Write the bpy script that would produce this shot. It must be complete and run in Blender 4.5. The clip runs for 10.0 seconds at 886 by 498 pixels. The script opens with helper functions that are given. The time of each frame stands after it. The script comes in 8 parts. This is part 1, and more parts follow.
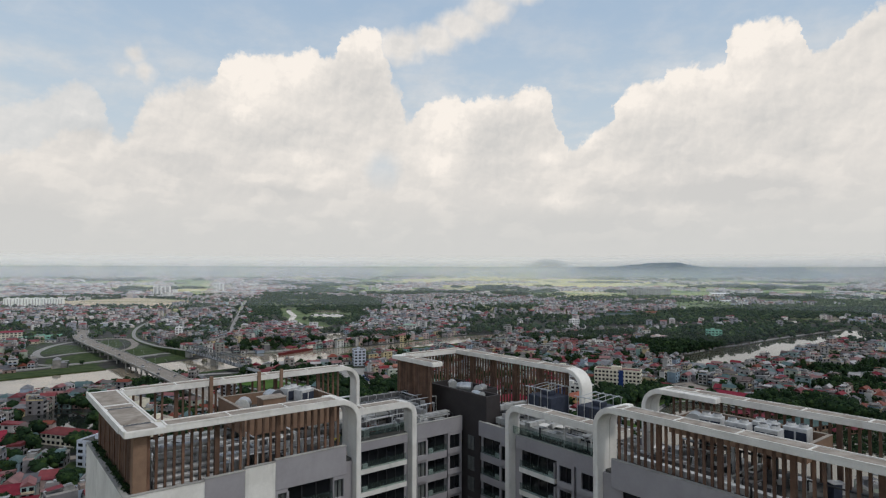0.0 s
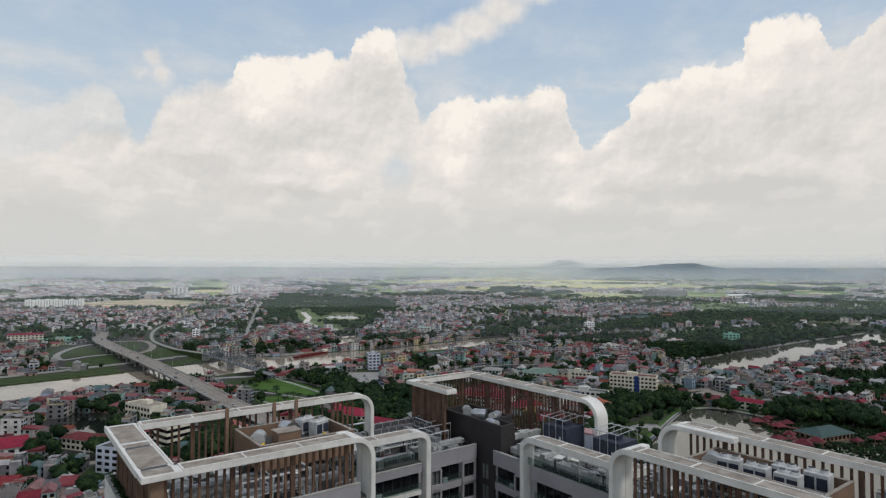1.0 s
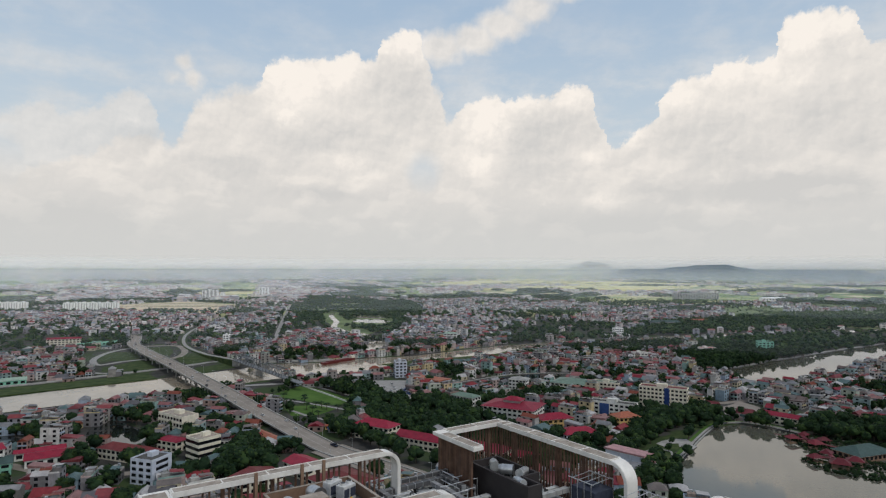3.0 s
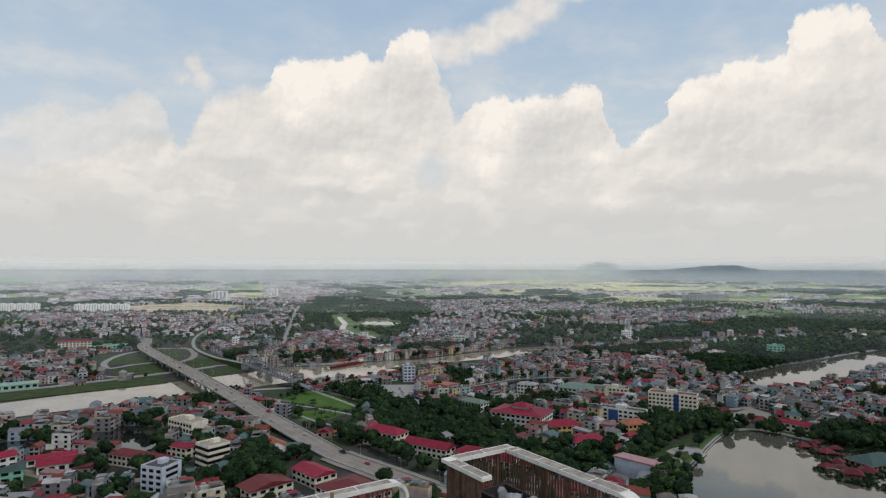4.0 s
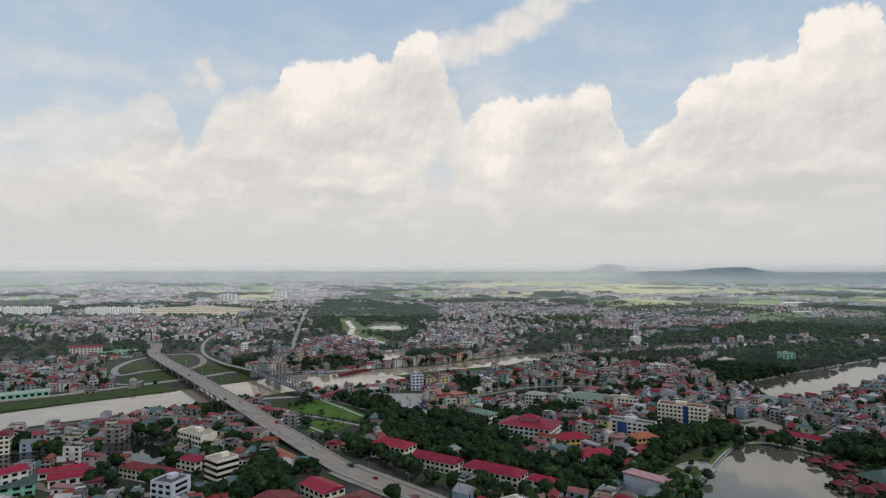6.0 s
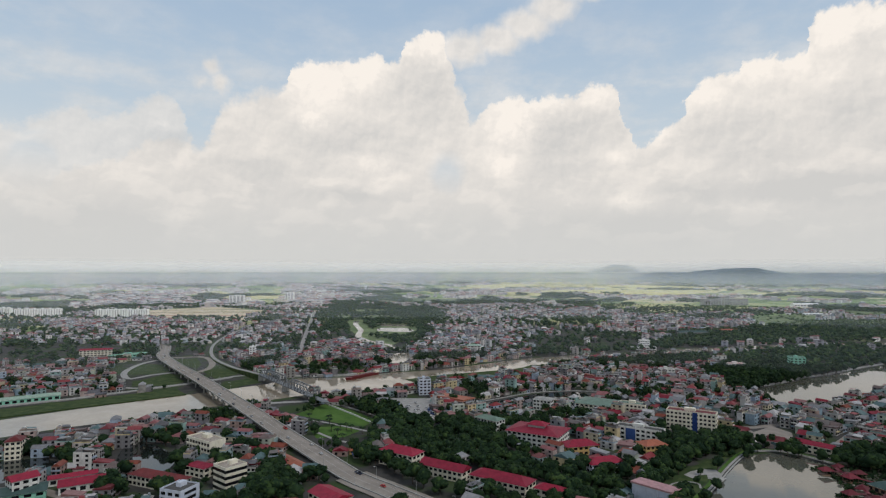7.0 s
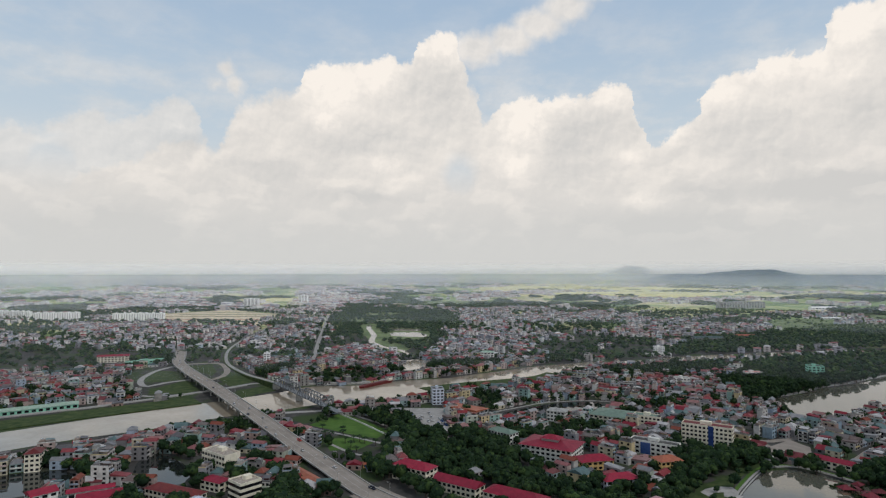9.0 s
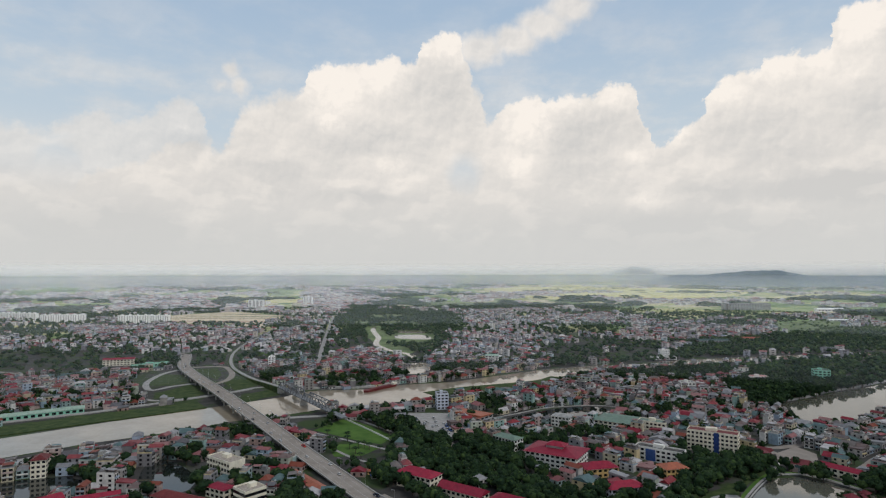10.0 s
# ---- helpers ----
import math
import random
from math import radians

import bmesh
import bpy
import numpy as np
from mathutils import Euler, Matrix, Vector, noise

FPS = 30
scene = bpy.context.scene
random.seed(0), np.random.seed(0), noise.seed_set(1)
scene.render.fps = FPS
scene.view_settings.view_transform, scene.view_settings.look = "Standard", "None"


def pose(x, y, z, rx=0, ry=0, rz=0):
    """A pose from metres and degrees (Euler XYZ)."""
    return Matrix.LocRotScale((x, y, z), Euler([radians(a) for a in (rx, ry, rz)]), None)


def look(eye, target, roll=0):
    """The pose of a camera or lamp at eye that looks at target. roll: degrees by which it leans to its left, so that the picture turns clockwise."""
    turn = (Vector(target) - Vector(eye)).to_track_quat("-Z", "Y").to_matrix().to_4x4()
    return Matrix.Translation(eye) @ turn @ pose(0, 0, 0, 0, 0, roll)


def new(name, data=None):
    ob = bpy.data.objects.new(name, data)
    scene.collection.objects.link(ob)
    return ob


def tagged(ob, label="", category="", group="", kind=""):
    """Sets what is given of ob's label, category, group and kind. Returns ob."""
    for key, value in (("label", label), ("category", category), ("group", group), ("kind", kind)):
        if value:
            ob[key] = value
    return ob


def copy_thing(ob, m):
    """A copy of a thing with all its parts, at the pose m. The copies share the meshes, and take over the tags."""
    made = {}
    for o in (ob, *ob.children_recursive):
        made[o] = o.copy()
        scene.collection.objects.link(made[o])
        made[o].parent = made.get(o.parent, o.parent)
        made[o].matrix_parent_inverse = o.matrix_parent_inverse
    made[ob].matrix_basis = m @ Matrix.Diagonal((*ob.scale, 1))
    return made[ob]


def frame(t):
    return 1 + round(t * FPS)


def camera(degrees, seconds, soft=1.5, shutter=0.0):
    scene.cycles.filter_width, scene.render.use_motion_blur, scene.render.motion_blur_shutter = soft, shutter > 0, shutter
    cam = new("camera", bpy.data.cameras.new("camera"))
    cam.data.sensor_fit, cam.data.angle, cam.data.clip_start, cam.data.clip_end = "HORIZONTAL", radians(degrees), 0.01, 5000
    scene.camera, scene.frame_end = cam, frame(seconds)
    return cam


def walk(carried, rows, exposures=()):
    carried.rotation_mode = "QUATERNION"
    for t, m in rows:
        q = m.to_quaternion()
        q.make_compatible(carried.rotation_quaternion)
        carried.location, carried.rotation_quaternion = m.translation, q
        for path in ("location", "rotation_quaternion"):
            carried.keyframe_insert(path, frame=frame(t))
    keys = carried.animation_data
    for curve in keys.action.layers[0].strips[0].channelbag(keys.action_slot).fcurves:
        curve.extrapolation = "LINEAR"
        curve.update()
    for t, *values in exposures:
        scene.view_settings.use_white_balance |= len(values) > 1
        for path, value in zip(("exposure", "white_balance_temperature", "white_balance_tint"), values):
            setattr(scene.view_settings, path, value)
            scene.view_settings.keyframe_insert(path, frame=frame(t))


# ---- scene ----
# ---- camera: a straight climb with a slow turn to the left ----
cam = camera(73.32, 10.0, 1.2)
PATH = [
    (0.0, pose(0, 0, 107.30, 91.938, -0.113, 1.208)),
    (0.5, pose(0, 0, 109.39, 91.959, -0.140, 1.891)),
    (1.0, pose(0, 0, 111.55, 91.963, -0.105, 2.575)),
    (1.5, pose(0, 0, 113.70, 91.969, -0.097, 3.263)),
    (2.0, pose(0, 0, 115.89, 91.980, -0.093, 3.931)),
    (2.5, pose(0, 0, 118.05, 91.992, -0.066, 4.521)),
    (3.0, pose(0, 0, 120.27, 91.996, -0.080, 5.118)),
    (4.5, pose(0, 0, 127.19, 92.021, -0.045, 6.110)),
    (5.0, pose(0, 0, 129.43, 92.037, -0.040, 6.254)),
    (5.5, pose(0, 0, 131.53, 92.057, -0.050, 6.411)),
    (7.0, pose(0, 0, 138.85, 92.078, -0.043, 7.392)),
    (7.5, pose(0, 0, 141.39, 92.086, -0.010, 7.771)),
    (8.0, pose(0, 0, 143.86, 92.096, 0.018, 8.154)),
    (8.5, pose(0, 0, 146.32, 92.112, 0.034, 8.471)),
    (9.0, pose(0, 0, 148.97, 92.129, 0.020, 8.643)),
    (9.5, pose(0, 0, 151.31, 92.149, 0.059, 8.824)),
    (10.0, pose(0, 0, 153.87, 92.160, 0.057, 9.057)),
]
walk(cam, PATH)


# ---- sky and sun ----
world = bpy.data.worlds.new("daylight")
scene.world = world
world.use_nodes = True
wt = world.node_tree
wt.nodes.clear()
SUN_EL, SUN_AZ = 56.0, 128.0        # degrees; azimuth clockwise from the view's +y


def wire(tree, kind, ins=(), **props):
    """A node of that kind with its properties and inputs set; an input may be a value or another node's socket."""
    n = tree.nodes.new("ShaderNode" + kind)
    if "operation" in props:
        n.operation = props["operation"]
    if "use_clamp" in props:
        n.use_clamp = props["use_clamp"]
    if "data_type" in props:
        n.data_type, n.clamp_factor = props["data_type"], True
    if "interpolation_type" in props:
        n.interpolation_type = props["interpolation_type"]
    if "noise_dimensions" in props:
        n.noise_dimensions = props["noise_dimensions"]
    if "feature" in props:
        n.feature = props["feature"]
    for k, v in (ins.items() if isinstance(ins, dict) else enumerate(ins)):
        if isinstance(v, bpy.types.NodeSocket):
            tree.links.new(v, n.inputs[k])
        elif v is not None:
            n.inputs[k].default_value = v
    return n


def calc(tree, op, a, b=None, c=None, clamp=False):
    return wire(tree, "Math", (a, b, c), operation=op, use_clamp=clamp).outputs[0]


def vec(tree, op, a, b=None, c=None):
    n = wire(tree, "VectorMath", (a, b, c), operation=op)
    return n.outputs["Value" if op in ("LENGTH", "DOT_PRODUCT", "DISTANCE") else "Vector"]


def blend(tree, f, a, b):
    n = wire(tree, "Mix", (), data_type="RGBA")
    for sock, v in ((n.inputs[0], f), (n.inputs[6], a), (n.inputs[7], b)):
        if isinstance(v, bpy.types.NodeSocket):
            tree.links.new(v, sock)
        else:
            sock.default_value = v
    return n.outputs[2]


def smooth(tree, x, lo, hi, a=0.0, b=1.0):
    return wire(tree, "MapRange", (x, lo, hi, a, b), interpolation_type="SMOOTHSTEP").outputs[0]


# skyline of the cumulus banks: azimuth and elevation in degrees, west to east
EDGE_WEST = [(-43.0, 6.2), (-41.2, 7.1), (-40.7, 8.9), (-39.8, 9.6), (-37.5, 10.6), (-35.9, 10.9), (-33.9, 12.6), (-32.5, 12.8), (-30.6, 12.7), (-30.2, 12.0), (-29.4, 12.0), (-28.7, 13.6), (-27.8, 15.6), (-27.0, 16.4), (-25.9, 16.4),
             (-24.5, 17.1), (-23.0, 17.0), (-22.1, 17.4), (-21.8, 18.7), (-20.5, 19.2), (-18.4, 19.6), (-16.3, 19.6), (-14.1, 20.4), (-13.2, 20.2), (-12.6, 19.7), (-11.5, 20.1), (-11.2, 21.6), (-10.1, 21.8), (-8.8, 22.5), (-7.3, 22.4)]
EDGE_MID = [(-7.1, 21.6), (-6.5, 20.3), (-6.1, 18.8), (-5.3, 17.8), (-5.0, 16.2), (-4.7, 15.1), (-4.2, 14.7), (-2.8, 16.0), (-1.3, 16.7), (0.2, 16.7), (0.9, 16.1), (2.2, 16.7), (3.2, 16.6), (4.0, 16.2), (5.3, 16.4), (6.0, 17.1), (6.8, 17.6),
            (7.7, 17.2), (8.6, 17.1), (9.3, 16.4), (9.4, 15.0), (10.2, 13.2), (10.6, 11.6), (11.1, 11.4), (11.7, 11.9), (12.1, 12.4), (13.1, 13.0), (14.5, 13.8), (15.0, 14.9), (15.5, 16.1), (16.4, 16.9)]
EDGE_EAST = [(16.4, 16.9), (17.9, 17.2), (19.4, 17.2), (19.7, 17.9), (21.0, 18.0), (22.2, 18.2), (22.7, 17.8), (23.6, 17.9), (24.4, 18.1), (24.6, 19.9), (25.1, 20.7), (26.1, 20.8), (27.2, 20.9), (29.1, 20.6), (30.0, 20.2),
             (30.4, 18.3), (30.8, 17.9), (31.9, 18.0), (33.3, 18.8), (35.2, 20.2), (38.2, 20.4)]
# the thinner cloud before the western bank
EDGE_THIN = [(-43.2, 12.1), (-41.0, 13.3), (-39.1, 14.4), (-38.2, 13.4), (-35.9, 13.9), (-34.7, 14.9), (-32.9, 16.0), (-31.7, 15.5), (-31.1, 14.5), (-30.6, 11.2)]
# azimuth, elevation, half width, half height in degrees, weight: the long streamer and a wisp, and gaps of blue
STREAMER = [(-5.4, 20.6, 3.3, 2.0, 0.80), (-2.1, 21.3, 3.3, 1.7, 0.80), (0.7, 22.5, 3.3, 1.7, 0.80), (3.1, 23.8, 3.2, 1.9, 0.75), (6.0, 25.4, 3.7, 1.8, 0.70), (-28.9, 17.9, 1.3, 1.2, 0.55), (-28.2, 16.6, 1.5, 1.5, 0.60), (-29.8, 16.4, 1.6, 1.4, 0.40)]
GAPS = [(-29.6, 14.0, 1.6, 1.9, 0.75), (-37.5, 13.6, 2.4, 0.7, 0.70), (-42.2, 8.9, 1.8, 2.0, 0.70), (-7.0, 9.4, 2.2, 2.4, 0.55), (-42.4, 10.9, 2.1, 0.6, 0.30)]
# the sunlit heads of the clouds, and their shaded folds and bases
HEADS_WEST = [
    (-19.2, 17.1, 3.7, 3.0, 1.00), (-15.2, 18.3, 3.2, 2.5, 0.80), (-19.9, 14.3, 2.1, 1.3, 0.70), (-8.4, 21.2, 2.2, 2.2, 0.85), (-10.3, 20.4, 2.2, 2.0, 0.50), (-26.4, 14.5, 1.9, 1.9, 0.30),
    (-0.7, 14.1, 3.0, 3.4, 0.85), (-1.6, 10.4, 3.3, 1.6, 0.60), (1.7, 15.8, 3.8, 1.3, 0.70), (7.3, 16.0, 2.3, 1.7, 0.60), (9.0, 10.6, 2.0, 1.3, 0.50), (-14.3, 10.2, 2.7, 1.3, 0.55),
    (-13.0, 8.0, 2.2, 2.1, 0.30), (-31.0, 5.1, 2.7, 0.9, 0.40), (-25.9, 6.6, 2.9, 0.7, 0.25), (-41.4, 5.9, 2.2, 1.1, 0.30), (-32.7, 12.6, 1.5, 0.6, 0.40), (-36.0, 10.7, 0.8, 0.5, 0.30)]
HEADS_EAST = [
    (16.7, 15.5, 2.8, 2.1, 0.65), (20.5, 16.8, 3.1, 1.8, 0.75), (23.5, 16.9, 2.5, 2.2, 0.60), (26.4, 19.1, 2.2, 2.5, 0.85), (29.1, 19.0, 1.7, 2.0, 0.70), (25.6, 15.9, 3.2, 2.2, 0.50), (22.2, 13.7, 3.8, 1.8, 0.35),
    (13.0, 12.1, 1.7, 1.2, 0.55), (10.0, 6.4, 3.5, 1.0, 0.45), (20.8, 5.5, 3.9, 0.8, 0.30), (5.4, 6.6, 2.1, 0.7, 0.30), (-1.0, 6.4, 2.2, 0.6, 0.25), (27.3, 3.8, 2.3, 0.6, 0.20), (-9.2, 4.3, 2.2, 0.8, 0.30), (2.7, 4.8, 1.6, 0.5, 0.25)]
FOLDS = [
    (-32.0, 11.1, 2.7, 1.4, 0.35), (-16.8, 11.6, 5.8, 2.3, 0.30), (-8.7, 17.0, 3.3, 3.0, 0.35), (3.3, 11.6, 3.7, 3.1, 0.45), (6.5, 13.1, 2.6, 2.0, 0.30), (25.0, 6.9, 6.4, 1.4, 0.60), (20.0, 11.1, 5.3, 2.4, 0.35),
    (27.4, 12.5, 3.4, 1.8, 0.35), (15.4, 7.0, 3.8, 1.0, 0.30), (-25.4, 9.1, 4.4, 2.5, 0.30), (-16.2, 7.1, 6.3, 0.7, 0.30), (-38.1, 3.6, 5.9, 2.3, 0.30), (11.5, 4.1, 9.8, 1.6, 0.20), (30.3, 9.9, 2.1, 2.6, 0.40)]


def skyline(tree, azimuth, rows):
    """Elevation of a cloud bank's edge at an azimuth, in degrees."""
    ramp = tree.nodes.new("ShaderNodeValToRGB")
    el = ramp.color_ramp.elements
    lo, hi = rows[0][0] - 0.01, rows[-1][0] + 0.01
    for k, (a, e) in enumerate(rows):
        p = (a - lo) / (hi - lo)
        one = el[k] if k < 2 else el.new(p)
        one.position, one.color = p, (e / 30, e / 30, e / 30, 1)
    tree.links.new(wire(tree, "MapRange", (azimuth, lo, hi, 0.0, 1.0)).outputs[0], ramp.inputs[0])
    return calc(tree, "MULTIPLY", ramp.outputs[0], 30.0)


def lumps(tree, at, rows, grow=1.0):
    """The greatest of the rows' soft ellipses at a point."""
    total = None
    for az, el, wide, high, weight in rows:
        wide, high = wide * grow, high * grow
        p = vec(tree, "MULTIPLY_ADD", at, (1 / wide, 1 / high, 0), (-az / wide, -el / high, 0))
        one = calc(tree, "MULTIPLY_ADD", vec(tree, "LENGTH", p), -weight, weight)
        total = one if total is None else wire(tree, "Math", (total, one, 0.16), operation="SMOOTH_MAX").outputs[0]
    return total


way = wire(wt, "TexCoord").outputs["Generated"]
sep = wire(wt, "SeparateXYZ", (way,))
azim = calc(wt, "MULTIPLY", calc(wt, "ARCTAN2", sep.outputs[0], sep.outputs[1]), 57.29578)
elev = calc(wt, "MULTIPLY", calc(wt, "ARCSINE", sep.outputs[2]), 57.29578)
sky_at = wire(wt, "CombineXYZ", (azim, elev, 0.0)).outputs[0]
flat_at = vec(wt, "MULTIPLY", sky_at, (1.0, 1.5, 1.0))


def fuzz(at, scale, detail, rough=0.55):
    return wire(wt, "TexNoise", {"Vector": at, "Scale": scale, "Detail": detail, "Roughness": rough}, noise_dimensions="2D")


warp_a = vec(wt, "MULTIPLY_ADD", vec(wt, "SUBTRACT", fuzz(sky_at, 0.45, 3.0).outputs["Color"], (0.5, 0.5, 0.5)), (0.9, 0.8, 0), sky_at)
warp_b = vec(wt, "MULTIPLY_ADD", vec(wt, "SUBTRACT", fuzz(sky_at, 1.1, 3.5, 0.5).outputs["Color"], (0.5, 0.5, 0.5)), (0.9, 0.9, 0), warp_a)
warp_c = vec(wt, "MULTIPLY_ADD", vec(wt, "SUBTRACT", fuzz(sky_at, 2.6, 4.0, 0.6).outputs["Color"], (0.5, 0.5, 0.5)), (0.55, 0.55, 0), warp_b)
at_b = wire(wt, "SeparateXYZ", (warp_c,))
az_b, el_b = at_b.outputs[0], at_b.outputs[1]


def choose(tree, x, border, a, b):
    """a below the border, b above it."""
    f = calc(tree, "GREATER_THAN", x, border)
    return calc(tree, "ADD", calc(tree, "MULTIPLY", f, b), calc(tree, "MULTIPLY", calc(tree, "SUBTRACT", 1.0, f), a))


edge = choose(wt, az_b, -7.2, skyline(wt, az_b, EDGE_WEST), choose(wt, az_b, 16.4, skyline(wt, az_b, EDGE_MID), skyline(wt, az_b, EDGE_EAST)))
soft_edge = calc(wt, "ADD", smooth(wt, azim, -25.0, -21.0, 1.9, 0.7), smooth(wt, calc(wt, "ABSOLUTE", calc(wt, "ADD", azim, 5.9)), 2.0, 0.6, 0.0, 1.6))
body = calc(wt, "DIVIDE", calc(wt, "SUBTRACT", edge, el_b), soft_edge)
thin = calc(wt, "MULTIPLY", calc(wt, "SUBTRACT", skyline(wt, az_b, EDGE_THIN), el_b), 0.7)
thin = calc(wt, "MULTIPLY", smooth(wt, thin, 0.0, 1.0, 0.0, 0.72), smooth(wt, azim, -29.5, -31.5))
streamer = smooth(wt, lumps(wt, warp_b, STREAMER, 1.15), 0.0, 0.55, 0.0, 0.88)
hole = calc(wt, "MAXIMUM", lumps(wt, warp_a, GAPS, 1.15), 0.0)
# below about eight degrees the banks close up into one grey layer, and a thinner cover goes on round the rest of the sky
low = smooth(wt, elev, 13.5, 6.0, 0.0, 0.95)
rest = smooth(wt, calc(wt, "ABSOLUTE", azim), 42.0, 60.0)
high = smooth(wt, elev, 26.0, 38.0)
cover = calc(wt, "MULTIPLY_ADD", fuzz(flat_at, 0.07, 5.0).outputs[0], 2.2, -1.05)
cover = smooth(wt, calc(wt, "MULTIPLY", cover, calc(wt, "MAXIMUM", rest, high)), 0.0, 0.42)
inner = calc(wt, "MULTIPLY", smooth(wt, body, 0.0, 1.0, 0.0, 0.97), smooth(wt, calc(wt, "ABSOLUTE", azim), 60.0, 42.0))
mask = calc(wt, "MAXIMUM", calc(wt, "MAXIMUM", inner, streamer), calc(wt, "MAXIMUM", thin, cover))
mask = calc(wt, "MULTIPLY", mask, smooth(wt, hole, 0.05, 0.6, 1.0, 0.25))
mask = calc(wt, "MAXIMUM", mask, low)
veil = smooth(wt, fuzz(vec(wt, "MULTIPLY", sky_at, (0.7, 1.6, 1.0)), 0.16, 6.0, 0.6).outputs[0], 0.35, 0.75, 0.0, 0.5)
mask = calc(wt, "MAXIMUM", mask, calc(wt, "MULTIPLY", veil, smooth(wt, elev, 25.0, 14.0, 0.25, 1.0)))
# relief: each billow is brighter where it faces up and to the light
near_n = fuzz(warp_a, 0.3, 4.0, 0.5).outputs[0]
next_n = fuzz(vec(wt, "ADD", warp_a, (-0.4, 0.6, 0)), 0.3, 4.0, 0.5).outputs[0]
small_a = fuzz(warp_a, 0.9, 3.0, 0.5).outputs[0]
small_b = fuzz(vec(wt, "ADD", warp_a, (-0.16, 0.26, 0)), 0.9, 3.0, 0.5).outputs[0]
relief = calc(wt, "MULTIPLY_ADD", calc(wt, "SUBTRACT", near_n, next_n), 0.85, calc(wt, "MULTIPLY", calc(wt, "SUBTRACT", small_a, small_b), 0.45))
relief = calc(wt, "MULTIPLY", relief, smooth(wt, elev, 3.0, 14.0, 0.2, 1.0))
fine = fuzz(warp_b, 1.3, 5.0, 0.55).outputs[0]
lit = calc(wt, "MAXIMUM", lumps(wt, warp_c, HEADS_WEST + HEADS_EAST, 1.3), 0.0)
lit = calc(wt, "MULTIPLY", smooth(wt, lit, 0.0, 0.8, 0.0, 0.72), calc(wt, "MULTIPLY_ADD", fine, 1.1, 0.45))
lit = calc(wt, "ADD", lit, relief)
lit = calc(wt, "MULTIPLY_ADD", calc(wt, "MAXIMUM", lumps(wt, warp_a, FOLDS, 1.4), 0.0), -0.85, lit)
lit = calc(wt, "ADD", lit, smooth(wt, elev, 2.0, 11.0, 0.06, 0.40))
rim = calc(wt, "MULTIPLY", smooth(wt, body, 3.2, 0.8), smooth(wt, azim, -25.0, -20.0))
lit = calc(wt, "MULTIPLY_ADD", rim, 0.12, lit)
puff = fuzz(vec(wt, "MULTIPLY", warp_a, (1.0, 2.1, 1.0)), 0.24, 5.0, 0.5).outputs[0]
puff = calc(wt, "MULTIPLY", smooth(wt, puff, 0.47, 0.66), calc(wt, "MULTIPLY", smooth(wt, elev, 1.2, 4.0), smooth(wt, elev, 14.0, 8.0)))
lit = calc(wt, "MULTIPLY_ADD", puff, 0.22, lit)
lit = calc(wt, "MINIMUM", calc(wt, "MAXIMUM", lit, 0.0), 1.0)
cloud = blend(wt, lit, (6.35, 6.2, 6.0, 1), (9.6, 8.9, 8.15, 1))
cloud = blend(wt, smooth(wt, elev, 28.0, 55.0, 0.0, 0.75), cloud, (2.6, 2.6, 2.6, 1))
haze = smooth(wt, elev, 9.0, -0.4)
cloud = blend(wt, calc(wt, "MULTIPLY", haze, 0.72), cloud, (6.3, 6.35, 6.2, 1))
tex = wire(wt, "TexSky")
tex.sky_type, tex.sun_disc = "NISHITA", False
tex.sun_elevation, tex.sun_rotation = radians(SUN_EL), radians(SUN_AZ)
tex.altitude, tex.air_density, tex.dust_density, tex.ozone_density = 120.0, 1.3, 2.2, 1.2
air = tex.outputs[0]
blue = blend(wt, 0.78, air, (4.25, 5.55, 7.1, 1))
blue = blend(wt, smooth(wt, elev, 26.0, 10.0, 0.0, 0.8), blue, (5.6, 6.4, 7.0, 1))
blue = blend(wt, smooth(wt, elev, 30.0, 60.0, 0.0, 0.9), blue, (1.5, 2.1, 3.4, 1))
sky = blend(wt, mask, blue, cloud)
wire(wt, "OutputWorld", (wire(wt, "Background", (sky, 0.1)).outputs[0],))

lamp = bpy.data.lights.new("sun", "SUN")
lamp.energy, lamp.angle, lamp.color = 1.25, radians(10), (1.0, 0.98, 0.94)
sun = new("sun", lamp)
sun.matrix_world = look((0, 0, 0), (-math.sin(radians(SUN_AZ)) * math.cos(radians(SUN_EL)), -math.cos(radians(SUN_AZ)) * math.cos(radians(SUN_EL)), -math.sin(radians(SUN_EL))))
scene.view_settings.exposure = 0.0


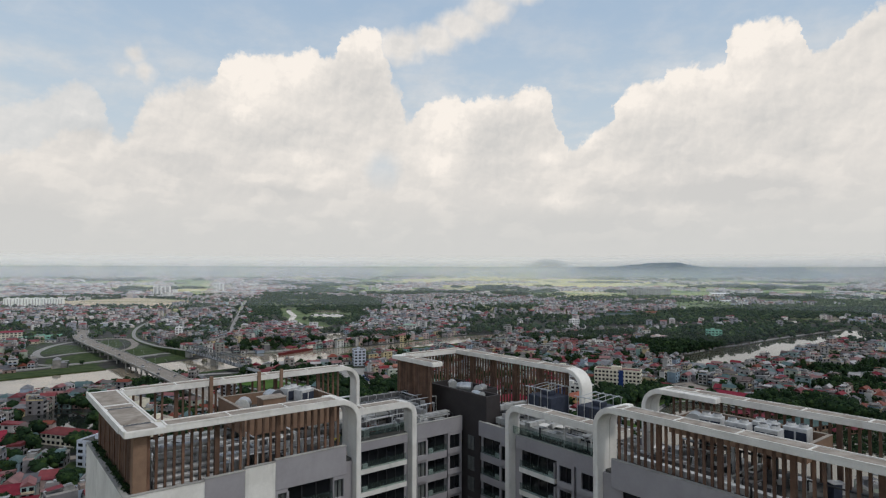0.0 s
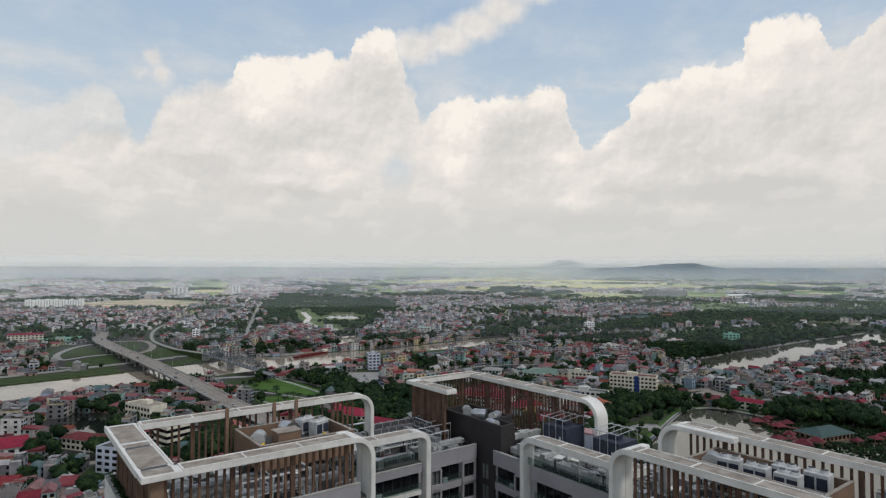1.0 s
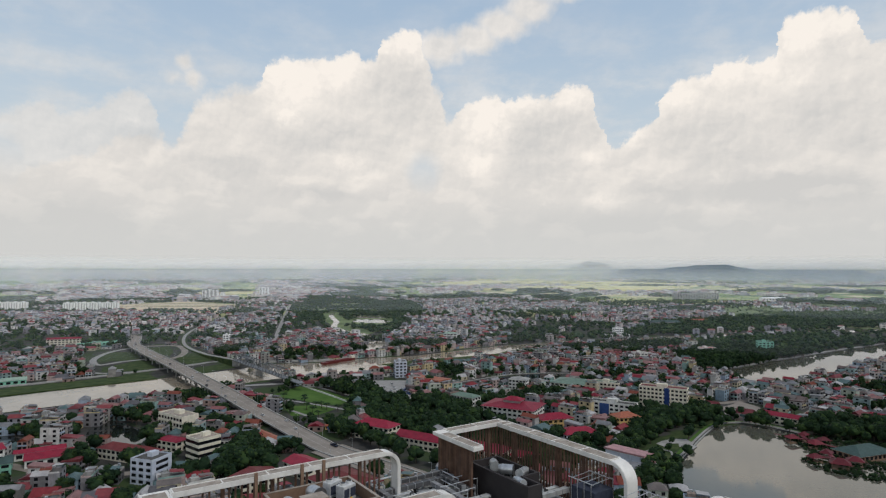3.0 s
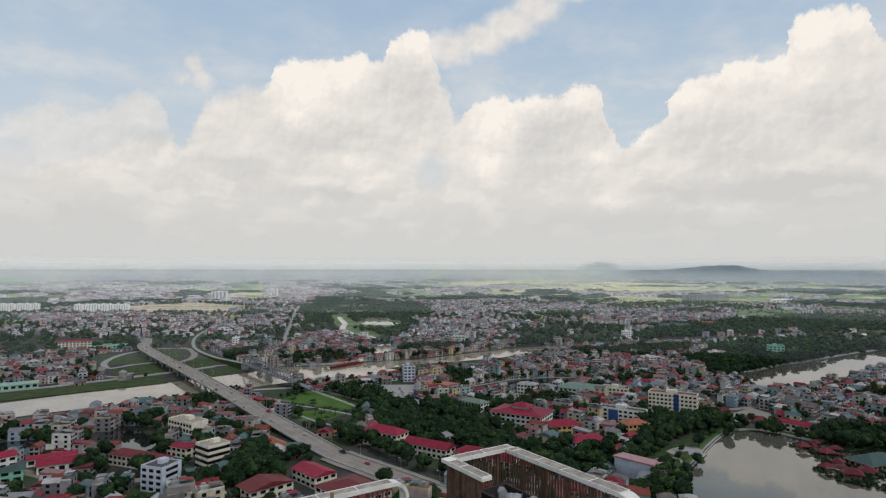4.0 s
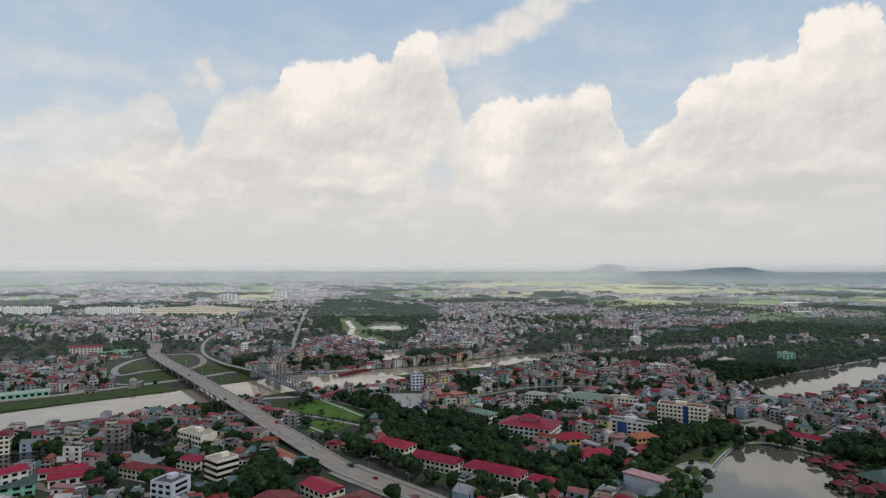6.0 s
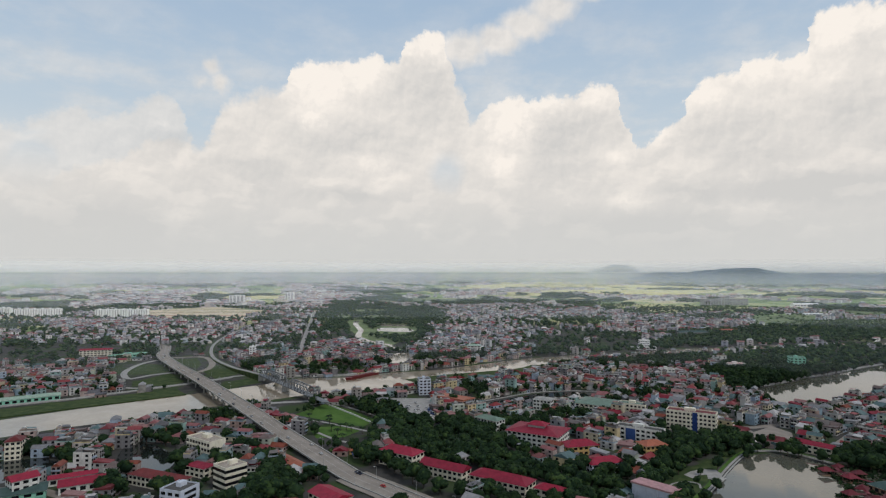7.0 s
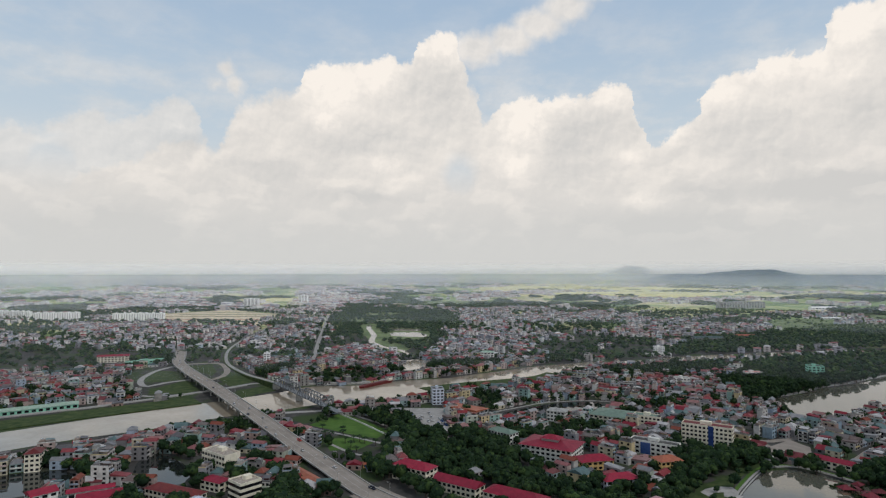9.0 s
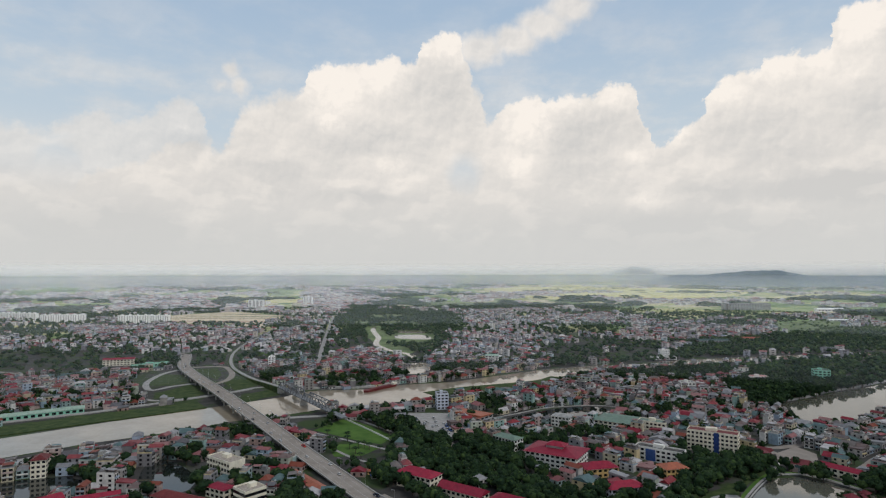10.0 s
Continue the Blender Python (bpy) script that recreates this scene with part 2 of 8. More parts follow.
# ---- materials ----
def surface(name, dark, light, size=1.0, rough=0.8, bump=0.0, metal=0.0, palette=None, by="", spread=0.5, coat=0.0, stain=0.0):
    """A painted, stony or metal surface. dark, light: the two colours that its grain mixes; size: metres of the broad pattern;
    palette: colours, one to a thing or piece (by 'object' or 'island'), which the grain then tints."""
    m = bpy.data.materials.new(name)
    m.use_nodes = True
    t = m.node_tree
    bsdf = t.nodes["Principled BSDF"]
    at = wire(t, "NewGeometry").outputs["Position"]
    broad = wire(t, "TexNoise", {"Vector": at, "Scale": 1 / size, "Detail": 4.0, "Roughness": 0.6}).outputs[0]
    grain = wire(t, "TexNoise", {"Vector": at, "Scale": 11 / size, "Detail": 3.0, "Roughness": 0.65}).outputs[0]
    mix = calc(t, "ADD", calc(t, "MULTIPLY", broad, 1 - spread * 0.5), calc(t, "MULTIPLY", grain, spread * 0.5))
    mix = smooth(t, mix, 0.32, 0.68)
    if palette:
        rnd = wire(t, "ObjectInfo").outputs["Random"] if by == "object" else wire(t, "NewGeometry").outputs["Random Per Island"]
        ramp = t.nodes.new("ShaderNodeValToRGB")
        ramp.color_ramp.interpolation = "CONSTANT"
        el = ramp.color_ramp.elements
        for k, c in enumerate(palette):
            e = el[k] if k < 2 else el.new(k / len(palette))
            e.position, e.color = k / len(palette), (*c, 1)
        t.links.new(rnd, ramp.inputs[0])
        tone = ramp.outputs[0]
        a = wire(t, "VectorMath", (tone, dark), operation="MULTIPLY").outputs[0]
        b = wire(t, "VectorMath", (tone, light), operation="MULTIPLY").outputs[0]
        col = blend(t, mix, a, b)
    else:
        col = blend(t, mix, (*dark, 1), (*light, 1))
    if stain:
        long = vec(t, "MULTIPLY", at, (0.9, 0.9, 0.12))
        s = wire(t, "TexNoise", {"Vector": long, "Scale": 1.3, "Detail": 4.0}).outputs[0]
        col = blend(t, calc(t, "MULTIPLY", smooth(t, s, 0.52, 0.75), stain), col, (0.10, 0.09, 0.08, 1))
    t.links.new(col, bsdf.inputs["Base Color"])
    bsdf.inputs["Metallic"].default_value = metal
    bsdf.inputs["Coat Weight"].default_value = coat
    bsdf.inputs["Specular IOR Level"].default_value = 0.18 if rough > 0.5 else 0.5
    t.links.new(calc(t, "MULTIPLY_ADD", grain, 0.25, rough - 0.12), bsdf.inputs["Roughness"])
    if bump:
        b = wire(t, "Bump", {"Strength": bump, "Distance": 0.02 * size, "Height": grain})
        t.links.new(b.outputs[0], bsdf.inputs["Normal"])
    return m


def corrugated(name, palette, by, rough=0.55, pitch=0.9):
    """Roof sheeting or tile rows: fine ribs down the slope, faded and streaked."""
    m = surface(name, (0.72, 0.70, 0.70), (1.12, 1.08, 1.06), 3.0, rough, 0.0, 0.0, palette, by, 0.6, stain=0.25)
    t = m.node_tree
    uv = wire(t, "NewGeometry").outputs["Position"]
    w = wire(t, "TexWave", {"Vector": uv, "Scale": 1.0 / pitch, "Distortion": 0.4})
    b = wire(t, "Bump", {"Strength": 0.35, "Distance": 0.05, "Height": w.outputs[1]})
    t.links.new(b.outputs[0], t.nodes["Principled BSDF"].inputs["Normal"])
    return m


def leaf_material(name, greens):
    m = surface(name, (0.62, 0.66, 0.66), (1.5, 1.4, 1.15), 14.0, 0.6, 0.0, 0.0, greens, "island", 0.35)
    t = m.node_tree
    bsdf = t.nodes["Principled BSDF"]
    col = bsdf.inputs["Base Color"].links[0].from_socket
    bsdf.inputs["Specular IOR Level"].default_value = 0.05
    tl = wire(t, "BsdfTranslucent", {"Color": col})
    mixer = wire(t, "MixShader", (0.12, bsdf.outputs[0], tl.outputs[0]))
    t.links.new(mixer.outputs[0], t.nodes["Material Output"].inputs[0])
    return m


def glassy(name, colour, rough=0.08):
    m = surface(name, tuple(c * 0.7 for c in colour), tuple(c * 1.3 for c in colour), 4.0, rough)
    m.node_tree.nodes["Principled BSDF"].inputs["Specular IOR Level"].default_value = 0.7
    return m


WALLS = [(0.44, 0.42, 0.40), (0.19, 0.18, 0.185), (0.56, 0.50, 0.36), (0.29, 0.285, 0.30), (0.46, 0.36, 0.33), (0.25, 0.24, 0.25), (0.62, 0.61, 0.585), (0.27, 0.36, 0.43), (0.36, 0.25, 0.215), (0.21, 0.20, 0.205),
         (0.48, 0.44, 0.41), (0.31, 0.29, 0.27), (0.58, 0.56, 0.53), (0.28, 0.42, 0.38), (0.30, 0.40, 0.39), (0.56, 0.46, 0.27), (0.36, 0.43, 0.52), (0.66, 0.645, 0.61), (0.50, 0.38, 0.36), (0.40, 0.44, 0.36)]
ROOFS = [(0.195, 0.020, 0.034), (0.20, 0.21, 0.225), (0.215, 0.030, 0.036), (0.11, 0.11, 0.12), (0.15, 0.115, 0.11), (0.23, 0.055, 0.062), (0.25, 0.105, 0.108), (0.20, 0.058, 0.038),
         (0.27, 0.275, 0.285), (0.15, 0.135, 0.13), (0.09, 0.15, 0.155), (0.42, 0.42, 0.425), (0.15, 0.034, 0.040), (0.27, 0.15, 0.145)]
TOPS = [(0.26, 0.26, 0.255), (0.19, 0.19, 0.195), (0.33, 0.33, 0.32), (0.14, 0.135, 0.135), (0.27, 0.22, 0.19), (0.38, 0.37, 0.355)]
GREENS = [(0.017, 0.036, 0.019), (0.023, 0.046, 0.022), (0.014, 0.031, 0.018), (0.032, 0.060, 0.024), (0.018, 0.038, 0.021), (0.042, 0.074, 0.028), (0.020, 0.041, 0.021)]

M_WHITE = surface("white_render", (0.68, 0.655, 0.61), (0.83, 0.805, 0.76), 3.0, 0.6, 0.05, stain=0.16)
M_GREY = surface("grey_render", (0.300, 0.283, 0.297), (0.350, 0.333, 0.347), 3.5, 0.7, 0.04, stain=0.06)
M_DARK = surface("charcoal_render", (0.040, 0.035, 0.036), (0.055, 0.049, 0.049), 3.0, 0.75, 0.04)
M_TAN = surface("weathered_screed", (0.24, 0.20, 0.165), (0.43, 0.38, 0.325), 1.6, 0.9, 0.1, stain=0.3)
M_SLAT = surface("brown_slat", (0.105, 0.064, 0.047), (0.175, 0.108, 0.078), 1.2, 0.55, 0.05, palette=[(1, 1, 1), (0.8, 0.78, 0.76), (1.2, 1.12, 1.05), (0.95, 0.9, 0.85)], by="object")
M_BROWN = surface("brown_panel", (0.20, 0.125, 0.085), (0.27, 0.175, 0.12), 1.5, 0.65, 0.04)
M_DECK = surface("roof_deck", (0.045, 0.045, 0.044), (0.12, 0.117, 0.11), 2.5, 0.9, 0.1, stain=0.4)
M_GLASS = glassy("window_glass", (0.010, 0.011, 0.013))
M_GLASS.node_tree.nodes["Principled BSDF"].inputs["Specular IOR Level"].default_value = 0.28
M_PALE = glassy("curtained_glass", (0.13, 0.14, 0.135), 0.15)
M_FRAME = surface("black_frame", (0.02, 0.02, 0.022), (0.035, 0.035, 0.038), 1.0, 0.5)
M_RAIL = glassy("balustrade_glass", (0.10, 0.13, 0.12), 0.06)
rt = M_RAIL.node_tree
rt.links.new(wire(rt, "MixShader", (0.85, rt.nodes["Principled BSDF"].outputs[0], wire(rt, "BsdfTransparent", {"Color": (0.86, 0.92, 0.90, 1)}).outputs[0])).outputs[0], rt.nodes["Material Output"].inputs[0])
M_STEEL = surface("galvanised_steel", (0.42, 0.43, 0.44), (0.66, 0.67, 0.68), 0.8, 0.38, 0.05, 0.85)
M_DUCT = surface("duct_wrap", (0.78, 0.79, 0.79), (1.12, 1.12, 1.10), 0.9, 0.42, 0.1, 0.3, [(0.52, 0.53, 0.53), (0.72, 0.72, 0.71), (0.32, 0.32, 0.33), (0.60, 0.60, 0.59), (0.12, 0.12, 0.125), (0.68, 0.69, 0.69), (0.42, 0.43, 0.43)], "object", stain=0.25)
M_CASE = surface("white_casing", (0.42, 0.42, 0.42), (0.62, 0.62, 0.61), 0.7, 0.5, 0.02)
M_FOIL = surface("dull_foil", (0.34, 0.34, 0.345), (0.68, 0.68, 0.68), 0.5, 0.6, 0.2, 0.5, stain=0.3)
M_NAVY = surface("navy_casing", (0.030, 0.036, 0.055), (0.050, 0.058, 0.085), 0.8, 0.55)
M_YELLOW = surface("yellow_paint", (0.62, 0.40, 0.02), (0.75, 0.50, 0.04), 0.6, 0.5)
M_RED = surface("red_paint", (0.35, 0.03, 0.03), (0.48, 0.05, 0.04), 0.8, 0.5)
M_HOUSE_O = surface("house_wall", (0.62, 0.625, 0.63), (1.06, 1.065, 1.07), 4.0, 0.85, 0.0, 0.0, WALLS, "object", stain=0.3)
FAR_WALLS = [(0.50, 0.45, 0.43), (0.36, 0.34, 0.36), (0.62, 0.56, 0.50), (0.30, 0.30, 0.33), (0.76, 0.75, 0.73), (0.55, 0.50, 0.49), (0.70, 0.66, 0.63), (0.26, 0.25, 0.27), (0.45, 0.38, 0.37), (0.36, 0.37, 0.42), (0.62, 0.61, 0.61), (0.42, 0.50, 0.53)]
# paler than FAR_WALLS: sunlight on the far villages is put into the colour
SUNLIT_VILLAGE_WALLS = [(0.62, 0.61, 0.60), (0.46, 0.45, 0.46), (0.76, 0.75, 0.73), (0.34, 0.34, 0.37), (0.70, 0.66, 0.60), (0.52, 0.47, 0.46), (0.30, 0.295, 0.32), (0.78, 0.77, 0.75)]
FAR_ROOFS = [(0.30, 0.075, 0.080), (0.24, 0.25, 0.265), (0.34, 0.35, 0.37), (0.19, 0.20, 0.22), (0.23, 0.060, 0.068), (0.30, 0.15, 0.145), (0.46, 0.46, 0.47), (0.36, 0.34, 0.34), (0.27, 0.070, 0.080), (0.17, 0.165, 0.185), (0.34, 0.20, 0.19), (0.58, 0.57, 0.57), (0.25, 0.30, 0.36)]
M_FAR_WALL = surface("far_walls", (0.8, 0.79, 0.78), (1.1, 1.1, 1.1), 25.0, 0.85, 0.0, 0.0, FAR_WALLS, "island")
M_VILLAGE = surface("sunlit_village_walls", (0.85, 0.85, 0.85), (1.05, 1.05, 1.05), 60.0, 0.85, 0.0, 0.0, SUNLIT_VILLAGE_WALLS, "island")
# roofs lightened the same way, sunlight in the palette
M_VILLAGE_TOP = surface("sunlit_village_roofs", (0.85, 0.85, 0.85), (1.05, 1.05, 1.05), 60.0, 0.85, 0.0, 0.0, [(0.42, 0.24, 0.21), (0.46, 0.45, 0.45), (0.34, 0.18, 0.17), (0.60, 0.58, 0.56), (0.34, 0.34, 0.36), (0.55, 0.50, 0.46)], "island")
# white with the far slabs' sunlight put into its base colour
M_SLAB = surface("sunlit_white_render", (0.80, 0.795, 0.78), (0.88, 0.875, 0.86), 12.0, 0.6)
M_FAR_ROOF = surface("far_roofs", (0.8, 0.8, 0.8), (1.15, 1.12, 1.1), 25.0, 0.8, 0.0, 0.0, FAR_ROOFS, "island")
M_HOUSE_I = surface("house_walls", (0.62, 0.625, 0.63), (1.06, 1.065, 1.07), 5.0, 0.85, 0.0, 0.0, WALLS, "island", stain=0.3)
M_ROOF_O = corrugated("roof_sheet", ROOFS, "object")
M_ROOF_I = corrugated("roof_sheets", ROOFS, "island")
M_TOP_O = surface("flat_roof", (0.7, 0.7, 0.7), (1.2, 1.18, 1.15), 2.5, 0.9, 0.05, 0.0, TOPS, "object", stain=0.4)
M_TOP_I = surface("flat_roofs", (0.7, 0.7, 0.7), (1.2, 1.18, 1.15), 2.5, 0.9, 0.0, 0.0, TOPS, "island", stain=0.4)
M_ROOF_RED = corrugated("crimson_roof", [(0.260, 0.017, 0.040), (0.290, 0.021, 0.047), (0.235, 0.018, 0.040)], "object")
M_ROOF_WORN = corrugated("worn_red_roof", [(0.135, 0.018, 0.028), (0.165, 0.022, 0.034), (0.115, 0.018, 0.026)], "object")
M_ROOF_PINK = corrugated("faded_pink_roof", [(0.42, 0.24, 0.25)] * 2, "object")
M_ROOF_MAROON = corrugated("maroon_roof", [(0.13, 0.025, 0.025), (0.16, 0.03, 0.03)], "object")
M_ROOF_TEAL = corrugated("teal_roof", [(0.045, 0.085, 0.080), (0.055, 0.098, 0.092)], "object")
M_ROOF_GREEN = corrugated("green_roof", [(0.13, 0.21, 0.165), (0.15, 0.225, 0.18)], "object")
M_ROOF_MINT = corrugated("mint_roof", [(0.27, 0.40, 0.32), (0.30, 0.42, 0.34)], "object")
M_ROOF_BLUE = corrugated("blue_roof", [(0.05, 0.10, 0.25), (0.06, 0.12, 0.28)], "object")
M_ROOF_TILE = corrugated("orange_tile_roof", [(0.36, 0.12, 0.07), (0.32, 0.10, 0.06)], "object")
M_CREAM = surface("cream_render", (0.64, 0.59, 0.47), (0.77, 0.72, 0.60), 4.0, 0.85, stain=0.25)
M_OCHRE = surface("ochre_render", (0.50, 0.33, 0.13), (0.60, 0.42, 0.18), 4.0, 0.85, stain=0.25)
M_LILAC = surface("pale_blue_render", (0.46, 0.50, 0.58), (0.58, 0.61, 0.68), 4.0, 0.85, stain=0.25)
M_MINT = surface("mint_render", (0.20, 0.46, 0.34), (0.27, 0.55, 0.42), 4.0, 0.85, stain=0.2)
M_PLASTER = surface("off_white_render", (0.60, 0.59, 0.55), (0.76, 0.75, 0.71), 4.0, 0.85, stain=0.3)
M_BLOCKGREY = surface("bare_cement", (0.27, 0.26, 0.26), (0.40, 0.39, 0.38), 4.0, 0.9, stain=0.35)
M_LEAF = leaf_material("leaves", GREENS)
M_FAR_LEAF = leaf_material("far_leaves", [(0.026, 0.056, 0.032), (0.038, 0.076, 0.036), (0.020, 0.045, 0.028), (0.062, 0.104, 0.042)])
M_ORCHARD = leaf_material("orchard_leaves", [(0.052, 0.092, 0.034), (0.075, 0.122, 0.042), (0.040, 0.074, 0.030)])
M_BARK = surface("bark", (0.06, 0.045, 0.035), (0.13, 0.10, 0.08), 0.6, 0.95, 0.2)
M_ROAD = surface("asphalt", (0.225, 0.195, 0.168), (0.305, 0.268, 0.232), 14.0, 0.9, 0.05, stain=0.2)
M_KERB = surface("concrete", (0.30, 0.29, 0.27), (0.42, 0.41, 0.38), 3.0, 0.9, 0.08, stain=0.3)
M_PAINT = surface("road_paint", (0.30, 0.29, 0.27), (0.55, 0.54, 0.51), 1.0, 0.7)
M_GIRDER = surface("bridge_steel", (0.13, 0.14, 0.15), (0.22, 0.23, 0.24), 3.0, 0.6, 0.05, 0.3)
M_GRASS = surface("lawn", (0.045, 0.100, 0.018), (0.085, 0.155, 0.030), 12.0, 0.95, 0.1)
M_VERGE = surface("rough_grass", (0.022, 0.044, 0.012), (0.066, 0.088, 0.030), 8.0, 0.95, 0.1)
M_PATH = surface("paving", (0.26, 0.25, 0.235), (0.37, 0.355, 0.335), 5.0, 0.9, 0.05, stain=0.25)
# earth and crop of the far plain, lightened by sunlight put into the colour
M_SAND = surface("sunlit_bare_earth", (0.52, 0.40, 0.26), (0.74, 0.64, 0.46), 30.0, 0.95, 0.05)
M_CROP = surface("sunlit_ripe_crop", (0.52, 0.50, 0.22), (0.74, 0.66, 0.36), 90.0, 0.95)


def water_material(name, shallow, deep, rough, ruffle=0.12):
    m = surface(name, deep, shallow, 40.0, rough)
    t = m.node_tree
    b = t.nodes["Principled BSDF"]
    at = vec(t, "MULTIPLY", wire(t, "NewGeometry").outputs["Position"], (1.0, 1.0, 1.0))
    w = wire(t, "TexNoise", {"Vector": at, "Scale": 0.6, "Detail": 4.0}).outputs[0]
    big = wire(t, "TexNoise", {"Vector": at, "Scale": 0.012, "Detail": 3.0}).outputs[0]
    bp = wire(t, "Bump", {"Strength": 0.02, "Distance": 0.3, "Height": w})
    t.links.new(bp.outputs[0], b.inputs["Normal"])
    t.links.new(calc(t, "MULTIPLY_ADD", smooth(t, big, 0.45, 0.65), ruffle, rough), b.inputs["Roughness"])
    b.inputs["IOR"].default_value = 1.33
    b.inputs["Specular IOR Level"].default_value = 1.0
    return m


M_RIVER = water_material("silty_water", (0.31, 0.265, 0.205), (0.22, 0.185, 0.135), 0.05)
M_LAKE = water_material("still_water", (0.110, 0.108, 0.086), (0.090, 0.090, 0.070), 0.012, 0.012)
M_POND = water_material("pond_water", (0.020, 0.024, 0.022), (0.012, 0.015, 0.014), 0.01, 0.01)


def land_material():
    """Town earth and yards near by; paddies, orchards and villages farther out."""
    m = surface("land", (0.030, 0.029, 0.027), (0.075, 0.072, 0.067), 20.0, 0.95, 0.0, stain=0.2)
    t = m.node_tree
    b = t.nodes["Principled BSDF"]
    town = b.inputs["Base Color"].links[0].from_socket
    at = wire(t, "NewGeometry").outputs["Position"]
    green = wire(t, "TexNoise", {"Vector": at, "Scale": 0.03, "Detail": 5.0}).outputs[0]
    town = blend(t, smooth(t, green, 0.46, 0.6), town, (0.040, 0.062, 0.022, 1))
    flat = vec(t, "MULTIPLY", at, (1.0, 1.0, 0.0))
    warped = vec(t, "MULTIPLY_ADD", wire(t, "TexNoise", {"Vector": flat, "Scale": 0.004, "Detail": 2.0}).outputs["Color"], (140.0, 140.0, 0), flat)
    cell = wire(t, "TexVoronoi", {"Vector": warped, "Scale": 0.0075, "Randomness": 0.9})
    pick = wire(t, "SeparateColor", (cell.outputs["Color"],)).outputs[0]
    ramp = t.nodes.new("ShaderNodeValToRGB")
    ramp.color_ramp.interpolation = "CONSTANT"
    # field tones are raised: the sunlight out there is in the colour
    tones = [(0.21, 0.30, 0.10), (0.32, 0.38, 0.15), (0.12, 0.19, 0.07), (0.52, 0.50, 0.24), (0.24, 0.33, 0.12), (0.42, 0.44, 0.19), (0.62, 0.54, 0.36), (0.15, 0.23, 0.08)]
    for k, c in enumerate(tones):
        e = ramp.color_ramp.elements[k] if k < 2 else ramp.color_ramp.elements.new(k / len(tones))
        e.position, e.color = k / len(tones), (*c, 1)
    t.links.new(pick, ramp.inputs[0])
    fine_n = wire(t, "TexNoise", {"Vector": flat, "Scale": 0.05, "Detail": 4.0}).outputs[0]
    fields = blend(t, calc(t, "MULTIPLY", smooth(t, fine_n, 0.5, 0.7), 0.6), ramp.outputs[0], (0.045, 0.07, 0.03, 1))
    away = vec(t, "LENGTH", flat)
    wob = calc(t, "MULTIPLY_ADD", green, 500.0, away)
    t.links.new(blend(t, smooth(t, wob, 1650.0, 2050.0), town, fields), b.inputs["Base Color"])
    return m


M_LAND = land_material()
# the far hill's paleness is distance haze put into its colour
M_FAR_HILL = surface("haze_pale_hill", (0.48, 0.52, 0.53), (0.58, 0.61, 0.60), 120.0, 0.95)
M_MEADOW = surface("green_paddy", (0.075, 0.115, 0.045), (0.20, 0.25, 0.11), 45.0, 0.95)
# wooded ridge; its blue-grey has haze painted in too
M_HILL = surface("hazy_wooded_hill", (0.16, 0.205, 0.235), (0.24, 0.29, 0.31), 120.0, 0.95)


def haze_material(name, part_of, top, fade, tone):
    """Thin tinted haze sheet: lets most light through and scatters a share of it."""
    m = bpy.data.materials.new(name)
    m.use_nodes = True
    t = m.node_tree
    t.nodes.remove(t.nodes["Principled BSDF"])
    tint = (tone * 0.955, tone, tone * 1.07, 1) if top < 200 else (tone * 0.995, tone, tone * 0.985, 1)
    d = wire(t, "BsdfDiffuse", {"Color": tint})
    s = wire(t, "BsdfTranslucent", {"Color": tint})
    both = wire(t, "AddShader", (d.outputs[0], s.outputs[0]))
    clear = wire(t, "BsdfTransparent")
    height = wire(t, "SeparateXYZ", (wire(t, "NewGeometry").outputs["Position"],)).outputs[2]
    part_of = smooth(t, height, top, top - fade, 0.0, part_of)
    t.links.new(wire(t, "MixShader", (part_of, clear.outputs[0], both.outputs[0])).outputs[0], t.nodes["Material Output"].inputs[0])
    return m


# ---- geometry helpers ----
def box(bm, x0, y0, z0, x1, y1, z1):
    v = [bm.verts.new((x, y, z)) for z in (z0, z1) for y in (y0, y1) for x in (x0, x1)]
    for f in ((0, 2, 3, 1), (4, 5, 7, 6), (0, 1, 5, 4), (2, 6, 7, 3), (0, 4, 6, 2), (1, 3, 7, 5)):
        bm.faces.new([v[i] for i in f])


def boxes(rows):
    bm = bmesh.new()
    for r in rows:
        box(bm, *r)
    return bm


def soft_box(x0, y0, z0, x1, y1, z1, r=0.03):
    bm = boxes([(x0, y0, z0, x1, y1, z1)])
    bmesh.ops.bevel(bm, geom=bm.edges[:], offset=r, segments=1, affect="EDGES")
    return bm


def tube(bm, p, q, r, n=8, r2=None):
    """A closed round bar from p to q."""
    p, q = Vector(p), Vector(q)
    d = (q - p).normalized()
    side = d.orthogonal().normalized()
    other = d.cross(side)
    ring = []
    for c, rad in ((p, r), (q, r if r2 is None else r2)):
        ring.append([bm.verts.new(c + rad * (math.cos(2 * math.pi * k / n) * side + math.sin(2 * math.pi * k / n) * other)) for k in range(n)])
    for k in range(n):
        bm.faces.new((ring[0][k], ring[0][(k + 1) % n], ring[1][(k + 1) % n], ring[1][k]))
    bm.faces.new(ring[0][::-1])
    bm.faces.new(ring[1])


def tubes(path, r, n=8):
    bm = bmesh.new()
    for p, q in zip(path, path[1:]):
        tube(bm, p, q, r, n)
    return bm


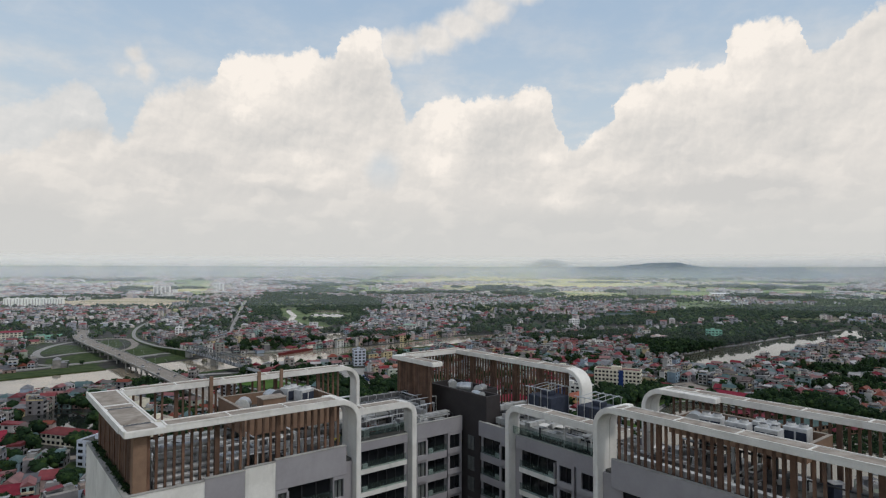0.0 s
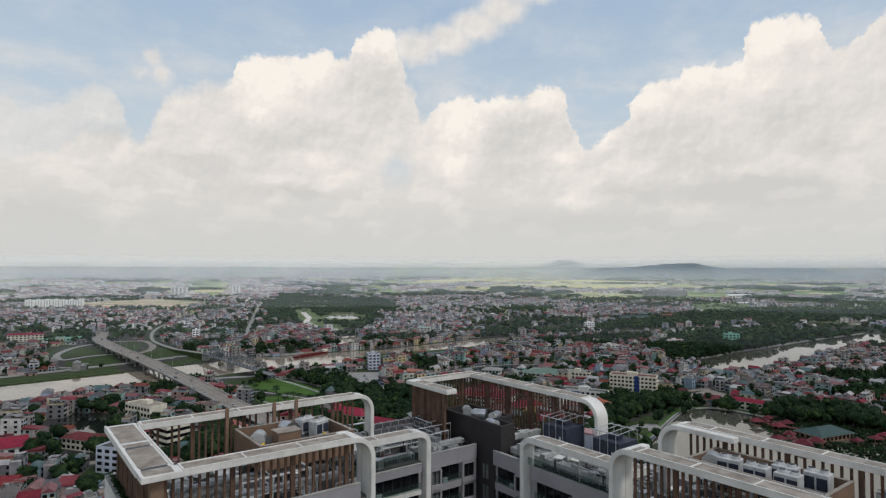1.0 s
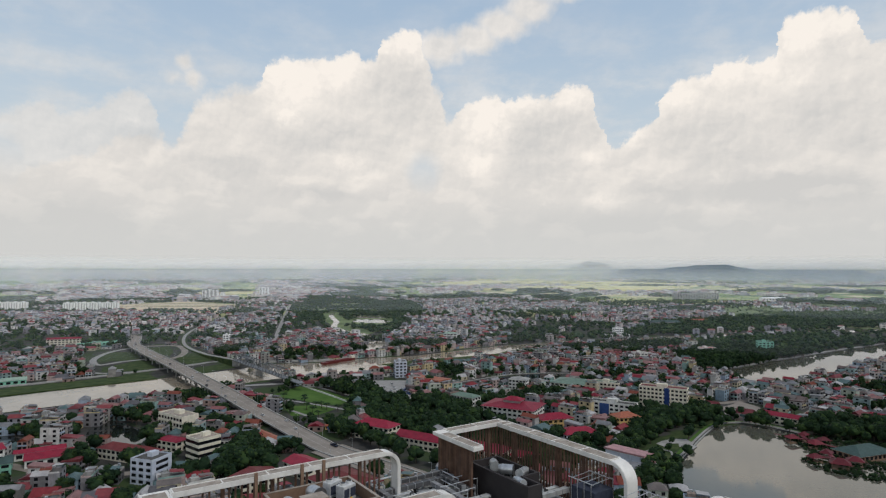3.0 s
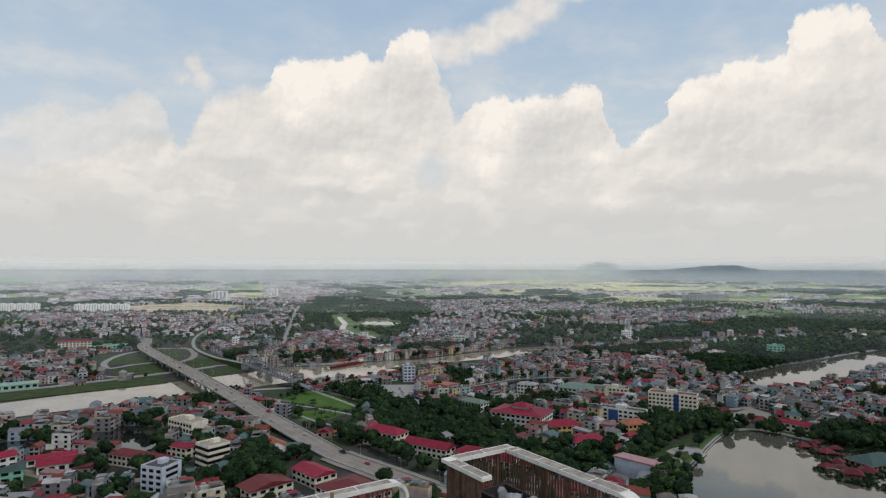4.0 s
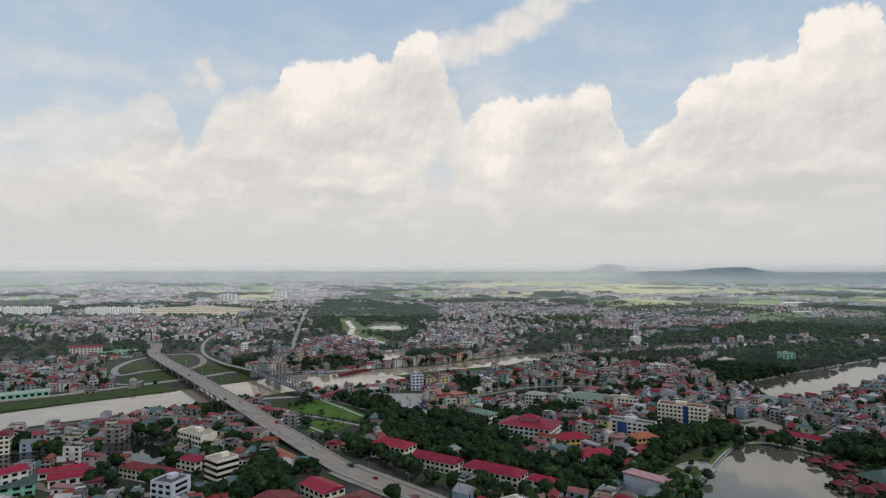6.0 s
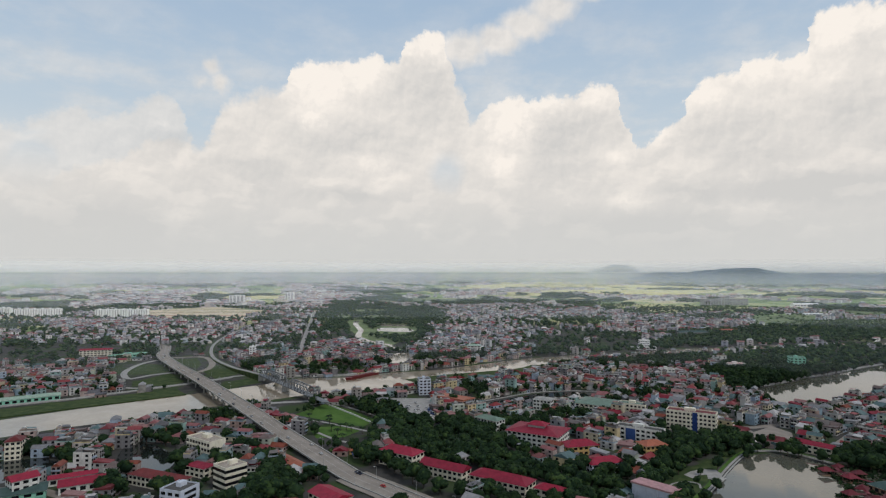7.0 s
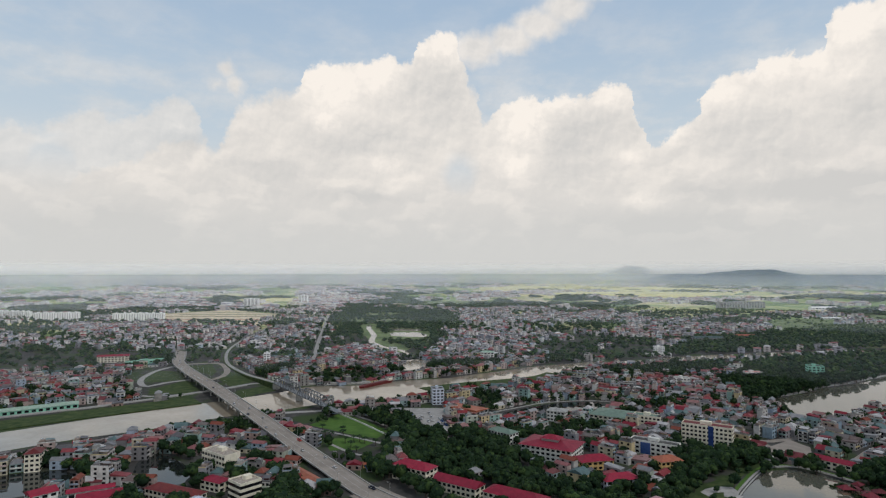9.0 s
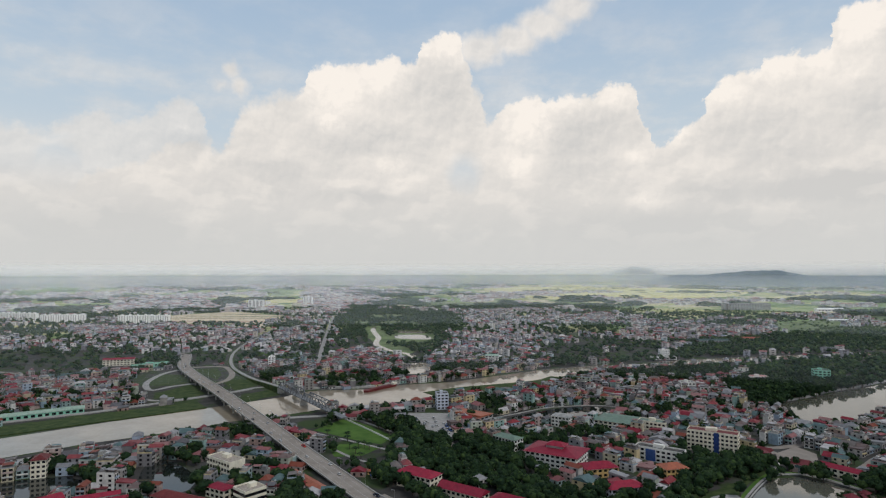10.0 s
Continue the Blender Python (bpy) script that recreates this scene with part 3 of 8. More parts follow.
def beam(bm, p, q, w, h):
    """A square bar from p to q, w wide and h high."""
    p, q = Vector(p), Vector(q)
    d = (q - p).normalized()
    side = d.cross((0, 0, 1))
    side = side.normalized() if side.length > 1e-4 else Vector((1, 0, 0))
    up = side.cross(d)
    v = [bm.verts.new(c + sx * w / 2 * side + sz * h / 2 * up) for c in (p, q) for sx, sz in ((-1, -1), (1, -1), (1, 1), (-1, 1))]
    for k in range(4):
        bm.faces.new((v[k], v[(k + 1) % 4], v[4 + (k + 1) % 4], v[4 + k]))
    bm.faces.new(v[3::-1])
    bm.faces.new(v[4:])


def mesh_of(name, bm, *mats):
    bmesh.ops.recalc_face_normals(bm, faces=bm.faces[:])
    me = bpy.data.meshes.new(name)
    bm.to_mesh(me)
    bm.free()
    for m in mats:
        me.materials.append(m)
    return me


def part(name, bm, material, parent, label=""):
    """Links a bmesh, or a mesh made before, as one mesh object under a thing or a part."""
    me = bm if isinstance(bm, bpy.types.Mesh) else mesh_of(name, bm, material)
    ob = new(name, me)
    ob.parent = parent
    return tagged(ob, label) if label else ob


def thing(name, m, label, category, group="", kind=""):
    ob = new(name)
    ob.matrix_world = m
    return tagged(ob, label, category, group, kind)


def structure(name, bm, material, label, category):
    ob = new(name, bm if isinstance(bm, bpy.types.Mesh) else mesh_of(name, bm, material))
    return tagged(ob, label, category, kind="structure")


def raw_mesh(name, verts, quads, mats, slots=None, round_off=False):
    """A mesh straight from arrays of points and faces of four corners, or of three where the last is given twice."""
    me = bpy.data.meshes.new(name)
    quads = np.asarray(quads, np.int32)
    me.vertices.add(len(verts))
    me.vertices.foreach_set("co", np.asarray(verts, np.float32).ravel())
    use = np.ones(quads.shape, bool)
    use[:, 3] = quads[:, 3] != quads[:, 2]
    total = use.sum(1)
    me.loops.add(int(total.sum()))
    me.loops.foreach_set("vertex_index", quads[use])
    me.polygons.add(len(quads))
    me.polygons.foreach_set("loop_start", np.concatenate([[0], np.cumsum(total)[:-1]]).astype(np.int32))
    me.polygons.foreach_set("use_smooth", np.full(len(quads), round_off))
    if slots is not None:
        me.polygons.foreach_set("material_index", np.asarray(slots, np.int32))
    for m in mats:
        me.materials.append(m)
    me.update(calc_edges=True)
    return me


class Stamp:
    """Gathers many copies of small templates into one mesh."""

    def __init__(self):
        self.v, self.f, self.s, self.n = [], [], [], 0

    def add(self, tv, tf, ts, place, size, turn):
        """tv (k,3), tf (m,4), ts (m,): the template; place, size (n,3), turn (n,) in radians."""
        tv, tf, place, size, turn = np.asarray(tv, float), np.asarray(tf, int), np.asarray(place, float), np.asarray(size, float), np.asarray(turn, float)
        if not len(place):
            return
        p = tv[None] * size[:, None]
        c, s = np.cos(turn)[:, None], np.sin(turn)[:, None]
        w = np.stack([p[..., 0] * c - p[..., 1] * s, p[..., 0] * s + p[..., 1] * c, p[..., 2]], -1) + place[:, None]
        idx = tf[None] + (self.n + len(tv) * np.arange(len(place)))[:, None, None]
        self.v.append(w.reshape(-1, 3))
        self.f.append(idx.reshape(-1, 4))
        self.s.append(np.tile(np.asarray(ts, int), len(place)))
        self.n += len(tv) * len(place)

    def mesh(self, name, mats, round_off=False):
        return raw_mesh(name, np.concatenate(self.v), np.concatenate(self.f), mats, np.concatenate(self.s), round_off)


def inside(x, y, poly):
    """Which of the points lie in the polygon."""
    x, y = np.asarray(x, float), np.asarray(y, float)
    hit = np.zeros(x.shape, bool)
    for (x0, y0), (x1, y1) in zip(poly, poly[1:] + poly[:1]):
        cross = ((y0 > y) != (y1 > y)) & (x < (x1 - x0) * (y - y0) / (y1 - y0 + 1e-9) + x0)
        hit ^= cross
    return hit


def near_line(x, y, line, reach):
    """Which of the points lie within reach of the polyline."""
    best = np.full(np.shape(x), 1e9)
    for p, q in zip(line, line[1:]):
        dx, dy = q[0] - p[0], q[1] - p[1]
        u = np.clip(((x - p[0]) * dx + (y - p[1]) * dy) / (dx * dx + dy * dy), 0, 1)
        best = np.minimum(best, np.hypot(x - p[0] - u * dx, y - p[1] - u * dy))
    return best < reach


def curve_line(points, step):
    """A polyline through the points, rounded (Catmull-Rom), in pieces of about step metres."""
    p = [np.array(q, float) for q in points]
    p = [2 * p[0] - p[1]] + p + [2 * p[-1] - p[-2]]
    out = []
    for a, b, c, d in zip(p, p[1:], p[2:], p[3:]):
        n = max(1, int(np.linalg.norm(c - b) / step))
        for k in range(n):
            t = k / n
            out.append(tuple(0.5 * (2 * b + (c - a) * t + (2 * a - 5 * b + 4 * c - d) * t * t + (3 * b - a - 3 * c + d) * t ** 3)))
    return out + [tuple(p[-2])]


def strip(line, half, lift=0.0, thick=0.0, shift=0.0):
    """A ribbon of ground along a line of (x, y) or (x, y, z), half metres to each side of its middle (moved sideways by shift)."""
    q = np.array([(p[0], p[1], p[2] if len(p) > 2 else 0.0) for p in line])
    d = np.gradient(q[:, :2], axis=0)
    d /= np.linalg.norm(d, axis=1)[:, None]
    nrm = np.stack([-d[:, 1], d[:, 0]], 1)
    bm = bmesh.new()
    rows = []
    for (x, y, z), n in zip(q, nrm):
        a, b = (x + n[0] * (shift + half), y + n[1] * (shift + half)), (x + n[0] * (shift - half), y + n[1] * (shift - half))
        row = [bm.verts.new((*a, z + lift)), bm.verts.new((*b, z + lift))]
        if thick:
            row += [bm.verts.new((*b, z + lift - thick)), bm.verts.new((*a, z + lift - thick))]
        rows.append(row)
    for r, s in zip(rows, rows[1:]):
        if thick:
            for k in range(4):
                bm.faces.new((r[k], r[(k + 1) % 4], s[(k + 1) % 4], s[k]))
        else:
            bm.faces.new((r[0], r[1], s[1], s[0]))
    if thick:
        bm.faces.new(rows[0][::-1])
        bm.faces.new(rows[-1])
    return bm


def sheet(points, z):
    bm = bmesh.new()
    bm.faces.new([bm.verts.new((x, y, z)) for x, y in points])
    bmesh.ops.triangulate(bm, faces=bm.faces[:])
    return bm


# ---- the lie of the land: level near by, drawn together beyond 3 km so that it closes at the horizon ----
MID_HEIGHT, LEVEL = 136.0, 3000.0


def lay(x, y):
    """Place on the sheet of a point (x, y) of the plain: x, y, z and the scale there."""
    x, y = np.asarray(x, float), np.asarray(y, float)
    d = np.maximum(np.hypot(x, y), 1e-6)
    r = np.where(d > LEVEL, LEVEL + 1850 * (1 - np.exp(-np.maximum(d - LEVEL, 0) / 1850)), d)
    k = r / d
    return x * k, y * k, MID_HEIGHT * (1 - k), k


# ---- ground, hills, water, roads ----
def build_ground():
    dist = np.concatenate([np.linspace(0, 1500, 16), np.linspace(1700, 4600, 18), np.geomspace(5000, 90000, 22)])
    ang = np.linspace(0, 2 * np.pi, 145)[:-1]
    x, y = dist[:, None] * np.sin(ang), dist[:, None] * np.cos(ang)
    px, py, pz, _ = lay(x, y)
    verts = np.stack([px, py, pz], -1).reshape(-1, 3)
    n, m = len(dist), len(ang)
    quads = [(i * m + j, i * m + (j + 1) % m, (i + 1) * m + (j + 1) % m, (i + 1) * m + j) for i in range(n - 1) for j in range(m)]
    quads = [q[::-1] for q in quads]
    return raw_mesh("ground", verts, quads, [M_LAND], None, True)


structure("ground", build_ground(), M_LAND, "flat delta plain of yards, paddies and fields", "ground")


def hill(label, rows, dist, depth, mat):
    """A long wooded hill on the rim of the plain; rows: azimuth in degrees and height over the eye's level in degrees."""
    az = np.linspace(rows[0][0], rows[-1][0], 60)
    el = np.interp(az, [r[0] for r in rows], [r[1] for r in rows])
    el += np.array([0.08 * noise.noise((a * 0.9, dist * 0.01, 0.0)) + 0.04 * noise.noise((a * 3.1, 1.0, 0.0)) for a in az])
    verts, quads = [], []
    prof = [(-1.0, 0.0), (-0.6, 0.45), (-0.25, 0.85), (0.0, 1.0), (0.5, 0.6), (1.0, 0.0)]
    eye, foot = 130.0, 45.0
    for a, e in zip(az, el):
        top = eye + dist * math.tan(radians(e))
        for k, (u, h) in enumerate(prof):
            r = dist + u * depth
            hh = foot + (top - foot) * h * (1 if h in (0, 1) else 1 + 0.12 * noise.noise((a * 1.7, u * 3, 2.0)))
            verts.append((r * math.sin(radians(a)), r * math.cos(radians(a)), hh))
    n = len(prof)
    for i in range(len(az) - 1):
        for k in range(n - 1):
            quads.append((i * n + k, i * n + k + 1, (i + 1) * n + k + 1, (i + 1) * n + k))
    structure("hill", raw_mesh("hill", np.array(verts), quads, [mat], None, True), mat, label, "hill")


hill("far cone-backed hill on the horizon, painted pale with haze", [(5.0, -0.5), (6.5, 0.05), (8.5, 0.68), (10.2, 0.5), (10.9, 0.0), (12.0, -0.5)], 4836, 10, M_FAR_HILL)
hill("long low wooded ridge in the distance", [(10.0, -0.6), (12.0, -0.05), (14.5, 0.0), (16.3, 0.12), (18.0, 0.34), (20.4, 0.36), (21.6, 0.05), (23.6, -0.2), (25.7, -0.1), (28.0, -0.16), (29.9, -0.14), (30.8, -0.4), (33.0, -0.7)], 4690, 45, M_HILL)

RIVER_N = [(-1500, -700), (-760, 180), (-491, 484), (-433, 557), (-367, 630), (-310, 697), (-290, 738), (-227, 757), (-177, 798), (-119, 826), (-68, 878), (6, 951), (88, 1004), (163, 1030), (240, 1088), (378, 1149), (468, 1186), (547, 1214), (900, 1330), (1900, 1500)]
RIVER_S = [(-1420, -740), (-700, 130), (-439, 434), (-401, 481), (-367, 511), (-332, 547), (-316, 572), (-279, 599), (-239, 643), (-195, 670), (-143, 706), (-108, 749), (-60, 782), (5, 820), (38, 890), (84, 953), (154, 974), (223, 1020), (364, 1106), (450, 1140), (529, 1174), (900, 1296), (1900, 1470)]
RIVER = RIVER_N + RIVER_S[::-1]
LAKE = [(90, 300), (104, 362), (120, 396), (138, 430), (159, 464), (175, 482), (193, 487), (207, 476), (221, 459), (248, 448), (280, 430), (292, 400), (284, 360), (256, 320), (200, 280), (140, 270)]
EAST_LAKE = [(258, 706), (280, 748), (318, 780), (363, 822), (416, 862), (482, 918), (563, 980), (690, 1070), (720, 1015), (588, 900), (528, 856), (484, 815), (428, 762), (380, 718), (334, 674), (296, 645), (258, 650)]
POND_A = [(-288, 396), (-308, 434), (-303, 450), (-286, 444), (-255, 418), (-244, 392), (-252, 380), (-268, 376)]
POND_B = [(-420, 352), (-388, 386), (-369, 396), (-352, 403), (-333, 398), (-320, 376), (-332, 356), (-356, 340), (-390, 325)]
FISHPOND = [(-342, 1412), (-275, 1424), (-243, 1332), (-322, 1342)]
FISHPOND_B = [(-366, 1512), (-280, 1500), (-268, 1462), (-350, 1462)]
CANAL = [(-62, 606), (-20, 647), (17, 684), (67, 702), (86, 690), (51, 655), (4, 634), (-30, 612)]
POOL = [(-208, 930), (-214, 975), (-190, 992), (-168, 975), (-166, 930), (-178, 884), (-192, 880)]
WATERS = [RIVER, LAKE, EAST_LAKE, POND_A, POND_B, CANAL, POOL, FISHPOND, FISHPOND_B]


def shore(points, step=14.0):
    return [p[:2] for p in curve_line(list(points) + [points[0]], step)][:-1]


structure("water_river", sheet(RIVER, 0.10), M_RIVER, "wide silty brown river reflecting the sky", "river")
for nm, pts, mat, lab in (("water_lake", LAKE, M_LAKE, "still park lake reflecting pale clouds"), ("water_east_lake", EAST_LAKE, M_LAKE, "grey town lake with a straight causeway"),
                          ("water_pond", POND_A, M_POND, "dark pond among the houses"), ("water_pond_west", POND_B, M_POND, "dark pond under trees"),
                          ("water_canal", CANAL, M_POND, "green canal pool beside a walk"), ("water_pool", POOL, M_RIVER, "bright flooded pool by the river"),
                          ("water_fishpond", FISHPOND, M_LAKE, "pale fish pond among the orchards"), ("water_fishpond_far", FISHPOND_B, M_RIVER, "narrow muddy fish pond among the orchards")):
    structure(nm, sheet(shore(pts), 0.4 if "fish" in nm else 0.08), mat, lab, "water")
STREAM = curve_line([(-446, 1600), (-428, 1520), (-400, 1440), (-366, 1345), (-350, 1270), (-330, 1205), (-282, 1130), (-236, 1085), (-212, 1020)], 15)
structure("water_stream", strip(STREAM, 6.5, 0.4), M_RIVER, "pale winding stream through the orchards", "stream")

# embankments
N_VERGE = curve_line([(-780, 215), (-512, 505), (-456, 566), (-384, 640)], 20)
structure("verge_north", strip(N_VERGE, 20, 0.9, 1.2), M_VERGE, "green river embankment with rough grass", "embankment")
structure("verge_south", strip(curve_line([(-135, 740), (-98, 776), (-50, 806), (6, 846), (30, 886)], 15), 14, 0.5, 0.8), M_VERGE, "weedy green foreshore beside the river", "embankment")
for isle in ([(-553, 782), (-565, 822), (-520, 822), (-476, 768), (-490, 742), (-516, 735)], [(-478, 690), (-470, 757), (-414, 698), (-420, 672), (-462, 664)],
             [(-542, 872), (-505, 886), (-466, 830), (-452, 792), (-492, 826)], [(-432, 772), (-445, 824), (-420, 828), (-372, 768), (-386, 722)],
             [(-366, 697), (-347, 738), (-318, 708), (-342, 668)]):
    structure("verge_isle", sheet(isle, 0.16), M_VERGE, "rough grass island between the bridge ramps", "grass")
structure("quay_wall", strip(curve_line([(-300, 748), (-270, 758), (-228, 768), (-190, 800)], 12), 3, 2.2, 2.4), M_KERB, "grey concrete quay wall at the water", "quay")

# roads: centre line with heights
HIGHWAY = curve_line([(-643, 1019, 0.6), (-597, 944, 2.5), (-549, 863, 6.5), (-479, 779, 8.2), (-370, 662, 9.0), (-258, 540, 8.6), (-201, 481, 5.6), (-149, 430, 2.5), (-113, 394, 0.9), (-89, 376, 0.6), (-60, 353.5, 0.5), (-31, 331, 0.5), (30, 290, 0.5), (110, 225, 0.5)], 12)
N_ROAD = curve_line([(-800, 262), (-533, 540), (-479, 590), (-400, 690), (-372, 735)], 20)
RAMP = curve_line([(-556, 880), (-530, 898), (-498, 898), (-456, 842), (-436, 790), (-440, 758)], 12)
LOOP = curve_line([(-556, 862), (-559, 838), (-555, 808), (-537, 758), (-514, 724), (-494, 709), (-486, 738), (-466, 762)], 12)
SPUR = curve_line([(-500, 690), (-484, 664), (-440, 655), (-396, 702), (-372, 744), (-356, 756)], 12)
RAIL = curve_line([(-690, 1480, 0.6), (-640, 1290, 0.8), (-612, 1180, 0.9), (-560, 1035, 0.9), (-488, 902, 1.2), (-408, 804, 3.0), (-360, 756, 5.6), (-323, 719, 8.0)], 14)
S_QUAY = curve_line([(-620, 190), (-425, 424), (-385, 472), (-345, 520), (-300, 562), (-262, 598), (-212, 620), (-180, 655), (-130, 695), (-95, 730), (-40, 752), (30, 790)], 15)
STREET = curve_line([(-693, 1963), (-481, 1305), (-352, 919)], 40)
LAKE_WALK = curve_line([(86, 318), (99, 364), (107, 383), (125, 413), (143, 445), (164, 478), (179, 492), (199, 494), (211, 484), (226, 464)], 8)
CANAL_WALK = curve_line([(-66, 612), (-24, 654), (14, 690), (66, 708), (96, 700)], 12)
EAST_WALK = curve_line([(238, 722), (272, 756), (316, 788), (360, 830), (414, 870), (480, 927), (562, 990), (690, 1084)], 15)
TOWN_ROADS = [curve_line(p, 20) for p in (
    [(-92, 560), (-60, 500), (-10, 452), (40, 420), (90, 380)], [(60, 640), (110, 590), (180, 560), (228, 575), (300, 610), (380, 650)],
    [(200, 540), (230, 500), (270, 540), (330, 600)], [(-30, 720), (60, 740), (150, 720), (250, 690)], [(150, 720), (180, 620), (196, 545)],
    [(-400, 420), (-320, 470), (-250, 520), (-200, 480)], [(-420, 300), (-320, 345), (-230, 330), (-150, 400)], [(-1100, 1300), (-900, 1200), (-640, 1020)],
    [(-1200, 900), (-900, 820), (-600, 760)])]
LINES = [(HIGHWAY, 14), (N_ROAD, 9), (RAIL, 12), (S_QUAY, 12), (STREET, 10), (LAKE_WALK, 5), (CANAL_WALK, 4), (EAST_WALK, 4), (STREAM, 24), (RAMP, 7), (LOOP, 6), (SPUR, 5)] + [(r, 6) for r in TOWN_ROADS] + [(N_VERGE, 25), (curve_line(RIVER_N[1:-2], 30), 9), (curve_line(RIVER_S[1:-2], 30), 11)]

structure("road_highway", strip(HIGHWAY, 8.0, 0.0, 0.9), M_ROAD, "broad grey road rising onto the river bridge", "road")
for sh in (-8.4, 8.4):
    structure("road_kerb", strip(HIGHWAY, 0.4, 0.85, 1.0, sh), M_KERB, "concrete parapet kerb along the road bridge", "kerb")
structure("road_median", strip(HIGHWAY, 0.12, 0.012, 0.0), M_PAINT, "painted centre line of the road", "road marking")
for sh in (-5.2, 5.2):
    structure("road_marking", strip(HIGHWAY, 0.08, 0.012, 0.0, sh), M_PAINT, "painted lane line of the road", "road marking")
structure("pavement_south", strip([p for p in HIGHWAY if p[1] < 400], 1.9, 0.16, 0.3, 10.8), M_ROAD, "paved footway beside the road", "pavement")
structure("pavement_north", strip([p for p in HIGHWAY if p[1] < 400], 1.9, 0.16, 0.3, -10.8), M_ROAD, "paved footway beside the road", "pavement")
for nm, line, half in (("road_north_bank", N_ROAD, 3.5), ("road_south_quay", S_QUAY, 4.0), ("road_ramp", RAMP, 4.5), ("road_loop", LOOP, 4.0), ("road_spur", SPUR, 3.4), ("road_street", STREET, 4.0)):
    structure(nm, strip(line, half, 1.0 if "north" in nm else 0.25, 1.1 if "north" in nm else 0.2), M_PATH if half < 4.2 else M_ROAD, "narrow pale town road", "road")
for line in TOWN_ROADS:
    structure("road", strip(line, 3.6, 0.2, 0.15), M_ROAD, "grey asphalt town street", "road")
for nm, line, half in (("path_lake", LAKE_WALK, 0.8), ("path_canal", CANAL_WALK, 1.3), ("path_causeway", EAST_WALK, 3.4)):
    structure(nm, strip(line, half, 0.35, 0.5), M_PATH, "paved lakeside walk with a raised edge", "path")
structure("plaza", sheet([(189, 518), (197, 546), (222, 570), (230, 549), (219, 518), (207, 526)], 0.3), M_ROAD, "paved town square beside the lake", "plaza")
structure("wall_balustrade", strip(curve_line([(186, 512), (192, 520), (207, 526), (217, 513), (222, 505)], 3), 0.35, 1.2, 1.2), M_PLASTER, "low white balustrade round the square", "balustrade")
structure("yard", sheet([(-142, 640), (-96, 646), (-74, 560), (-88, 548), (-114, 566), (-136, 600)], 0.14), M_PATH, "bare pale yard strewn with goods", "yard")
structure("lawn_park", sheet([(-216, 556), (-206, 590), (-200, 609), (-168, 580), (-133, 548), (-139, 521), (-159, 527)], 0.14), M_GRASS, "bright mown lawn of a riverside park", "lawn")
structure("wall_park", strip([(-205, 607), (-162.6, 564.5), (-121.6, 520)], 0.25, 1.5, 1.5), M_PLASTER, "long low white wall along the park lawn", "wall")
structure("lawn_east", sheet([(-186, 512), (-160, 520), (-138, 508), (-146, 486), (-168, 480)], 0.14), M_GRASS, "park lawn with paths", "lawn")
structure("lawn_lake", sheet([(95, 408), (102, 416), (120, 446), (143, 470), (158, 481), (139, 448), (121, 416), (104, 386), (92, 378)], 0.14), M_VERGE, "lakeside lawn with pale paths", "lawn")
for pts in ([(-222, 552), (-160, 522), (-118, 500)], [(-176, 500), (-150, 478), (-126, 466)], [(-196, 612), (-150, 572), (-112, 540)]):
    structure("path", strip(curve_line(pts, 8), 1.5, 0.25, 0.2), M_PATH, "pale paved park path", "path")
structure("wall_quay_lake", strip(LAKE_WALK, 0.5, 0.25, 0.5, -2.2), M_KERB, "weathered stone edge of the park lake", "quay wall")
structure("verge_lake", strip(LAKE_WALK, 1.3, 0.22, 0.2, 2.4), M_GRASS, "mown grass border of the lakeside walk", "lawn")
structure("path_terrace", sheet([(115.9, 435.2), (124.9, 441.2), (134.4, 440.8), (135.8, 433.6), (128.6, 418.8), (123.6, 421.9), (125.5, 430), (119, 428), (113.7, 420.8), (110, 428)], 0.24), M_PATH, "pale curved garden terrace round a clipped tree", "terrace")
structure("path_lawn", strip(curve_line([(94.0, 402), (97, 408), (102.3, 412.2), (109.0, 414.2), (114.7, 411.0), (113.6, 403)], 2), 0.7, 0.26, 0.1), M_PATH, "pale curved garden path", "path")
structure("path_lawn", strip([(104, 396), (102.6, 386), (96.4, 374.7)], 0.9, 0.26, 0.1), M_PATH, "straight pale garden path", "path")
structure("path_landing", sheet([(129.0, 420.0), (133.5, 426.5), (136.0, 423.0), (131.0, 416.0)], 0.5), M_KERB, "stepped stone landing at the lake", "landing")
structure("field_bare", sheet([(-1290, 1860), (-1162, 2140), (-865, 1960), (-801, 1673), (-1098, 1622)], 0.3), M_SAND, "bare sandy building land", "field")
for pts in ([(-640, 6900), (382, 7600), (1500, 6600), (1700, 5000), (1200, 3900), (278, 3000), (-7, 3400), (-358, 4142)], [(1100, 3400), (1700, 4300), (2500, 4600), (2300, 3800)], [(-1700, 3000), (-1100, 3300), (-900, 2900), (-1300, 2750)]):
    q = lay([p[0] for p in pts], [p[1] for p in pts])
    bm = bmesh.new()
    bm.faces.new([bm.verts.new((a, b, c + 0.8)) for a, b, c in zip(q[0], q[1], q[2])])
    structure("field_crop", bm, M_CROP, "yellow ripening rice fields in sunlight", "field")

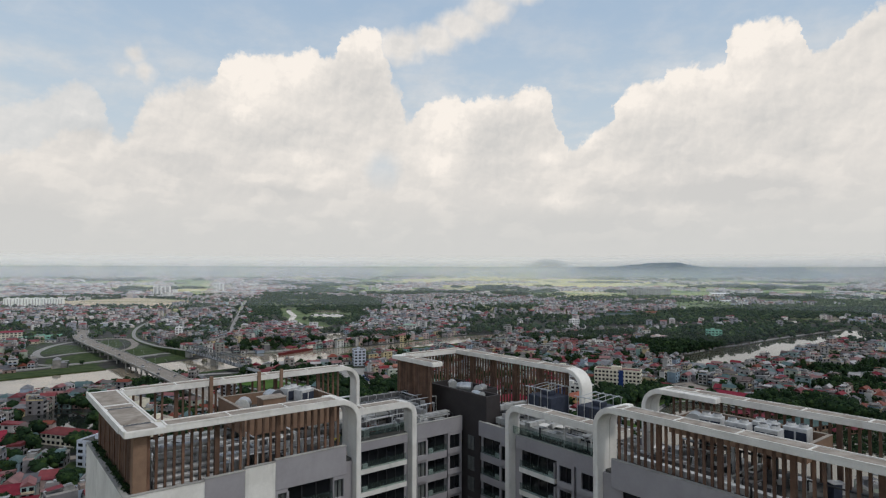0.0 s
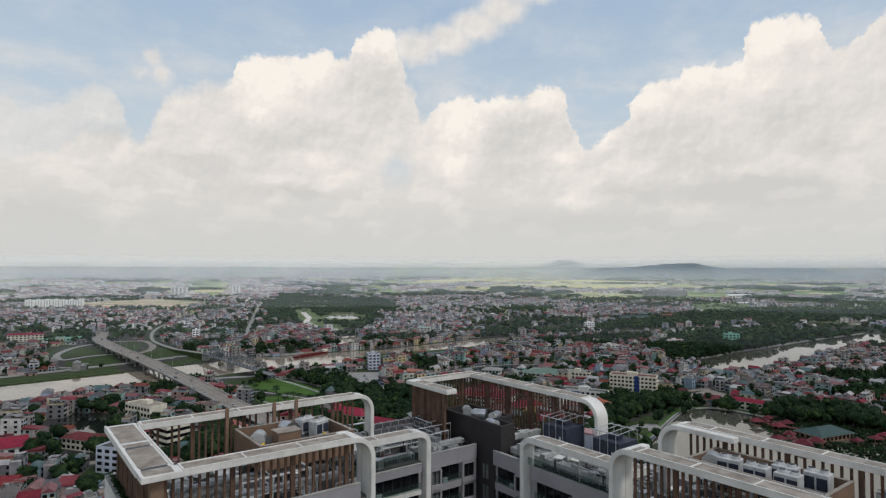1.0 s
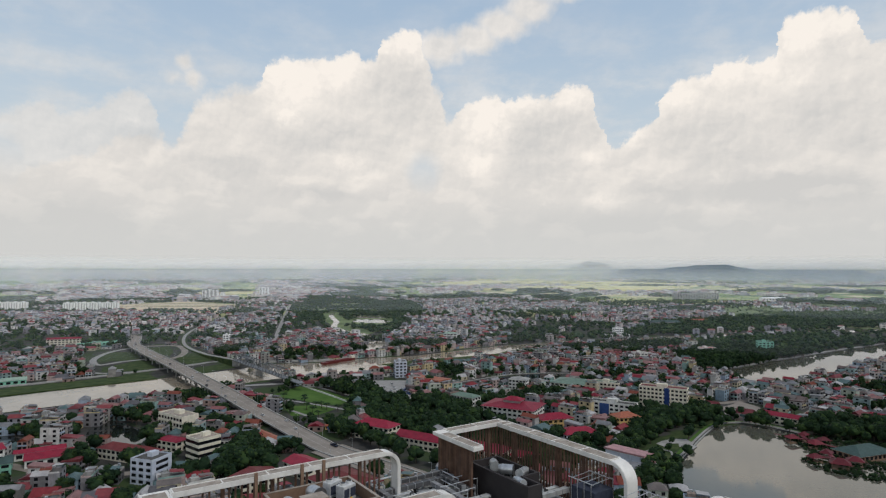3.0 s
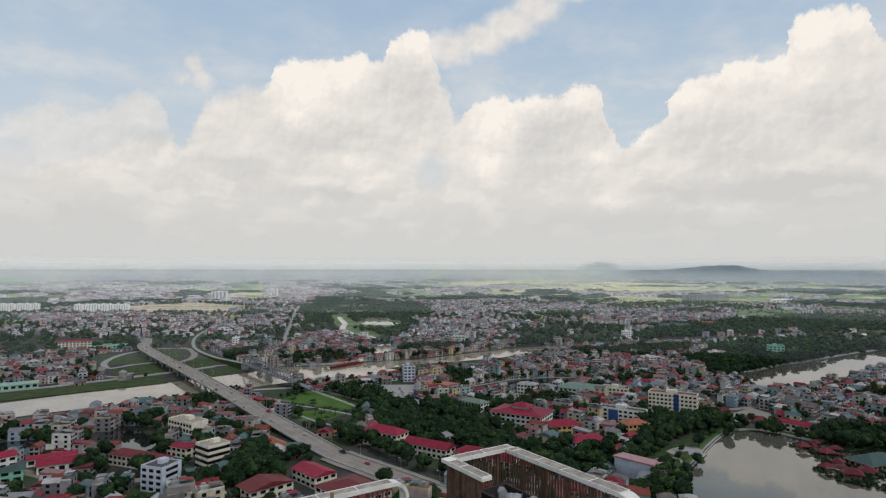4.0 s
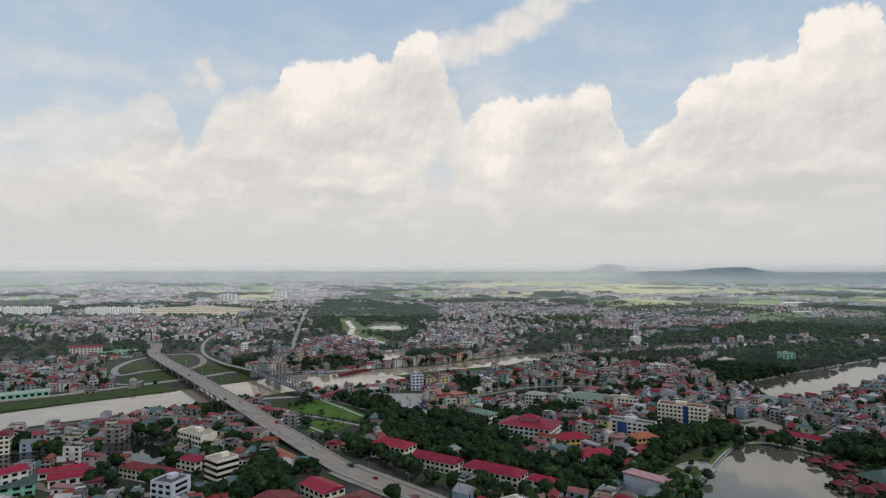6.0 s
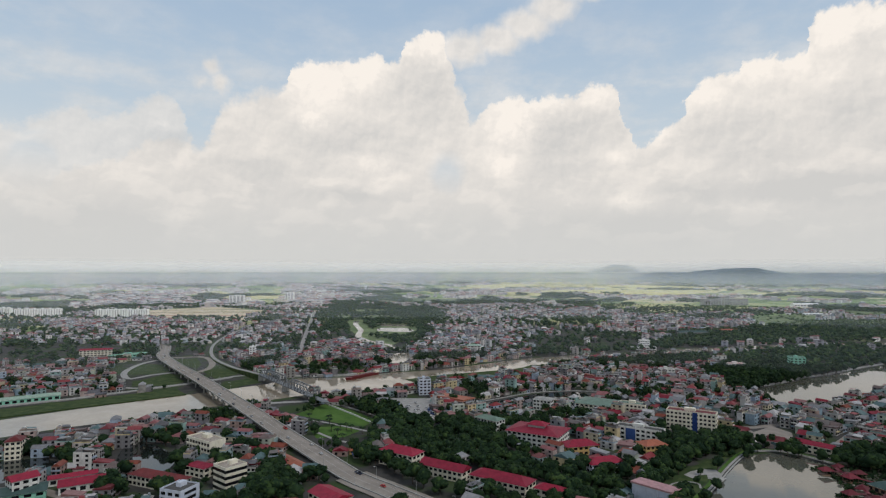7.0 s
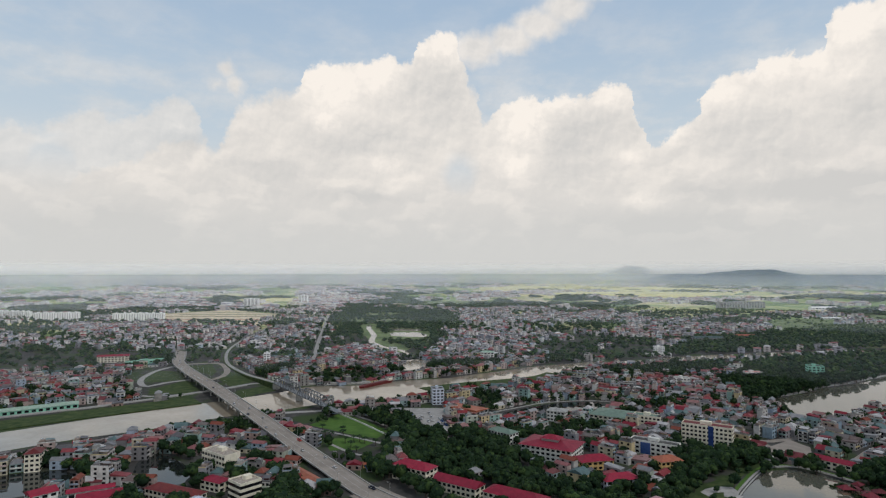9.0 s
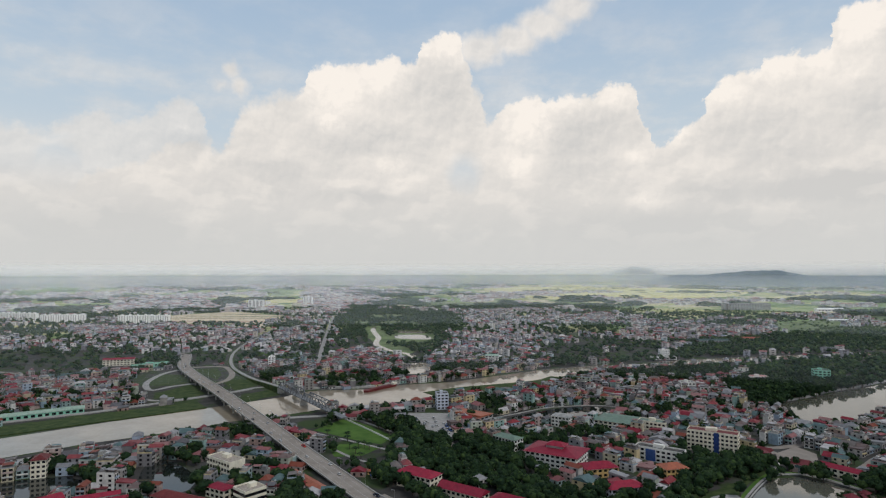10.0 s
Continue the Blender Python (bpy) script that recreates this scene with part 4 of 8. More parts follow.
# haze over the plain, put in as thin upright tinted sheets one behind the other
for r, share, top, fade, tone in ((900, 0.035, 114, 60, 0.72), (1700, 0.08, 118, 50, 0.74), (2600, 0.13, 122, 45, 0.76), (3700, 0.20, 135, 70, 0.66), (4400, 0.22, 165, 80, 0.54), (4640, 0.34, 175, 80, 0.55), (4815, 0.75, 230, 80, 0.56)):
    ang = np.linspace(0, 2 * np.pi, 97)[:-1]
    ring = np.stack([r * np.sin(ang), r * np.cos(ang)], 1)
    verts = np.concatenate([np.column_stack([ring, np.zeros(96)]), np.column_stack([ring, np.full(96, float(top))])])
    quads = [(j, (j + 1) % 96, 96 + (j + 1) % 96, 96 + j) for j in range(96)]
    structure("haze", raw_mesh("haze", verts, quads, [haze_material("haze", share, top, fade, tone)], None, True), None, "thin upright tinted sheet standing in for haze over the plain", "haze")

for pts in ([(-771, 2249), (-620, 2460), (-312, 2169), (-188, 1632), (-215, 1353), (-240, 1060), (-300, 1120), (-379, 1322), (-583, 1653)], [(645, 1862), (1193, 2290), (1600, 2200), (1500, 1700), (863, 1640), (615, 1580)],
            [(-300, 2500), (-700, 2750), (-900, 2900), (-500, 2950), (100, 2900), (60, 2600)]):
    structure("field_paddy", sheet(pts, 0.25), M_MEADOW, "green paddies and meadows beyond the town", "field")
for pts in ([(-1000, 2250), (-860, 2600), (-640, 2620), (-760, 2300)], [(-1750, 2000), (-1500, 2300), (-1300, 2260), (-1480, 1960)]):
    structure("field_bare", sheet(pts, 0.3), M_SAND, "bare sandy building land", "field")
for pts in ([(-790, 1500), (-700, 1640), (-690, 2000), (-900, 2600), (-980, 2560), (-800, 1980), (-860, 1560)], [(-1560, 1560), (-1480, 1640), (-1240, 1600), (-1300, 1540)]):
    structure("field_bare", sheet(pts, 0.35), M_SAND, "pale new road and building land in the sun", "field")
structure("field_paddy", sheet([(-620, 560), (-600, 640), (-560, 660), (-520, 600), (-560, 540)], 0.2), M_VERGE, "vegetable plots behind the embankment", "field")
structure("field_paddy", sheet([(620, 1420), (760, 1560), (1100, 1640), (1250, 1560), (900, 1440)], 0.25), M_MEADOW, "green paddies and meadows beyond the town", "field")
for a, b, mat, lab in (((-1270, 1800), (-850, 1860), M_VERGE, "weedy strip across the building land"), ((-1210, 1900), (-850, 1930), M_MEADOW, "green strip across the building land"), ((-1120, 1700), (-815, 1740), M_ROOF_TILE, "raw red earth strip on the building land"), ((-1180, 2010), (-900, 2000), M_MEADOW, "green strip across the building land")):
    structure("field_strip", strip(curve_line([a, b], 30), 9, 0.5), mat, lab, "field")


# ---- houses ----
import itertools

WOODS = [
    [(-203, 598), (-146, 606), (-83, 545), (-46, 530), (-22, 500), (-8, 470), (8, 446), (34, 424), (52, 398), (58, 360), (18, 353), (-12, 392), (-44, 446), (-66, 482), (-88, 486), (-121, 503), (-159, 548)],
    [(66, 362), (78, 408), (96, 450), (122, 486), (146, 520), (176, 532), (178, 505), (160, 480), (132, 441), (108, 398), (96, 361)],
    [(218, 463), (236, 484), (262, 494), (300, 468), (300, 430), (262, 392), (236, 392), (212, 400), (208, 425)],
    [(262, 392), (300, 430), (350, 425), (360, 340), (330, 300), (268, 300), (270, 372)],
    [(-240, 545), (-235, 595), (-221, 632), (-205, 600), (-218, 556)],
    [(-206, 830), (-126, 888), (-45, 930), (-60, 960), (-146, 950), (-165, 930), (-215, 880)],
    [(240, 735), (250, 800), (310, 905), (372, 905), (420, 960), (560, 1060), (640, 1080), (620, 1060), (480, 962), (350, 852), (275, 782)],
    [(91, 900), (120, 925), (170, 945), (260, 1000), (430, 1100), (640, 1200), (560, 1080), (420, 985), (330, 950), (220, 900), (140, 880)],
    [(240, 1186), (180, 1060), (300, 1130), (470, 1205), (700, 1290), (1500, 1480), (1600, 1900), (900, 1640), (620, 1560), (365, 1391)],
]
WOODS += [[(-8, 434), (23, 424), (76, 440), (66, 390), (46, 364), (20, 373), (-4, 391)], [(-176, 392), (-154, 386), (-140, 352), (-149, 328), (-157, 322), (-172, 372)]]
WOODS.append([(262, 758), (300, 792), (361, 834), (491, 948), (640, 1056), (600, 1130), (430, 1040), (300, 930), (235, 830)])
WOODS.append([(232, 716), (262, 712), (284, 748), (318, 778), (363, 820), (416, 860), (482, 916), (563, 978), (690, 1070), (700, 1110), (550, 1015), (400, 900), (300, 815), (236, 752)])
WOODS.append([(-116, 477), (-106, 530), (-83, 533), (-55, 503), (-42, 449), (-46, 419), (-65, 429), (-90, 450), (-107, 458)])
ORCHARDS = [[(-771, 2249), (-620, 2460), (-312, 2169), (-188, 1632), (-195, 1353), (-184, 1008), (-215, 1000), (-300, 1120), (-379, 1322), (-583, 1653)],
            [(85, 2470), (335, 2514), (770, 2923), (1021, 2634), (1475, 2829), (1193, 2290), (865, 2233), (304, 2276)],
            [(645, 1862), (1193, 2290), (1600, 2200), (1500, 1700), (863, 1640), (615, 1580)]]
OPEN = [[(-216, 556), (-200, 609), (-133, 548), (-112, 470), (-140, 440), (-186, 490)], [(-596, 830), (-560, 892), (-500, 902), (-440, 836), (-345, 752), (-310, 706), (-350, 655), (-470, 655), (-560, 750)],
        [(-142, 645), (-96, 650), (-74, 555), (-114, 560)], [(184, 508), (194, 550), (222, 578), (236, 550), (222, 506)],
        [(-1290, 1860), (-1162, 2140), (-865, 1960), (-801, 1673), (-1098, 1622)], [(-2, 40), (90, 40), (75, 150), (-70, 150), (-75, 60)],
        [(-330, 850), (-300, 760), (-200, 800), (-230, 850)],
        [(-290, 388), (-301, 438), (-287, 456), (-266, 446), (-243, 414), (-243, 394), (-264, 386)], [(-426, 346), (-380, 388), (-366, 396), (-328, 403), (-315, 376), (-336, 352), (-380, 328)],
        [(198, 405), (212, 428), (200, 455), (242, 452), (288, 418), (282, 392), (240, 390), (206, 380)], [(-66, 588), (-74, 606), (-22, 660), (16, 696), (72, 712), (96, 690), (60, 640), (0, 612), (-30, 590)],
        [(-276, 593), (-259, 618), (-233, 634), (-199, 563), (-198, 518), (-229, 547)], [(-167, 482), (-147, 479), (-109, 440), (-58, 383), (-38, 370), (-46, 350), (-75, 374), (-122, 425)],
        [(93, 410), (102, 420), (120, 450), (143, 474), (160, 482), (139, 446), (121, 414), (104, 384), (90, 376)],
        [(-205, 860), (-214, 930), (-160, 930), (-160, 840)], [(-345, 1230), (-225, 1240), (-225, 1350), (-262, 1440), (-345, 1440), (-335, 1345)]]
YARDS = [(-345, 332), (-338, 392), (-300, 398), (-255, 390), (-215, 350), (-260, 320)]
# plots of the buildings that are set singly: x, y, reach
PLOTS = [(-108, 665, 16), (-245, 433, 34), (-187, 369, 20), (-121, 440, 10), (-82, 418, 26), (-40, 398, 30), (4, 378, 26), (16, 492, 34), (45, 470, 20), (145, 542, 28), (85, 618, 32), (-27, 525, 18), (23, 609, 16),
         (57, 428, 18), (97, 511, 22), (77, 372, 16), (221, 487, 18), (-290, 330, 24), (-110, 352, 40), (-230, 363, 26), (97, 466, 12), (-197, 326, 16), (-520, 565, 36), (386, 900, 16), (212, 438, 26), (226, 400, 30), (268, 402, 20), (-95, 560, 22), (-62, 640, 24), (-305, 545, 10), (-277, 352, 18), (-292, 361, 16), (-112, 346, 18), (-132, 322, 20), (-82, 322, 26), (-180, 427, 12), (-168, 417, 12), (-156, 406, 12), (-147, 398, 10), (-120, 430, 16), (-302, 325, 26), (-215, 384, 14), (-640, 860, 36), (-680, 890, 30), (-660, 770, 30), (220, 1115, 30), (366, 1350, 40), (190, 818, 14), (296, 878, 16), (463, 1412, 24), (-78, 1002, 16), (-425, 910, 12)]


def free_land(x, y, woods=True):
    ok = np.ones(x.shape, bool)
    for w in WATERS + OPEN + (WOODS if woods else []):
        ok &= ~inside(x, y, w)
    for line, reach in LINES:
        ok &= ~near_line(x, y, line, reach)
    for px, py, r in PLOTS:
        ok &= np.hypot(x - px, y - py) > r
    return ok


def in_fan(x, y, wide=46.0):
    a = np.degrees(np.arctan2(x, y))
    return (a > -wide - 5) & (a < wide - 2)


def quad_box(x0, y0, z0, x1, y1, z1, cap=True):
    v = [(x, y, z) for z in (z0, z1) for y in (y0, y1) for x in (x0, x1)]
    f = [(0, 1, 5, 4), (3, 2, 6, 7), (2, 0, 4, 6), (1, 3, 7, 5)] + ([(4, 5, 7, 6)] if cap else [])
    return v, f


class Shape:
    """A small template of boxes and faces in a unit house: x across the street front, y back from it, z up."""

    def __init__(self):
        self.v, self.f, self.s = [], [], []

    def put(self, v, f, slot):
        n = len(self.v)
        self.v += v
        self.f += [tuple(i + n for i in q) for q in f]
        self.s += [slot] * len(f)

    def box(self, slot, *b, cap=True):
        self.put(*quad_box(*b, cap=cap), slot)


def house_walls(storeys, wide, deep, high, balcony=True):
    s = Shape()
    x, y = wide / 2, deep / 2
    s.box(0, -x, -y, 0, x, y, high)
    fl = high / storeys
    for k in range(1, storeys):
        if balcony:
            s.box(0, -x * 0.92, -y - 0.9, k * fl - 0.15, x * 0.92, -y, k * fl + 0.75)
    return s


def house_roof(kind, wide, deep, high, rise):
    s = Shape()
    x, y = wide / 2 + 0.25, deep / 2 + 0.3
    if kind == "flat":
        x, y = wide / 2, deep / 2
        for b in ((-x, -y, x, -y + 0.2), (-x, y - 0.2, x, y), (-x, -y + 0.2, -x + 0.2, y - 0.2), (x - 0.2, -y + 0.2, x, y - 0.2)):
            s.box(0, b[0], b[1], high, b[2], b[3], high + 0.8)
        s.box(1, -x * 0.9, y * 0.15, high, x * 0.5, y * 0.75, high + 2.3)
        s.box(1, -x + 0.2, -y + 0.2, high, x - 0.2, y - 0.2, high + 0.06)
        s.box(2, x * 0.1, y * 0.3, high + 2.3, x * 0.45, y * 0.62, high + 3.3)
        # a sheet canopy over the front of the roof terrace, on four posts
        v = [(-x * 0.95, -y * 0.92, high + 2.2), (x * 0.95, -y * 0.92, high + 2.2), (-x * 0.95, y * 0.1, high + 2.75), (x * 0.95, y * 0.1, high + 2.75)]
        v += [(a, b, c - 0.08) for a, b, c in v]
        s.put(v, [(0, 1, 3, 2), (5, 4, 6, 7), (4, 5, 1, 0), (7, 6, 2, 3), (6, 4, 0, 2), (5, 7, 3, 1)], 3)
        for px in (-0.9, 0.85):
            for py in (-0.88, 0.04):
                s.box(0, x * px, y * py, high, x * px + 0.12, y * py + 0.12, high + 2.3)
    elif kind == "gable":
        v = [(-x, -y, high), (x, -y, high), (-x, y, high), (x, y, high), (0, -y, high + rise), (0, y, high + rise)]
        s.put(v, [(0, 4, 5, 2), (4, 1, 3, 5), (0, 1, 4, 4), (3, 2, 5, 5)], 1)
    elif kind == "ridge":
        v = [(-x, -y, high), (x, -y, high), (-x, y, high), (x, y, high), (-x, 0, high + rise), (x, 0, high + rise)]
        s.put(v, [(0, 1, 5, 4), (3, 2, 4, 5), (2, 0, 4, 4), (1, 3, 5, 5)], 1)
    elif kind == "hip":
        i = min(x, y) * 0.95
        v = [(-x, -y, high), (x, -y, high), (-x, y, high), (x, y, high)]
        if y >= x:
            v += [(0, -y + i, high + rise), (0, y - i, high + rise)]
            f = [(0, 1, 4, 4), (3, 2, 5, 5), (2, 0, 4, 5), (1, 3, 5, 4)]
        else:
            v += [(-x + i, 0, high + rise), (x - i, 0, high + rise)]
            f = [(0, 1, 5, 4), (3, 2, 4, 5), (2, 0, 4, 4), (1, 3, 5, 5)]
        s.put(v, f, 1)
    elif kind == "shed":
        v = [(-x, -y, high + rise), (x, -y, high + rise), (-x, y, high + 0.3), (x, y, high + 0.3), (-x, -y, high), (x, -y, high), (-x, y, high), (x, y, high)]
        s.put(v, [(0, 1, 3, 2), (4, 5, 1, 0), (7, 6, 2, 3), (6, 4, 0, 2), (5, 7, 3, 1)], 1)
    return s


def window_spots(storeys, wide, deep, high, front_cols, side_cols):
    """Centre, half width, half height and side (0 front, 1 back, 2, 3 flanks) of each window."""
    fl = high / storeys
    out = []
    for k in range(storeys):
        zc = (k + 0.52) * fl
        for side, cols, run in ((0, front_cols, wide), (1, front_cols, wide), (2, side_cols, deep), (3, side_cols, deep)):
            for c in range(cols):
                u = -run / 2 + run * (c + 0.5) / cols
                out.append((u, zc, min(run / cols * 0.32, 0.95 if side else 1.3), fl * 0.26, side))
    return out


def window_box(spot, wide, deep, proud=0.06):
    u, z, hw, hh, side = spot
    x, y = wide / 2, deep / 2
    if side == 0:
        return (u - hw, -y - proud, z - hh, u + hw, -y, z + hh)
    if side == 1:
        return (u - hw, y, z - hh, u + hw, y + proud, z + hh)
    if side == 2:
        return (-x - proud, u - hw, z - hh, -x, u + hw, z + hh)
    return (x, u - hw, z - hh, x + proud, u + hw, z + hh)


rng = np.random.default_rng(7)
KINDS = []           # storeys, width, depth, height, roof, rise
for st, wd, dp, roof, rise in ((1, 9, 13, "ridge", 2.2), (1, 10, 15, "gable", 2.6), (2, 7, 13, "flat", 0), (2, 8, 13, "shed", 1.6), (2, 10, 11, "hip", 2.6), (3, 6, 14, "flat", 0),
                               (2, 8, 14, "gable", 2.2), (1, 12, 15, "shed", 1.6), (3, 9, 12, "hip", 2.6), (4, 6, 14, "flat", 0), (3, 7, 13, "gable", 2.0), (1, 16, 15, "ridge", 3.0), (2, 14, 15, "ridge", 3.0), (3, 10, 13, "flat", 0)):
    KINDS.append((st, wd * 0.82, dp * 0.84, st * 3.1 + (0.4 if st == 1 else 0), roof, rise))
ODDS = np.array([11, 9, 7, 9, 7, 7, 10, 8, 5, 3, 6, 6, 6, 3], float)
ODDS /= ODDS.sum()


def scatter(step_x, step_y, y0, y1, keep):
    """Plots in short terraces that follow the lanes: x, y, turn."""
    xs, ys, ts = [], [], []
    block = 62.0
    for by in np.arange(y0, y1, block):
        for bx in np.arange(-y1 * 1.2, y1 * 1.1, block):
            if not (y0 - 60 < math.hypot(bx, by) < y1 + 60):
                continue
            turn = 0.75 * noise.noise((bx * 0.0023, by * 0.0023, 3.0)) * 2 + (0.0 if noise.noise((bx * 0.013, by * 0.013, 8.0)) > 0 else math.pi / 2) - 0.7
            c, s = math.cos(turn), math.sin(turn)
            for v in np.arange(-block / 2, block / 2, step_y):
                for u in np.arange(-block / 2, block / 2, step_x):
                    du, dv = u + rng.uniform(-0.6, 0.6), v + rng.uniform(-1.6, 1.6)
                    xs.append(bx + c * du - s * dv)
                    ys.append(by + s * du + c * dv)
                    ts.append(turn + (math.pi if int((v + 100) / step_y) % 2 else 0) + rng.normal(0, 0.03))
    xs, ys, ts = np.array(xs), np.array(ys), np.array(ts)
    r = np.hypot(xs, ys)
    ok = (r > y0) & (r < y1) & (rng.random(len(xs)) < keep) & in_fan(xs, ys) & (ys > 60)
    return xs[ok], ys[ok], ts[ok]


hx, hy, ht = scatter(8.2, 13.0, 255, 1050, 0.92)
gap = np.array([noise.noise((a * 0.012, b * 0.012, 5.0)) for a, b in zip(hx, hy)])
ok = free_land(hx, hy) & ((gap > -0.34) | inside(hx, hy, YARDS))
hx, hy, ht = hx[ok], hy[ok], ht[ok]
near_rank = np.argsort(np.hypot(hx, hy))
hk = rng.choice(len(KINDS), len(hx), p=ODDS)
single = np.zeros(len(hx), bool)
single[near_rank[:165]] = True

# the houses nearest to the climb, each a thing
proto = {}
for k, (st, wd, dp, hi, roof, rise) in enumerate(KINDS):
    home = thing("house", Matrix.Translation((0, 0, -500)), ("single-storey" if st == 1 else "%d-storey" % st) + " town house with " + {"flat": "a flat concrete roof", "gable": "a metal gable roof", "ridge": "a ridged sheet roof", "hip": "a hipped tile roof", "shed": "a sloping sheet roof"}[roof], "house", "town houses")
    s = house_walls(st, wd, dp, hi)
    part("wall", raw_mesh("wall", s.v, s.f, [M_HOUSE_O]), None, home)
    s = house_roof(roof, wd, dp, hi, rise)
    part("roof", raw_mesh("roof", s.v, s.f, [M_HOUSE_O, M_TOP_O if roof == "flat" else M_ROOF_O, M_STEEL, M_ROOF_O], s.s), None, home)
    pane = {}
    for spot in window_spots(st, wd, dp, hi, 2, 2):
        if spot[4] in (1, 3):
            continue
        w = part("window", boxes([window_box(spot, wd, dp)]), M_GLASS, home)
    proto[k] = home
for i in np.where(single)[0]:
    copy_thing(proto[hk[i]], Matrix.Translation((hx[i], hy[i], 0)) @ Matrix.Rotation(ht[i], 4, "Z"))
for home in proto.values():
    for o in (*home.children_recursive, home):
        bpy.data.objects.remove(o)

# all the others, joined
town = Stamp()
for k, (st, wd, dp, hi, roof, rise) in enumerate(KINDS):
    sel = np.where((hk == k) & ~single)[0]
    n = len(sel)
    if not n:
        continue
    place = np.stack([hx[sel], hy[sel], np.zeros(n)], 1)
    size = np.stack([rng.uniform(0.9, 1.08, n), rng.uniform(0.85, 1.15, n), rng.uniform(0.88, 1.12, n)], 1)
    s = house_walls(st, wd, dp, hi)
    town.add(s.v, s.f, s.s, place, size, ht[sel])
    s = house_roof(roof, wd, dp, hi, rise)
    town.add(s.v, s.f, [{0: 0, 1: 2 if roof == "flat" else 1, 2: 4, 3: 1}[q] for q in s.s], place, size, ht[sel])
    s = Shape()
    for spot in window_spots(st, wd, dp, hi, 2, 2):
        if spot[4] != 1:
            s.box(3, *window_box(spot, wd, dp))
    town.add(s.v, s.f, s.s, place, size, ht[sel])
tagged(new("town_houses", town.mesh("town_houses", [M_HOUSE_I, M_ROOF_I, M_TOP_I, M_GLASS, M_STEEL])), "dense town of narrow houses with red and grey roofs", "houses", kind="stuff")

# suburbs over the river and villages out to the horizon
fx, fy, ft = scatter(10.6, 16.5, 1050, 2450, 0.56)
seed = np.array([noise.noise((a * 0.0035, b * 0.0035, 1.0)) + 0.6 * noise.noise((a * 0.011, b * 0.011, 2.0)) for a, b in zip(fx, fy)])
want = seed > 0.10
DENSE = [[(-271, 2176), (-5, 2569), (92, 2099), (536, 2176), (700, 1750), (528, 1601), (304, 1238), (103, 1056), (-70, 1027), (-173, 949), (-171, 1483)],
         [(-1300, 1000), (-1250, 1469), (-888, 1601), (-693, 1963), (-449, 1310), (-241, 999), (-367, 863), (-498, 956), (-593, 940), (-700, 670), (-900, 594)],
         [(-1400, 640), (-1300, 1100), (-560, 960), (-540, 740), (-700, 520), (-900, 480)]]
for d in DENSE:
    want |= inside(fx, fy, d) & (seed > -0.16)
for d in ORCHARDS:
    want &= ~(inside(fx, fy, d) & (seed < 0.45))
ok = want & free_land(fx, fy)
fx, fy, ft = fx[ok], fy[ok], ft[ok]
suburb = Stamp()
fk = rng.integers(0, 6, len(fx))
# the far western side takes the paler palette: its sunlight is painted in
sunlit_far = (np.degrees(np.arctan2(fx, fy)) < -14) & (np.hypot(fx, fy) + 300 * rng.random(len(fx)) > 2300)
for (k, (st, wd, dp, roof, rise)), in_sun in itertools.product(enumerate(((2, 7, 13, "gable", 2.2), (3, 6, 14, "flat", 0), (2, 8, 12, "ridge", 2.6), (1, 9, 15, "gable", 2.6), (3, 6, 13, "hip", 2.4), (4, 6, 14, "shed", 1.6))), (False, True)):
    sel = np.where((fk == k) & (sunlit_far == in_sun))[0]
    wl, rf, tp = (4, 5, 5) if in_sun else (0, 1, 2)
    n = len(sel)
    place = np.stack([fx[sel], fy[sel], np.zeros(n)], 1)
    size = rng.uniform(0.72, 1.1, (n, 3))
    s = Shape()
    s.box(wl, -wd / 2, -dp / 2, 0, wd / 2, dp / 2, st * 3.2)
    suburb.add(s.v, s.f, s.s, place, size, ft[sel])
    s = house_roof(roof, wd, dp, st * 3.2, rise)
    suburb.add(s.v, s.f, [{0: wl, 1: tp if roof == "flat" else rf, 2: wl, 3: rf}[q] for q in s.s], place, size, ft[sel])
    s = Shape()
    for f in range(st):
        for side in (0, 2, 3):
            s.box(3, *window_box((0, (f + 0.52) * 3.2, (wd if side == 0 else dp) * 0.2, 0.6, side), wd, dp))
    suburb.add(s.v, s.f, s.s, place, size, ft[sel])
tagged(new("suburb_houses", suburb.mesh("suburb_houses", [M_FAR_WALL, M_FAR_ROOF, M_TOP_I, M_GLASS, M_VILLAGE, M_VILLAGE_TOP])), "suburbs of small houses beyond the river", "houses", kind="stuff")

n = 90000
d = 1 / rng.uniform(1 / 24000, 1 / 2350, n)
a = np.radians(rng.uniform(-52, 46, n))
vx, vy = d * np.sin(a), d * np.cos(a)
az = np.degrees(a)
drop = 130000 / d
seed = np.array([noise.noise((p * 0.13, q * 5.0, 4.0)) + 0.8 * noise.noise((p * 0.4, q * 9.0, 6.0)) for p, q in zip(az, np.log(d))])
want = seed > np.where(az < -8, 0.02, np.where(az > 26, 0.16, 0.26)) + np.where(drop > 45, 0.12, 0.0)
for dd in ORCHARDS:
    want &= ~inside(vx, vy, dd)
want &= ~inside(vx, vy, OPEN[4])
vx, vy = vx[want], vy[want]
px, py, pz, pk = lay(vx, vy)
n = len(px)
village = Stamp()
s = Shape()
s.box(0, -0.5, -0.5, 0, 0.5, 0.5, 1)
